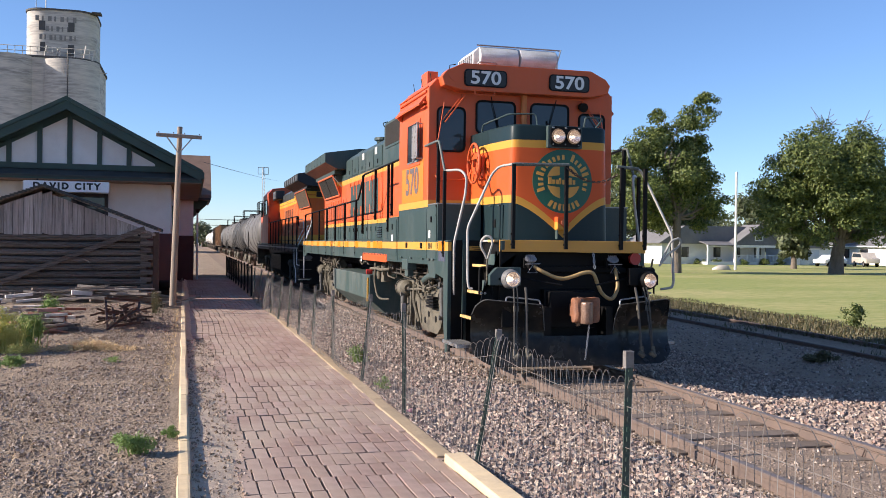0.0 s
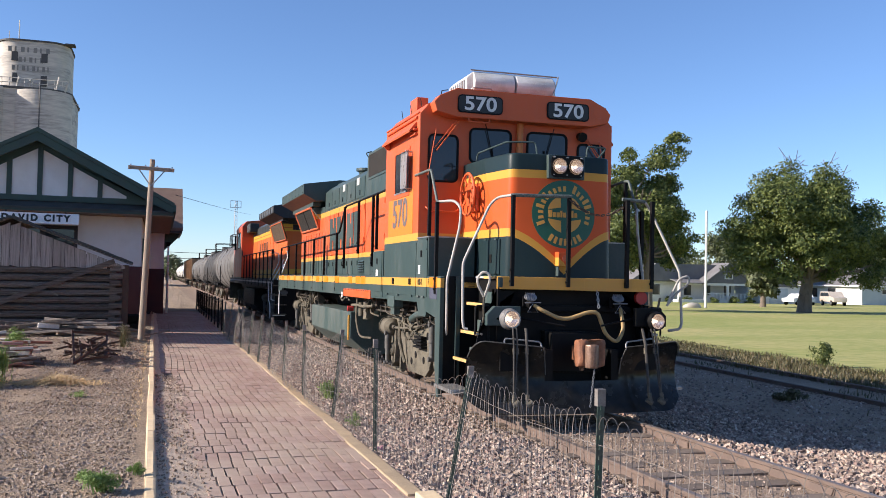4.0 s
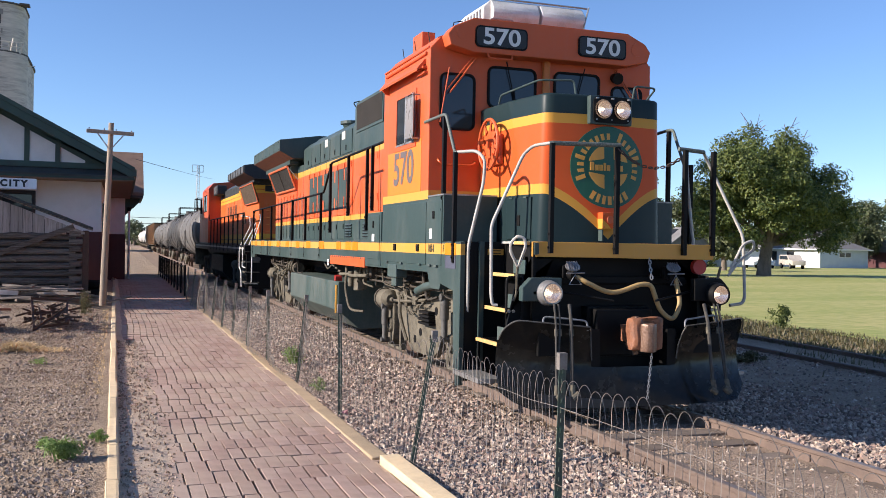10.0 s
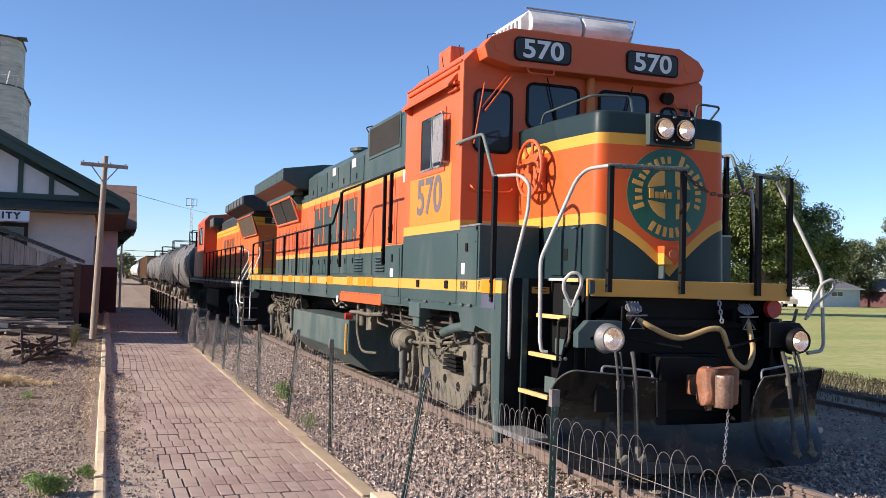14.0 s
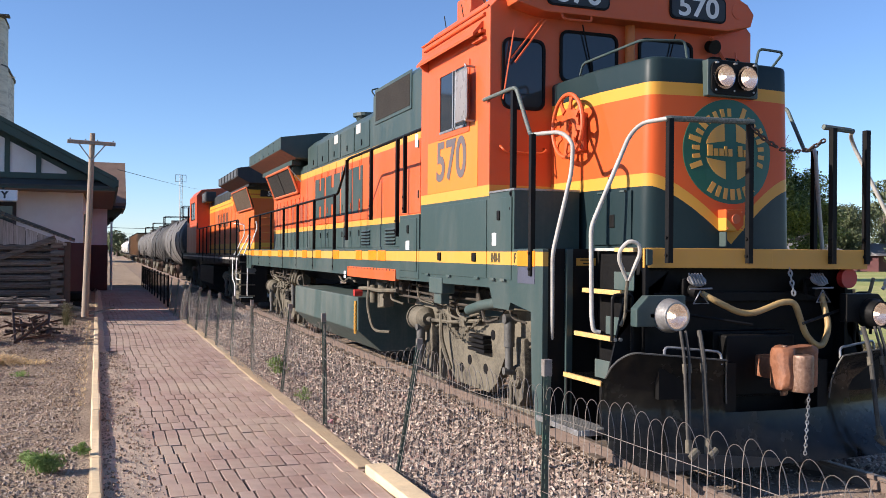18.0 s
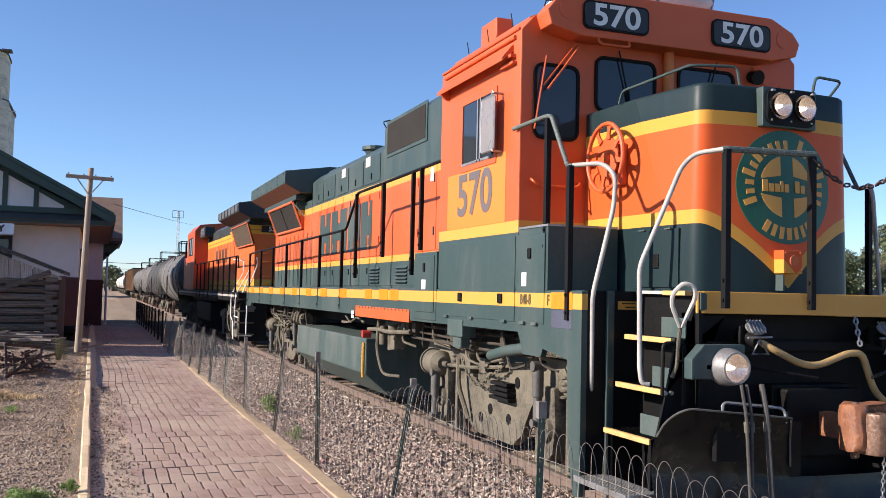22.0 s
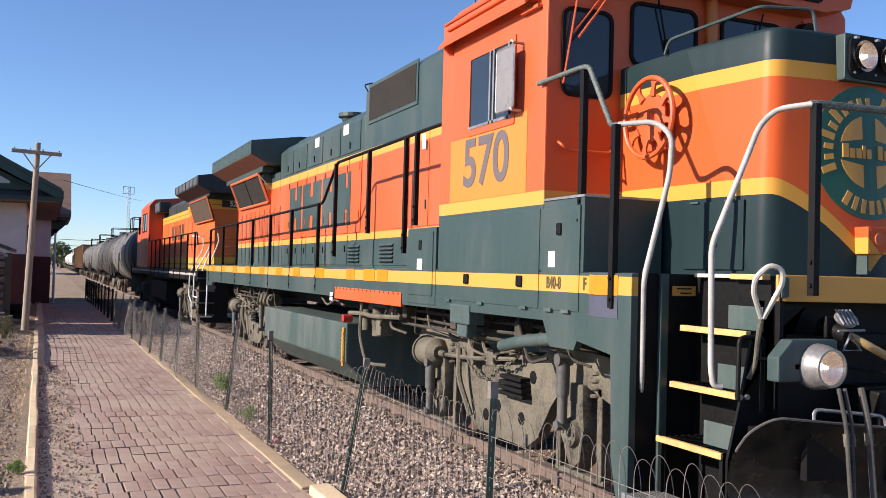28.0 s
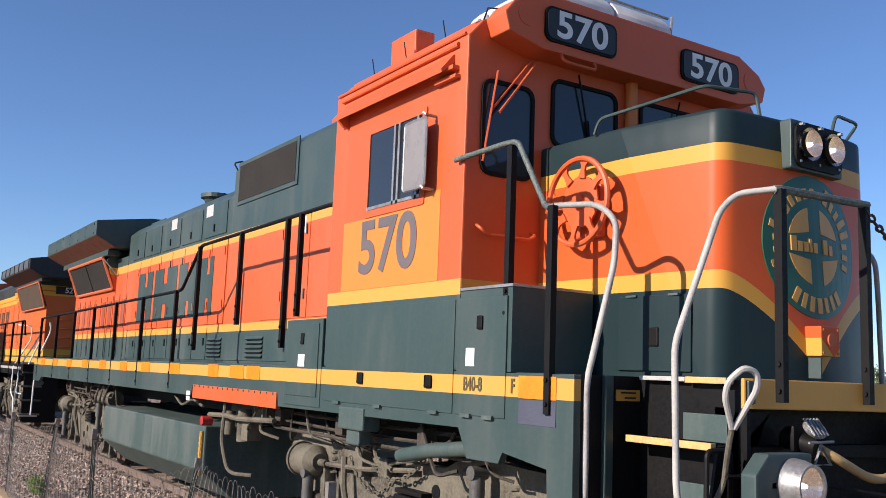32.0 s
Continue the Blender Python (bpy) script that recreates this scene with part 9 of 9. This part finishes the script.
for x in (-3, 1, 5, 9):
    part("window", boxed(x - 0.7, x + 0.7, -0.06, 0.0, 1.0, 2.0), M_GLASS, h)
h = thing("garage", "small white garage beside the bungalow", "garage", pose(77.6, 102, LAWN, 0, 0, 0))
part("wall", boxed(-2.9, 2.9, 0, 6, 0, 2.3), M_HOUSE, h)
part("roof", prism(bmesh.new(), [(-3.2, 2.2), (3.2, 2.2), (0, 3.2)], 'y', -0.3, 6.3), M_ROOFGREY, h)
part("door", boxed(-1.9, 0.9, -0.05, 0, 0, 2.0), M_BLUEGREY, h)


def small_car(name, label, m, body, kind):
    c = thing(name, label, "car", m)
    L = 4.6
    prof = {"suv": [(0, 0.45), (0, 1.05), (1.05, 1.12), (1.7, 1.75), (4.3, 1.75), (L, 1.1), (L, 0.45)],
            "sedan": [(0, 0.4), (0, 0.85), (1.2, 0.95), (1.9, 1.42), (3.3, 1.42), (4.0, 0.98), (L, 0.9), (L, 0.4)]}[kind]
    part("body", prism(bmesh.new(), prof, 'y', -0.85, 0.85, bevel=0.06), body, c, smooth=True)
    gw = prism(bmesh.new(), [(1.5, 1.15), (1.85, 1.62), (4.1, 1.62), (4.3, 1.15)] if kind == "suv" else [(1.6, 0.98), (2.0, 1.34), (3.2, 1.34), (3.6, 0.98)], 'y', -0.87, 0.87)
    part("window", gw, M_GLASS, c)
    for x in (0.85, 3.7):
        for s in (-1, 1):
            w = bmesh.new()
            cyl(w, (x, s * 0.68, 0.34), (x, s * 0.88, 0.34), 0.34, n=20)
            t = part("wheel", w, M_RUBBER, c)
            rm = bmesh.new()
            cyl(rm, (x, s * 0.88, 0.34), (x, s * 0.885, 0.34), 0.2, n=16)
            part("rim", rm, M_STEEL, t)


M_CARTAN = surface("tan car paint", (0.50, 0.44, 0.37), (0.44, 0.38, 0.31), (0.58, 0.53, 0.46), rough=0.35, scale=2, relief=0)
small_car("car", "white and tan sport utility vehicle parked by the house", pose(80.6, 94.6, LAWN, 0, 0, 72), M_CARTAN, "suv")
small_car("car", "white sedan parked by the house", pose(73.6, 95.6, LAWN, 0, 0, 20), M_WHITE, "sedan")
small_car("car", "white pickup shaped car parked on the drive", pose(76.8, 95.9, LAWN, 0, 0, 62), M_WHITE, "sedan")
fp = thing("flagpole", "tall plain white pole on the lawn", "pole", pose(51.3, 79.07, LAWN))
bm = bmesh.new()
cyl(bm, (0, 0, 0), (0, 0, 9.5), 0.13, 0.10, n=12)
part("shaft", bm, M_HOUSE, fp)
bm = bmesh.new()
cyl(bm, (0, 0, 9.5), (0, 0, 9.6), 0.13, 0.05, n=12)
part("cap", bm, M_HOUSE, fp)
st_ = thing("rock", "pale boulder at the foot of the white pole", "rock", pose(49.8, 79.0, LAWN))
bm = bmesh.new()
bmesh.ops.create_icosphere(bm, subdivisions=3, radius=1.0)
for v in bm.verts:
    v.co = Vector((v.co.x * 1.0, v.co.y * 0.6, max(-0.1, v.co.z * 0.5))) * (1 + 0.15 * noise.noise(v.co * 1.5))
part("stone", bm, M_CONCRETE, st_, smooth=True)


# ---- weeds, straw, tall grass ----
def blades(name, spots, mat, seed, width=0.006, parent=None):
    """Bent grass blades or stems: spots give x, y, z, height, lean."""
    rs = np.random.RandomState(seed)
    S = np.array(spots, float)
    n = len(S)
    a = rs.uniform(0, 6.283, n)
    d = np.stack([np.cos(a), np.sin(a), 0 * a], 1)
    side = np.stack([-np.sin(a), np.cos(a), 0 * a], 1)
    h, ln = S[:, 3][:, None], S[:, 4][:, None]
    w = width * rs.uniform(0.7, 1.4, n)[:, None]
    p0 = S[:, :3]
    p1 = p0 + d * h * ln * 0.35 + np.array([0, 0, 1]) * h * 0.6
    p2 = p0 + d * h * ln + np.array([0, 0, 1]) * h * np.maximum(0.12, 1 - 0.25 * ln)
    V = np.stack([p0 - side * w, p0 + side * w, p1 + side * w * 0.8, p1 - side * w * 0.8, p2 + side * w * 0.15, p2 - side * w * 0.15], 1).reshape(-1, 3)
    k = np.arange(n)[:, None] * 6
    F = np.concatenate([k + np.array([0, 1, 2, 3]), k + np.array([3, 2, 4, 5])])
    ob = big_mesh(name, V, F, mat)
    if parent is not None:
        ob.parent = parent
    return ob


def weed(label, x, y_, z, r, h, mat, seed, stems=160, leaves=700, leaf=0.012):
    th = thing("weed", label, "weed", pose(x, y_, z), group="weeds on the dirt")
    rs = random.Random(seed)
    sp = []
    for k in range(stems // 4):
        a, q = rs.uniform(0, 6.28), abs(rs.gauss(0, 0.35)) * r
        sp.append((q * math.cos(a), q * math.sin(a), 0, h * rs.uniform(0.5, 1.0), rs.uniform(0.1, 0.9)))
    tagged(blades("foliage", sp, mat, seed, 0.004 + r * 0.004, th), kind="stuff")
    bl = []
    for k in range(16):
        a, q = rs.uniform(0, 6.28), rs.uniform(0, 0.75) * r
        bl.append((q * math.cos(a), q * math.sin(a), h * rs.uniform(0.12, 0.9) * (1 - 0.4 * q / r), r * rs.uniform(0.22, 0.4), h * rs.uniform(0.14, 0.26)))
    tagged(leaf_cloud("foliage", bl, int(leaves * 1.6), leaf, mat, th, seed), kind="stuff")
    return th


weed("bright green feathery weed on the dirt beside the kerb", -0.43, 7.85, 0.0, 0.2, 0.2, M_WEED, 11, 200, 1800, 0.011)
weed("small green weed against the kerb", -0.17, 8.4, 0.0, 0.09, 0.12, M_WEED, 12, 80, 500, 0.009)
weed("tall yellowing weed by the scrap lumber", -2.75, 14.7, 0.05, 0.62, 0.66, M_WEED_DRY, 13, 900, 9000, 0.014)
weed("green weed by the scrap lumber", -2.45, 15.2, 0.05, 0.4, 0.62, M_WEED, 17, 400, 4500, 0.014)
weed("low green weed on the dirt", -2.3, 13.2, 0.03, 0.2, 0.18, M_WEED, 14, 120, 800, 0.014)
weed("faint green seedling on the dirt", -1.05, 13.5, 0.03, 0.16, 0.1, M_WEED, 15, 80, 200, 0.01)
weed("green weed behind the lumber", -3.0, 21.3, 0.12, 0.35, 0.5, M_WEED, 16, 160, 900, 0.022)
weed("dry weed at the foot of the pole", -0.78, 21.6, 0.1, 0.24, 0.55, M_TALLGRASS, 18, 240, 900, 0.013)
weed("green weed at the fence foot", 2.5, 14.0, -0.12, 0.22, 0.3, M_WEED, 19, 160, 900, 0.016)
weed("small weed at the fence foot", 2.35, 11.4, -0.12, 0.12, 0.2, M_WEED, 20, 90, 300, 0.012)
weed("leafy dark bush beside the second track", 17.6, 21.3, LAWN, 0.42, 0.72, M_LEAF, 21, 90, 620, 0.04)
weed("low weed between the tracks", 12.0, 15.5, -0.5, 0.4, 0.22, M_TALLGRASS, 22, 300, 900, 0.03)
for k_, (x_, y__) in enumerate(((62.4, 104.2), (64.6, 103.8), (67.2, 101.9), (70.2, 101.8), (72.8, 101.9))):
    weed("low green shrub before the porch", x_, y__, LAWN, 0.9, 0.9, M_LEAF, 50 + k_, 60, 500, 0.09)
straw = []
rs_ = random.Random(9)
for k in range(1500):
    x, y_ = rs_.gauss(-1.52, 0.25), rs_.gauss(15.0, 0.17)
    straw.append((x, y_, 0.04 + 0.12 * rs_.random() * max(0, 1 - abs(x + 1.52) * 2.2), rs_.uniform(0.03, 0.09), rs_.uniform(1.5, 5)))
for k in range(700):
    y_ = rs_.uniform(11, 24)
    straw.append((kerb_left(y_) - 0.16 - abs(rs_.gauss(0, 0.1)), y_, ground_z(kerb_left(y_) - 0.2, y_) - 0.005, rs_.uniform(0.02, 0.07), rs_.uniform(0.4, 1.6)))
for k in range(1500):
    x, y_ = rs_.uniform(-4.5, -0.3), rs_.uniform(7, 20)
    if noise.noise((x * 1.1, y_ * 0.6, 7)) > 0.05:
        straw.append((x, y_, ground_z(x, y_) - 0.005, rs_.uniform(0.02, 0.07), rs_.uniform(0.4, 1.6)))
tagged(blades("dry_grass", straw[:1500], M_STRAW, 30, 0.007), "tangle of dry straw lying on the dirt", "dry grass", kind="stuff")
straw = straw[1500:]
tagged(blades("dry_grass", straw, M_STRAW, 31, 0.003), "wisps of dry straw on the dirt and along the kerb", "dry grass", kind="stuff")
tall = []
for k in range(36000):
    y_ = 6 + 44 * rs_.random() ** 1.2
    x = 14.55 + 0.089 * (y_ - 13.3) + 3.4 * rs_.random() ** 0.85 + 0.4 * noise.noise((0, y_ * 0.4, 6))
    tall.append((x, y_, LAWN - 0.06, rs_.uniform(0.04, 0.17) * (1.1 + 0.7 * noise.noise((x * 0.7, y_ * 0.7, 2))), rs_.uniform(0.1, 0.8)))
for k in range(1800):
    y_ = 8 + 24 * rs_.random()
    x = 13.9 + 0.089 * (y_ - 13.3) + rs_.gauss(0, 0.6)
    if noise.noise((x * 0.6, y_ * 0.6, 3)) > 0.0:
        tall.append((x, y_, -0.55, rs_.uniform(0.06, 0.2), rs_.uniform(0.1, 0.8)))
tagged(blades("tall_grass", tall, M_TALLGRASS, 32, 0.012), "unmown dry grass verge along the second track", "grass", kind="stuff")


# ---- scrap lumber and iron ----
M_BOARD = surface("bleached scrap board", (0.42, 0.37, 0.31), (0.26, 0.21, 0.17), (0.55, 0.5, 0.44), rough=0.9, scale=4, fine=40, relief=0.4, per_piece=0.3)
M_WHITEBOARD = surface("bleached white board", (0.62, 0.58, 0.53), (0.42, 0.37, 0.32), (0.7, 0.67, 0.63), rough=0.85, scale=5, fine=40, relief=0.3, per_piece=0.15)
M_BRICKPILE = surface("old brick", (0.30, 0.13, 0.09), (0.2, 0.1, 0.075), (0.4, 0.2, 0.15), rough=0.9, scale=5, relief=0.4, per_piece=0.3)


def lumber(label, x, y_, z, n, spread, seed, mats, size=(0.5, 1.6)):
    th = thing("lumber_pile", label, "scrap pile", pose(x, y_, z))
    r = random.Random(seed)
    for k in range(n):
        L, w, t = r.uniform(*size), r.uniform(0.06, 0.16), r.uniform(0.03, 0.07)
        bm = boxed(-L / 2, L / 2, -w / 2, w / 2, -t / 2, t / 2, bevel=0.004)
        m = Matrix.Translation((r.gauss(0, spread[0]), r.gauss(0, spread[1]), t / 2 + 0.3 * r.random() ** 1.6 * spread[2])) @ Matrix.Rotation(r.gauss(0, 0.35), 4, 'Z') @ Matrix.Rotation(r.gauss(0, 0.07), 4, 'Y')
        for v in bm.verts:
            v.co = m @ v.co
        part("board", bm, mats[k % len(mats)], th)


lumber("jumble of bleached white scrap boards before the shed", -3.95, 20.2, 0.12, 46, (0.32, 1.0, 1.1), 41, [M_WHITEBOARD, M_BOARD, M_WHITEBOARD, M_WOOD_OLD], (0.2, 0.6))
lumber("stack of old bricks and boards before the shed", -2.5, 17.6, 0.09, 44, (0.16, 0.4, 1.3), 42, [M_BRICKPILE, M_WOOD_OLD, M_BOARD, M_WOOD_OLD], (0.3, 0.7))
lumber("grey planks lying along the shed wall", -2.6, 24.7, 0.17, 64, (1.0, 0.4, 1.1), 43, [M_WOOD_OLD, M_TIE, M_LOG, M_WOOD_OLD], (0.6, 1.9))
lumber("loose boards behind the utility pole", -0.95, 25.3, 0.12, 12, (0.35, 0.3, 0.4), 44, [M_BOARD, M_WOOD_OLD, M_TIE], (0.4, 0.9))
blk = thing("concrete_block", "pale broken concrete block on the lumber", "block", pose(-2.62, 24.2, 0.36, 0, 4, 12))
part("block", boxed(-0.24, 0.24, -0.1, 0.1, 0, 0.11, bevel=0.012), M_WHITEBOARD, blk)
iron = thing("scrap_iron", "rusty tangle of angle iron frames on the dirt", "scrap iron", pose(-1.30, 19.4, 0.12) @ Matrix.Diagonal((0.72, 0.95, 0.72, 1)))
r = random.Random(8)


def angle_bar(p, q, w):
    """A length of angle iron from p to q."""
    p, q = Vector(p), Vector(q)
    d = (q - p).normalized()
    u = d.cross(Vector((0, 0, 1)))
    u = u.normalized() if u.length > 0.05 else Vector((1, 0, 0))
    n_ = u.cross(d)
    bm = bmesh.new()
    sec = [(0, 0), (w, 0), (w, 0.007), (0.007, 0.007), (0.007, w), (0, w)]
    ra = [bm.verts.new(p + u * a + n_ * b) for a, b in sec]
    rb_ = [bm.verts.new(q + u * a + n_ * b) for a, b in sec]
    for k in range(6):
        bm.faces.new((ra[k], ra[(k + 1) % 6], rb_[(k + 1) % 6], rb_[k]))
    bm.faces.new(ra[::-1])
    bm.faces.new(rb_)
    return bm


for k in range(70):
    p = Vector((r.gauss(0.0, 0.22), r.gauss(-0.3, 0.7), r.uniform(0.0, 0.3)))
    q = p + Vector((r.uniform(-0.45, 0.45), r.uniform(-0.8, 0.8), r.uniform(-0.1, 0.2)))
    q.z = max(q.z, 0.02)
    part("bar", angle_bar(p, q, 0.045), M_RUSTDARK, iron)
for a, b in (((-0.22, -2.2, 0.0), (-0.48, -0.4, 0.62)), ((-0.22, -2.2, 0.0), (0.42, -0.9, 0.42)), ((-0.48, -0.4, 0.62), (0.36, 0.2, 0.5)), ((-0.2, -2.0, 0.04), (0.52, -1.2, 0.05)), ((-0.35, -1.2, 0.32), (0.4, -0.8, 0.3)), ((-0.1, -1.7, 0.12), (-0.4, 0.4, 0.4)), ((0.4, -1.0, 0.02), (0.3, 0.9, 0.45))):
    part("frame_bar", angle_bar(a, b, 0.06), M_RUSTDARK, iron)
lit = thing("litter", "scrap of faded pink litter among the ballast", "litter", pose(2.3, 9.75, -0.12))
bm = bmesh.new()
bmesh.ops.create_icosphere(bm, subdivisions=2, radius=0.07)
for v in bm.verts:
    v.co *= 0.7 + 0.6 * noise.noise(v.co * 22)
part("scrap", bm, surface("pink plastic", (0.55, 0.25, 0.27), rough=0.6), lit)

ht = thing("heap_of_junk", "dark heap of discarded tyres by the shed corner", "tyres", pose(-0.85, 27.6, 0.1))
for k, (x, y_, z) in enumerate(((0, 0, 0.12), (0.05, 0.05, 0.36), (-0.3, 0.5, 0.12))):
    bm = bmesh.new()
    rings = []
    for a in [q * 2 * math.pi / 24 for q in range(24)]:
        rings.append([bm.verts.new((x + (0.25 + 0.09 * math.cos(b)) * math.cos(a), y_ + (0.25 + 0.09 * math.cos(b)) * math.sin(a), z + 0.11 * math.sin(b))) for b in [w * 2 * math.pi / 8 for w in range(8)]])
    for q in range(24):
        A, B = rings[q], rings[(q + 1) % 24]
        for w in range(8):
            bm.faces.new((A[w], A[(w + 1) % 8], B[(w + 1) % 8], B[w]))
    part("tyre", bm, M_RUBBER, ht, smooth=True)

def motions():
    """The train creeps towards the viewer; wheels roll with it."""
    ride = [
        (0, 0.004), (0.5, -0.111), (1, -0.222), (1.5, -0.329), (2, -0.437), (2.5, -0.551),
        (3, -0.678), (3.5, -0.819), (4, -0.969), (4.5, -1.126), (6.5, -1.833), (7, -2.021),
        (7.5, -2.201), (8, -2.376), (8.5, -2.550), (9, -2.729), (9.5, -2.914), (10, -3.100),
        (10.5, -3.281), (11, -3.458), (11.5, -3.633), (12, -3.806), (12.5, -3.971), (13, -4.129),
        (13.5, -4.283), (14, -4.437), (14.5, -4.589), (16.5, -5.137), (17, -5.266), (17.5, -5.394),
        (18, -5.517), (18.5, -5.631), (19, -5.735), (19.5, -5.830), (20, -5.917), (20.5, -6.000),
        (21, -6.087), (21.5, -6.177), (22, -6.272), (22.5, -6.369), (23, -6.469), (23.5, -6.570),
        (24, -6.673), (24.5, -6.775), (26.5, -7.217), (27, -7.334), (27.5, -7.452), (28, -7.570),
        (28.5, -7.690), (29, -7.812), (29.5, -7.934), (30, -8.057), (30.5, -8.184), (31, -8.314),
        (31.5, -8.447), (32, -8.584)]
    for th in MOVERS:
        x, y, z = th.location.copy()
        walk(th, [(t, pose(x, y + s, z)) for t, s in ride])
    for ws, r in ROLLERS:
        x, y, z = ws.location.copy()
        walk(ws, [(t, pose(x, y, z, math.degrees(-s / r) * -1)) for t, s in ride])



# ---- bricks of the platform, last ----
brick_meshes = []
for vs, fs in brick_kinds:
    me = bpy.data.meshes.new("brick")
    me.from_pydata(vs, [], fs)
    me.materials.append(M_BRICK)
    brick_meshes.append(me)
ahead = sorted((b for b in BRICKS if b[1] > 6.1), key=lambda b: b[1])
nearest = ahead[:300]
rest = ahead[300:] + [b for b in BRICKS if b[1] <= 6.1]
for x, y, z, a, k in nearest:
    ob = new("brick", brick_meshes[k])
    ob.parent = platform
    ob.matrix_basis = Matrix.Translation((x, y, z)) @ Matrix.Rotation(a, 4, 'Z')
verts, faces = [], []
for x, y, z, a, k in rest:
    vs, fs = brick_kinds[k]
    n0 = len(verts)
    ca, sa = math.cos(a), math.sin(a)
    verts += [(x + u * ca - v * sa, y + u * sa + v * ca, z + w) for u, v, w in vs]
    faces += [tuple(n0 + i for i in f) for f in fs]
ob = big_mesh("far_bricks", np.array(verts), np.array(faces), M_BRICK_FAR)
ob.parent = platform
tagged(ob, kind="stuff")

motions()
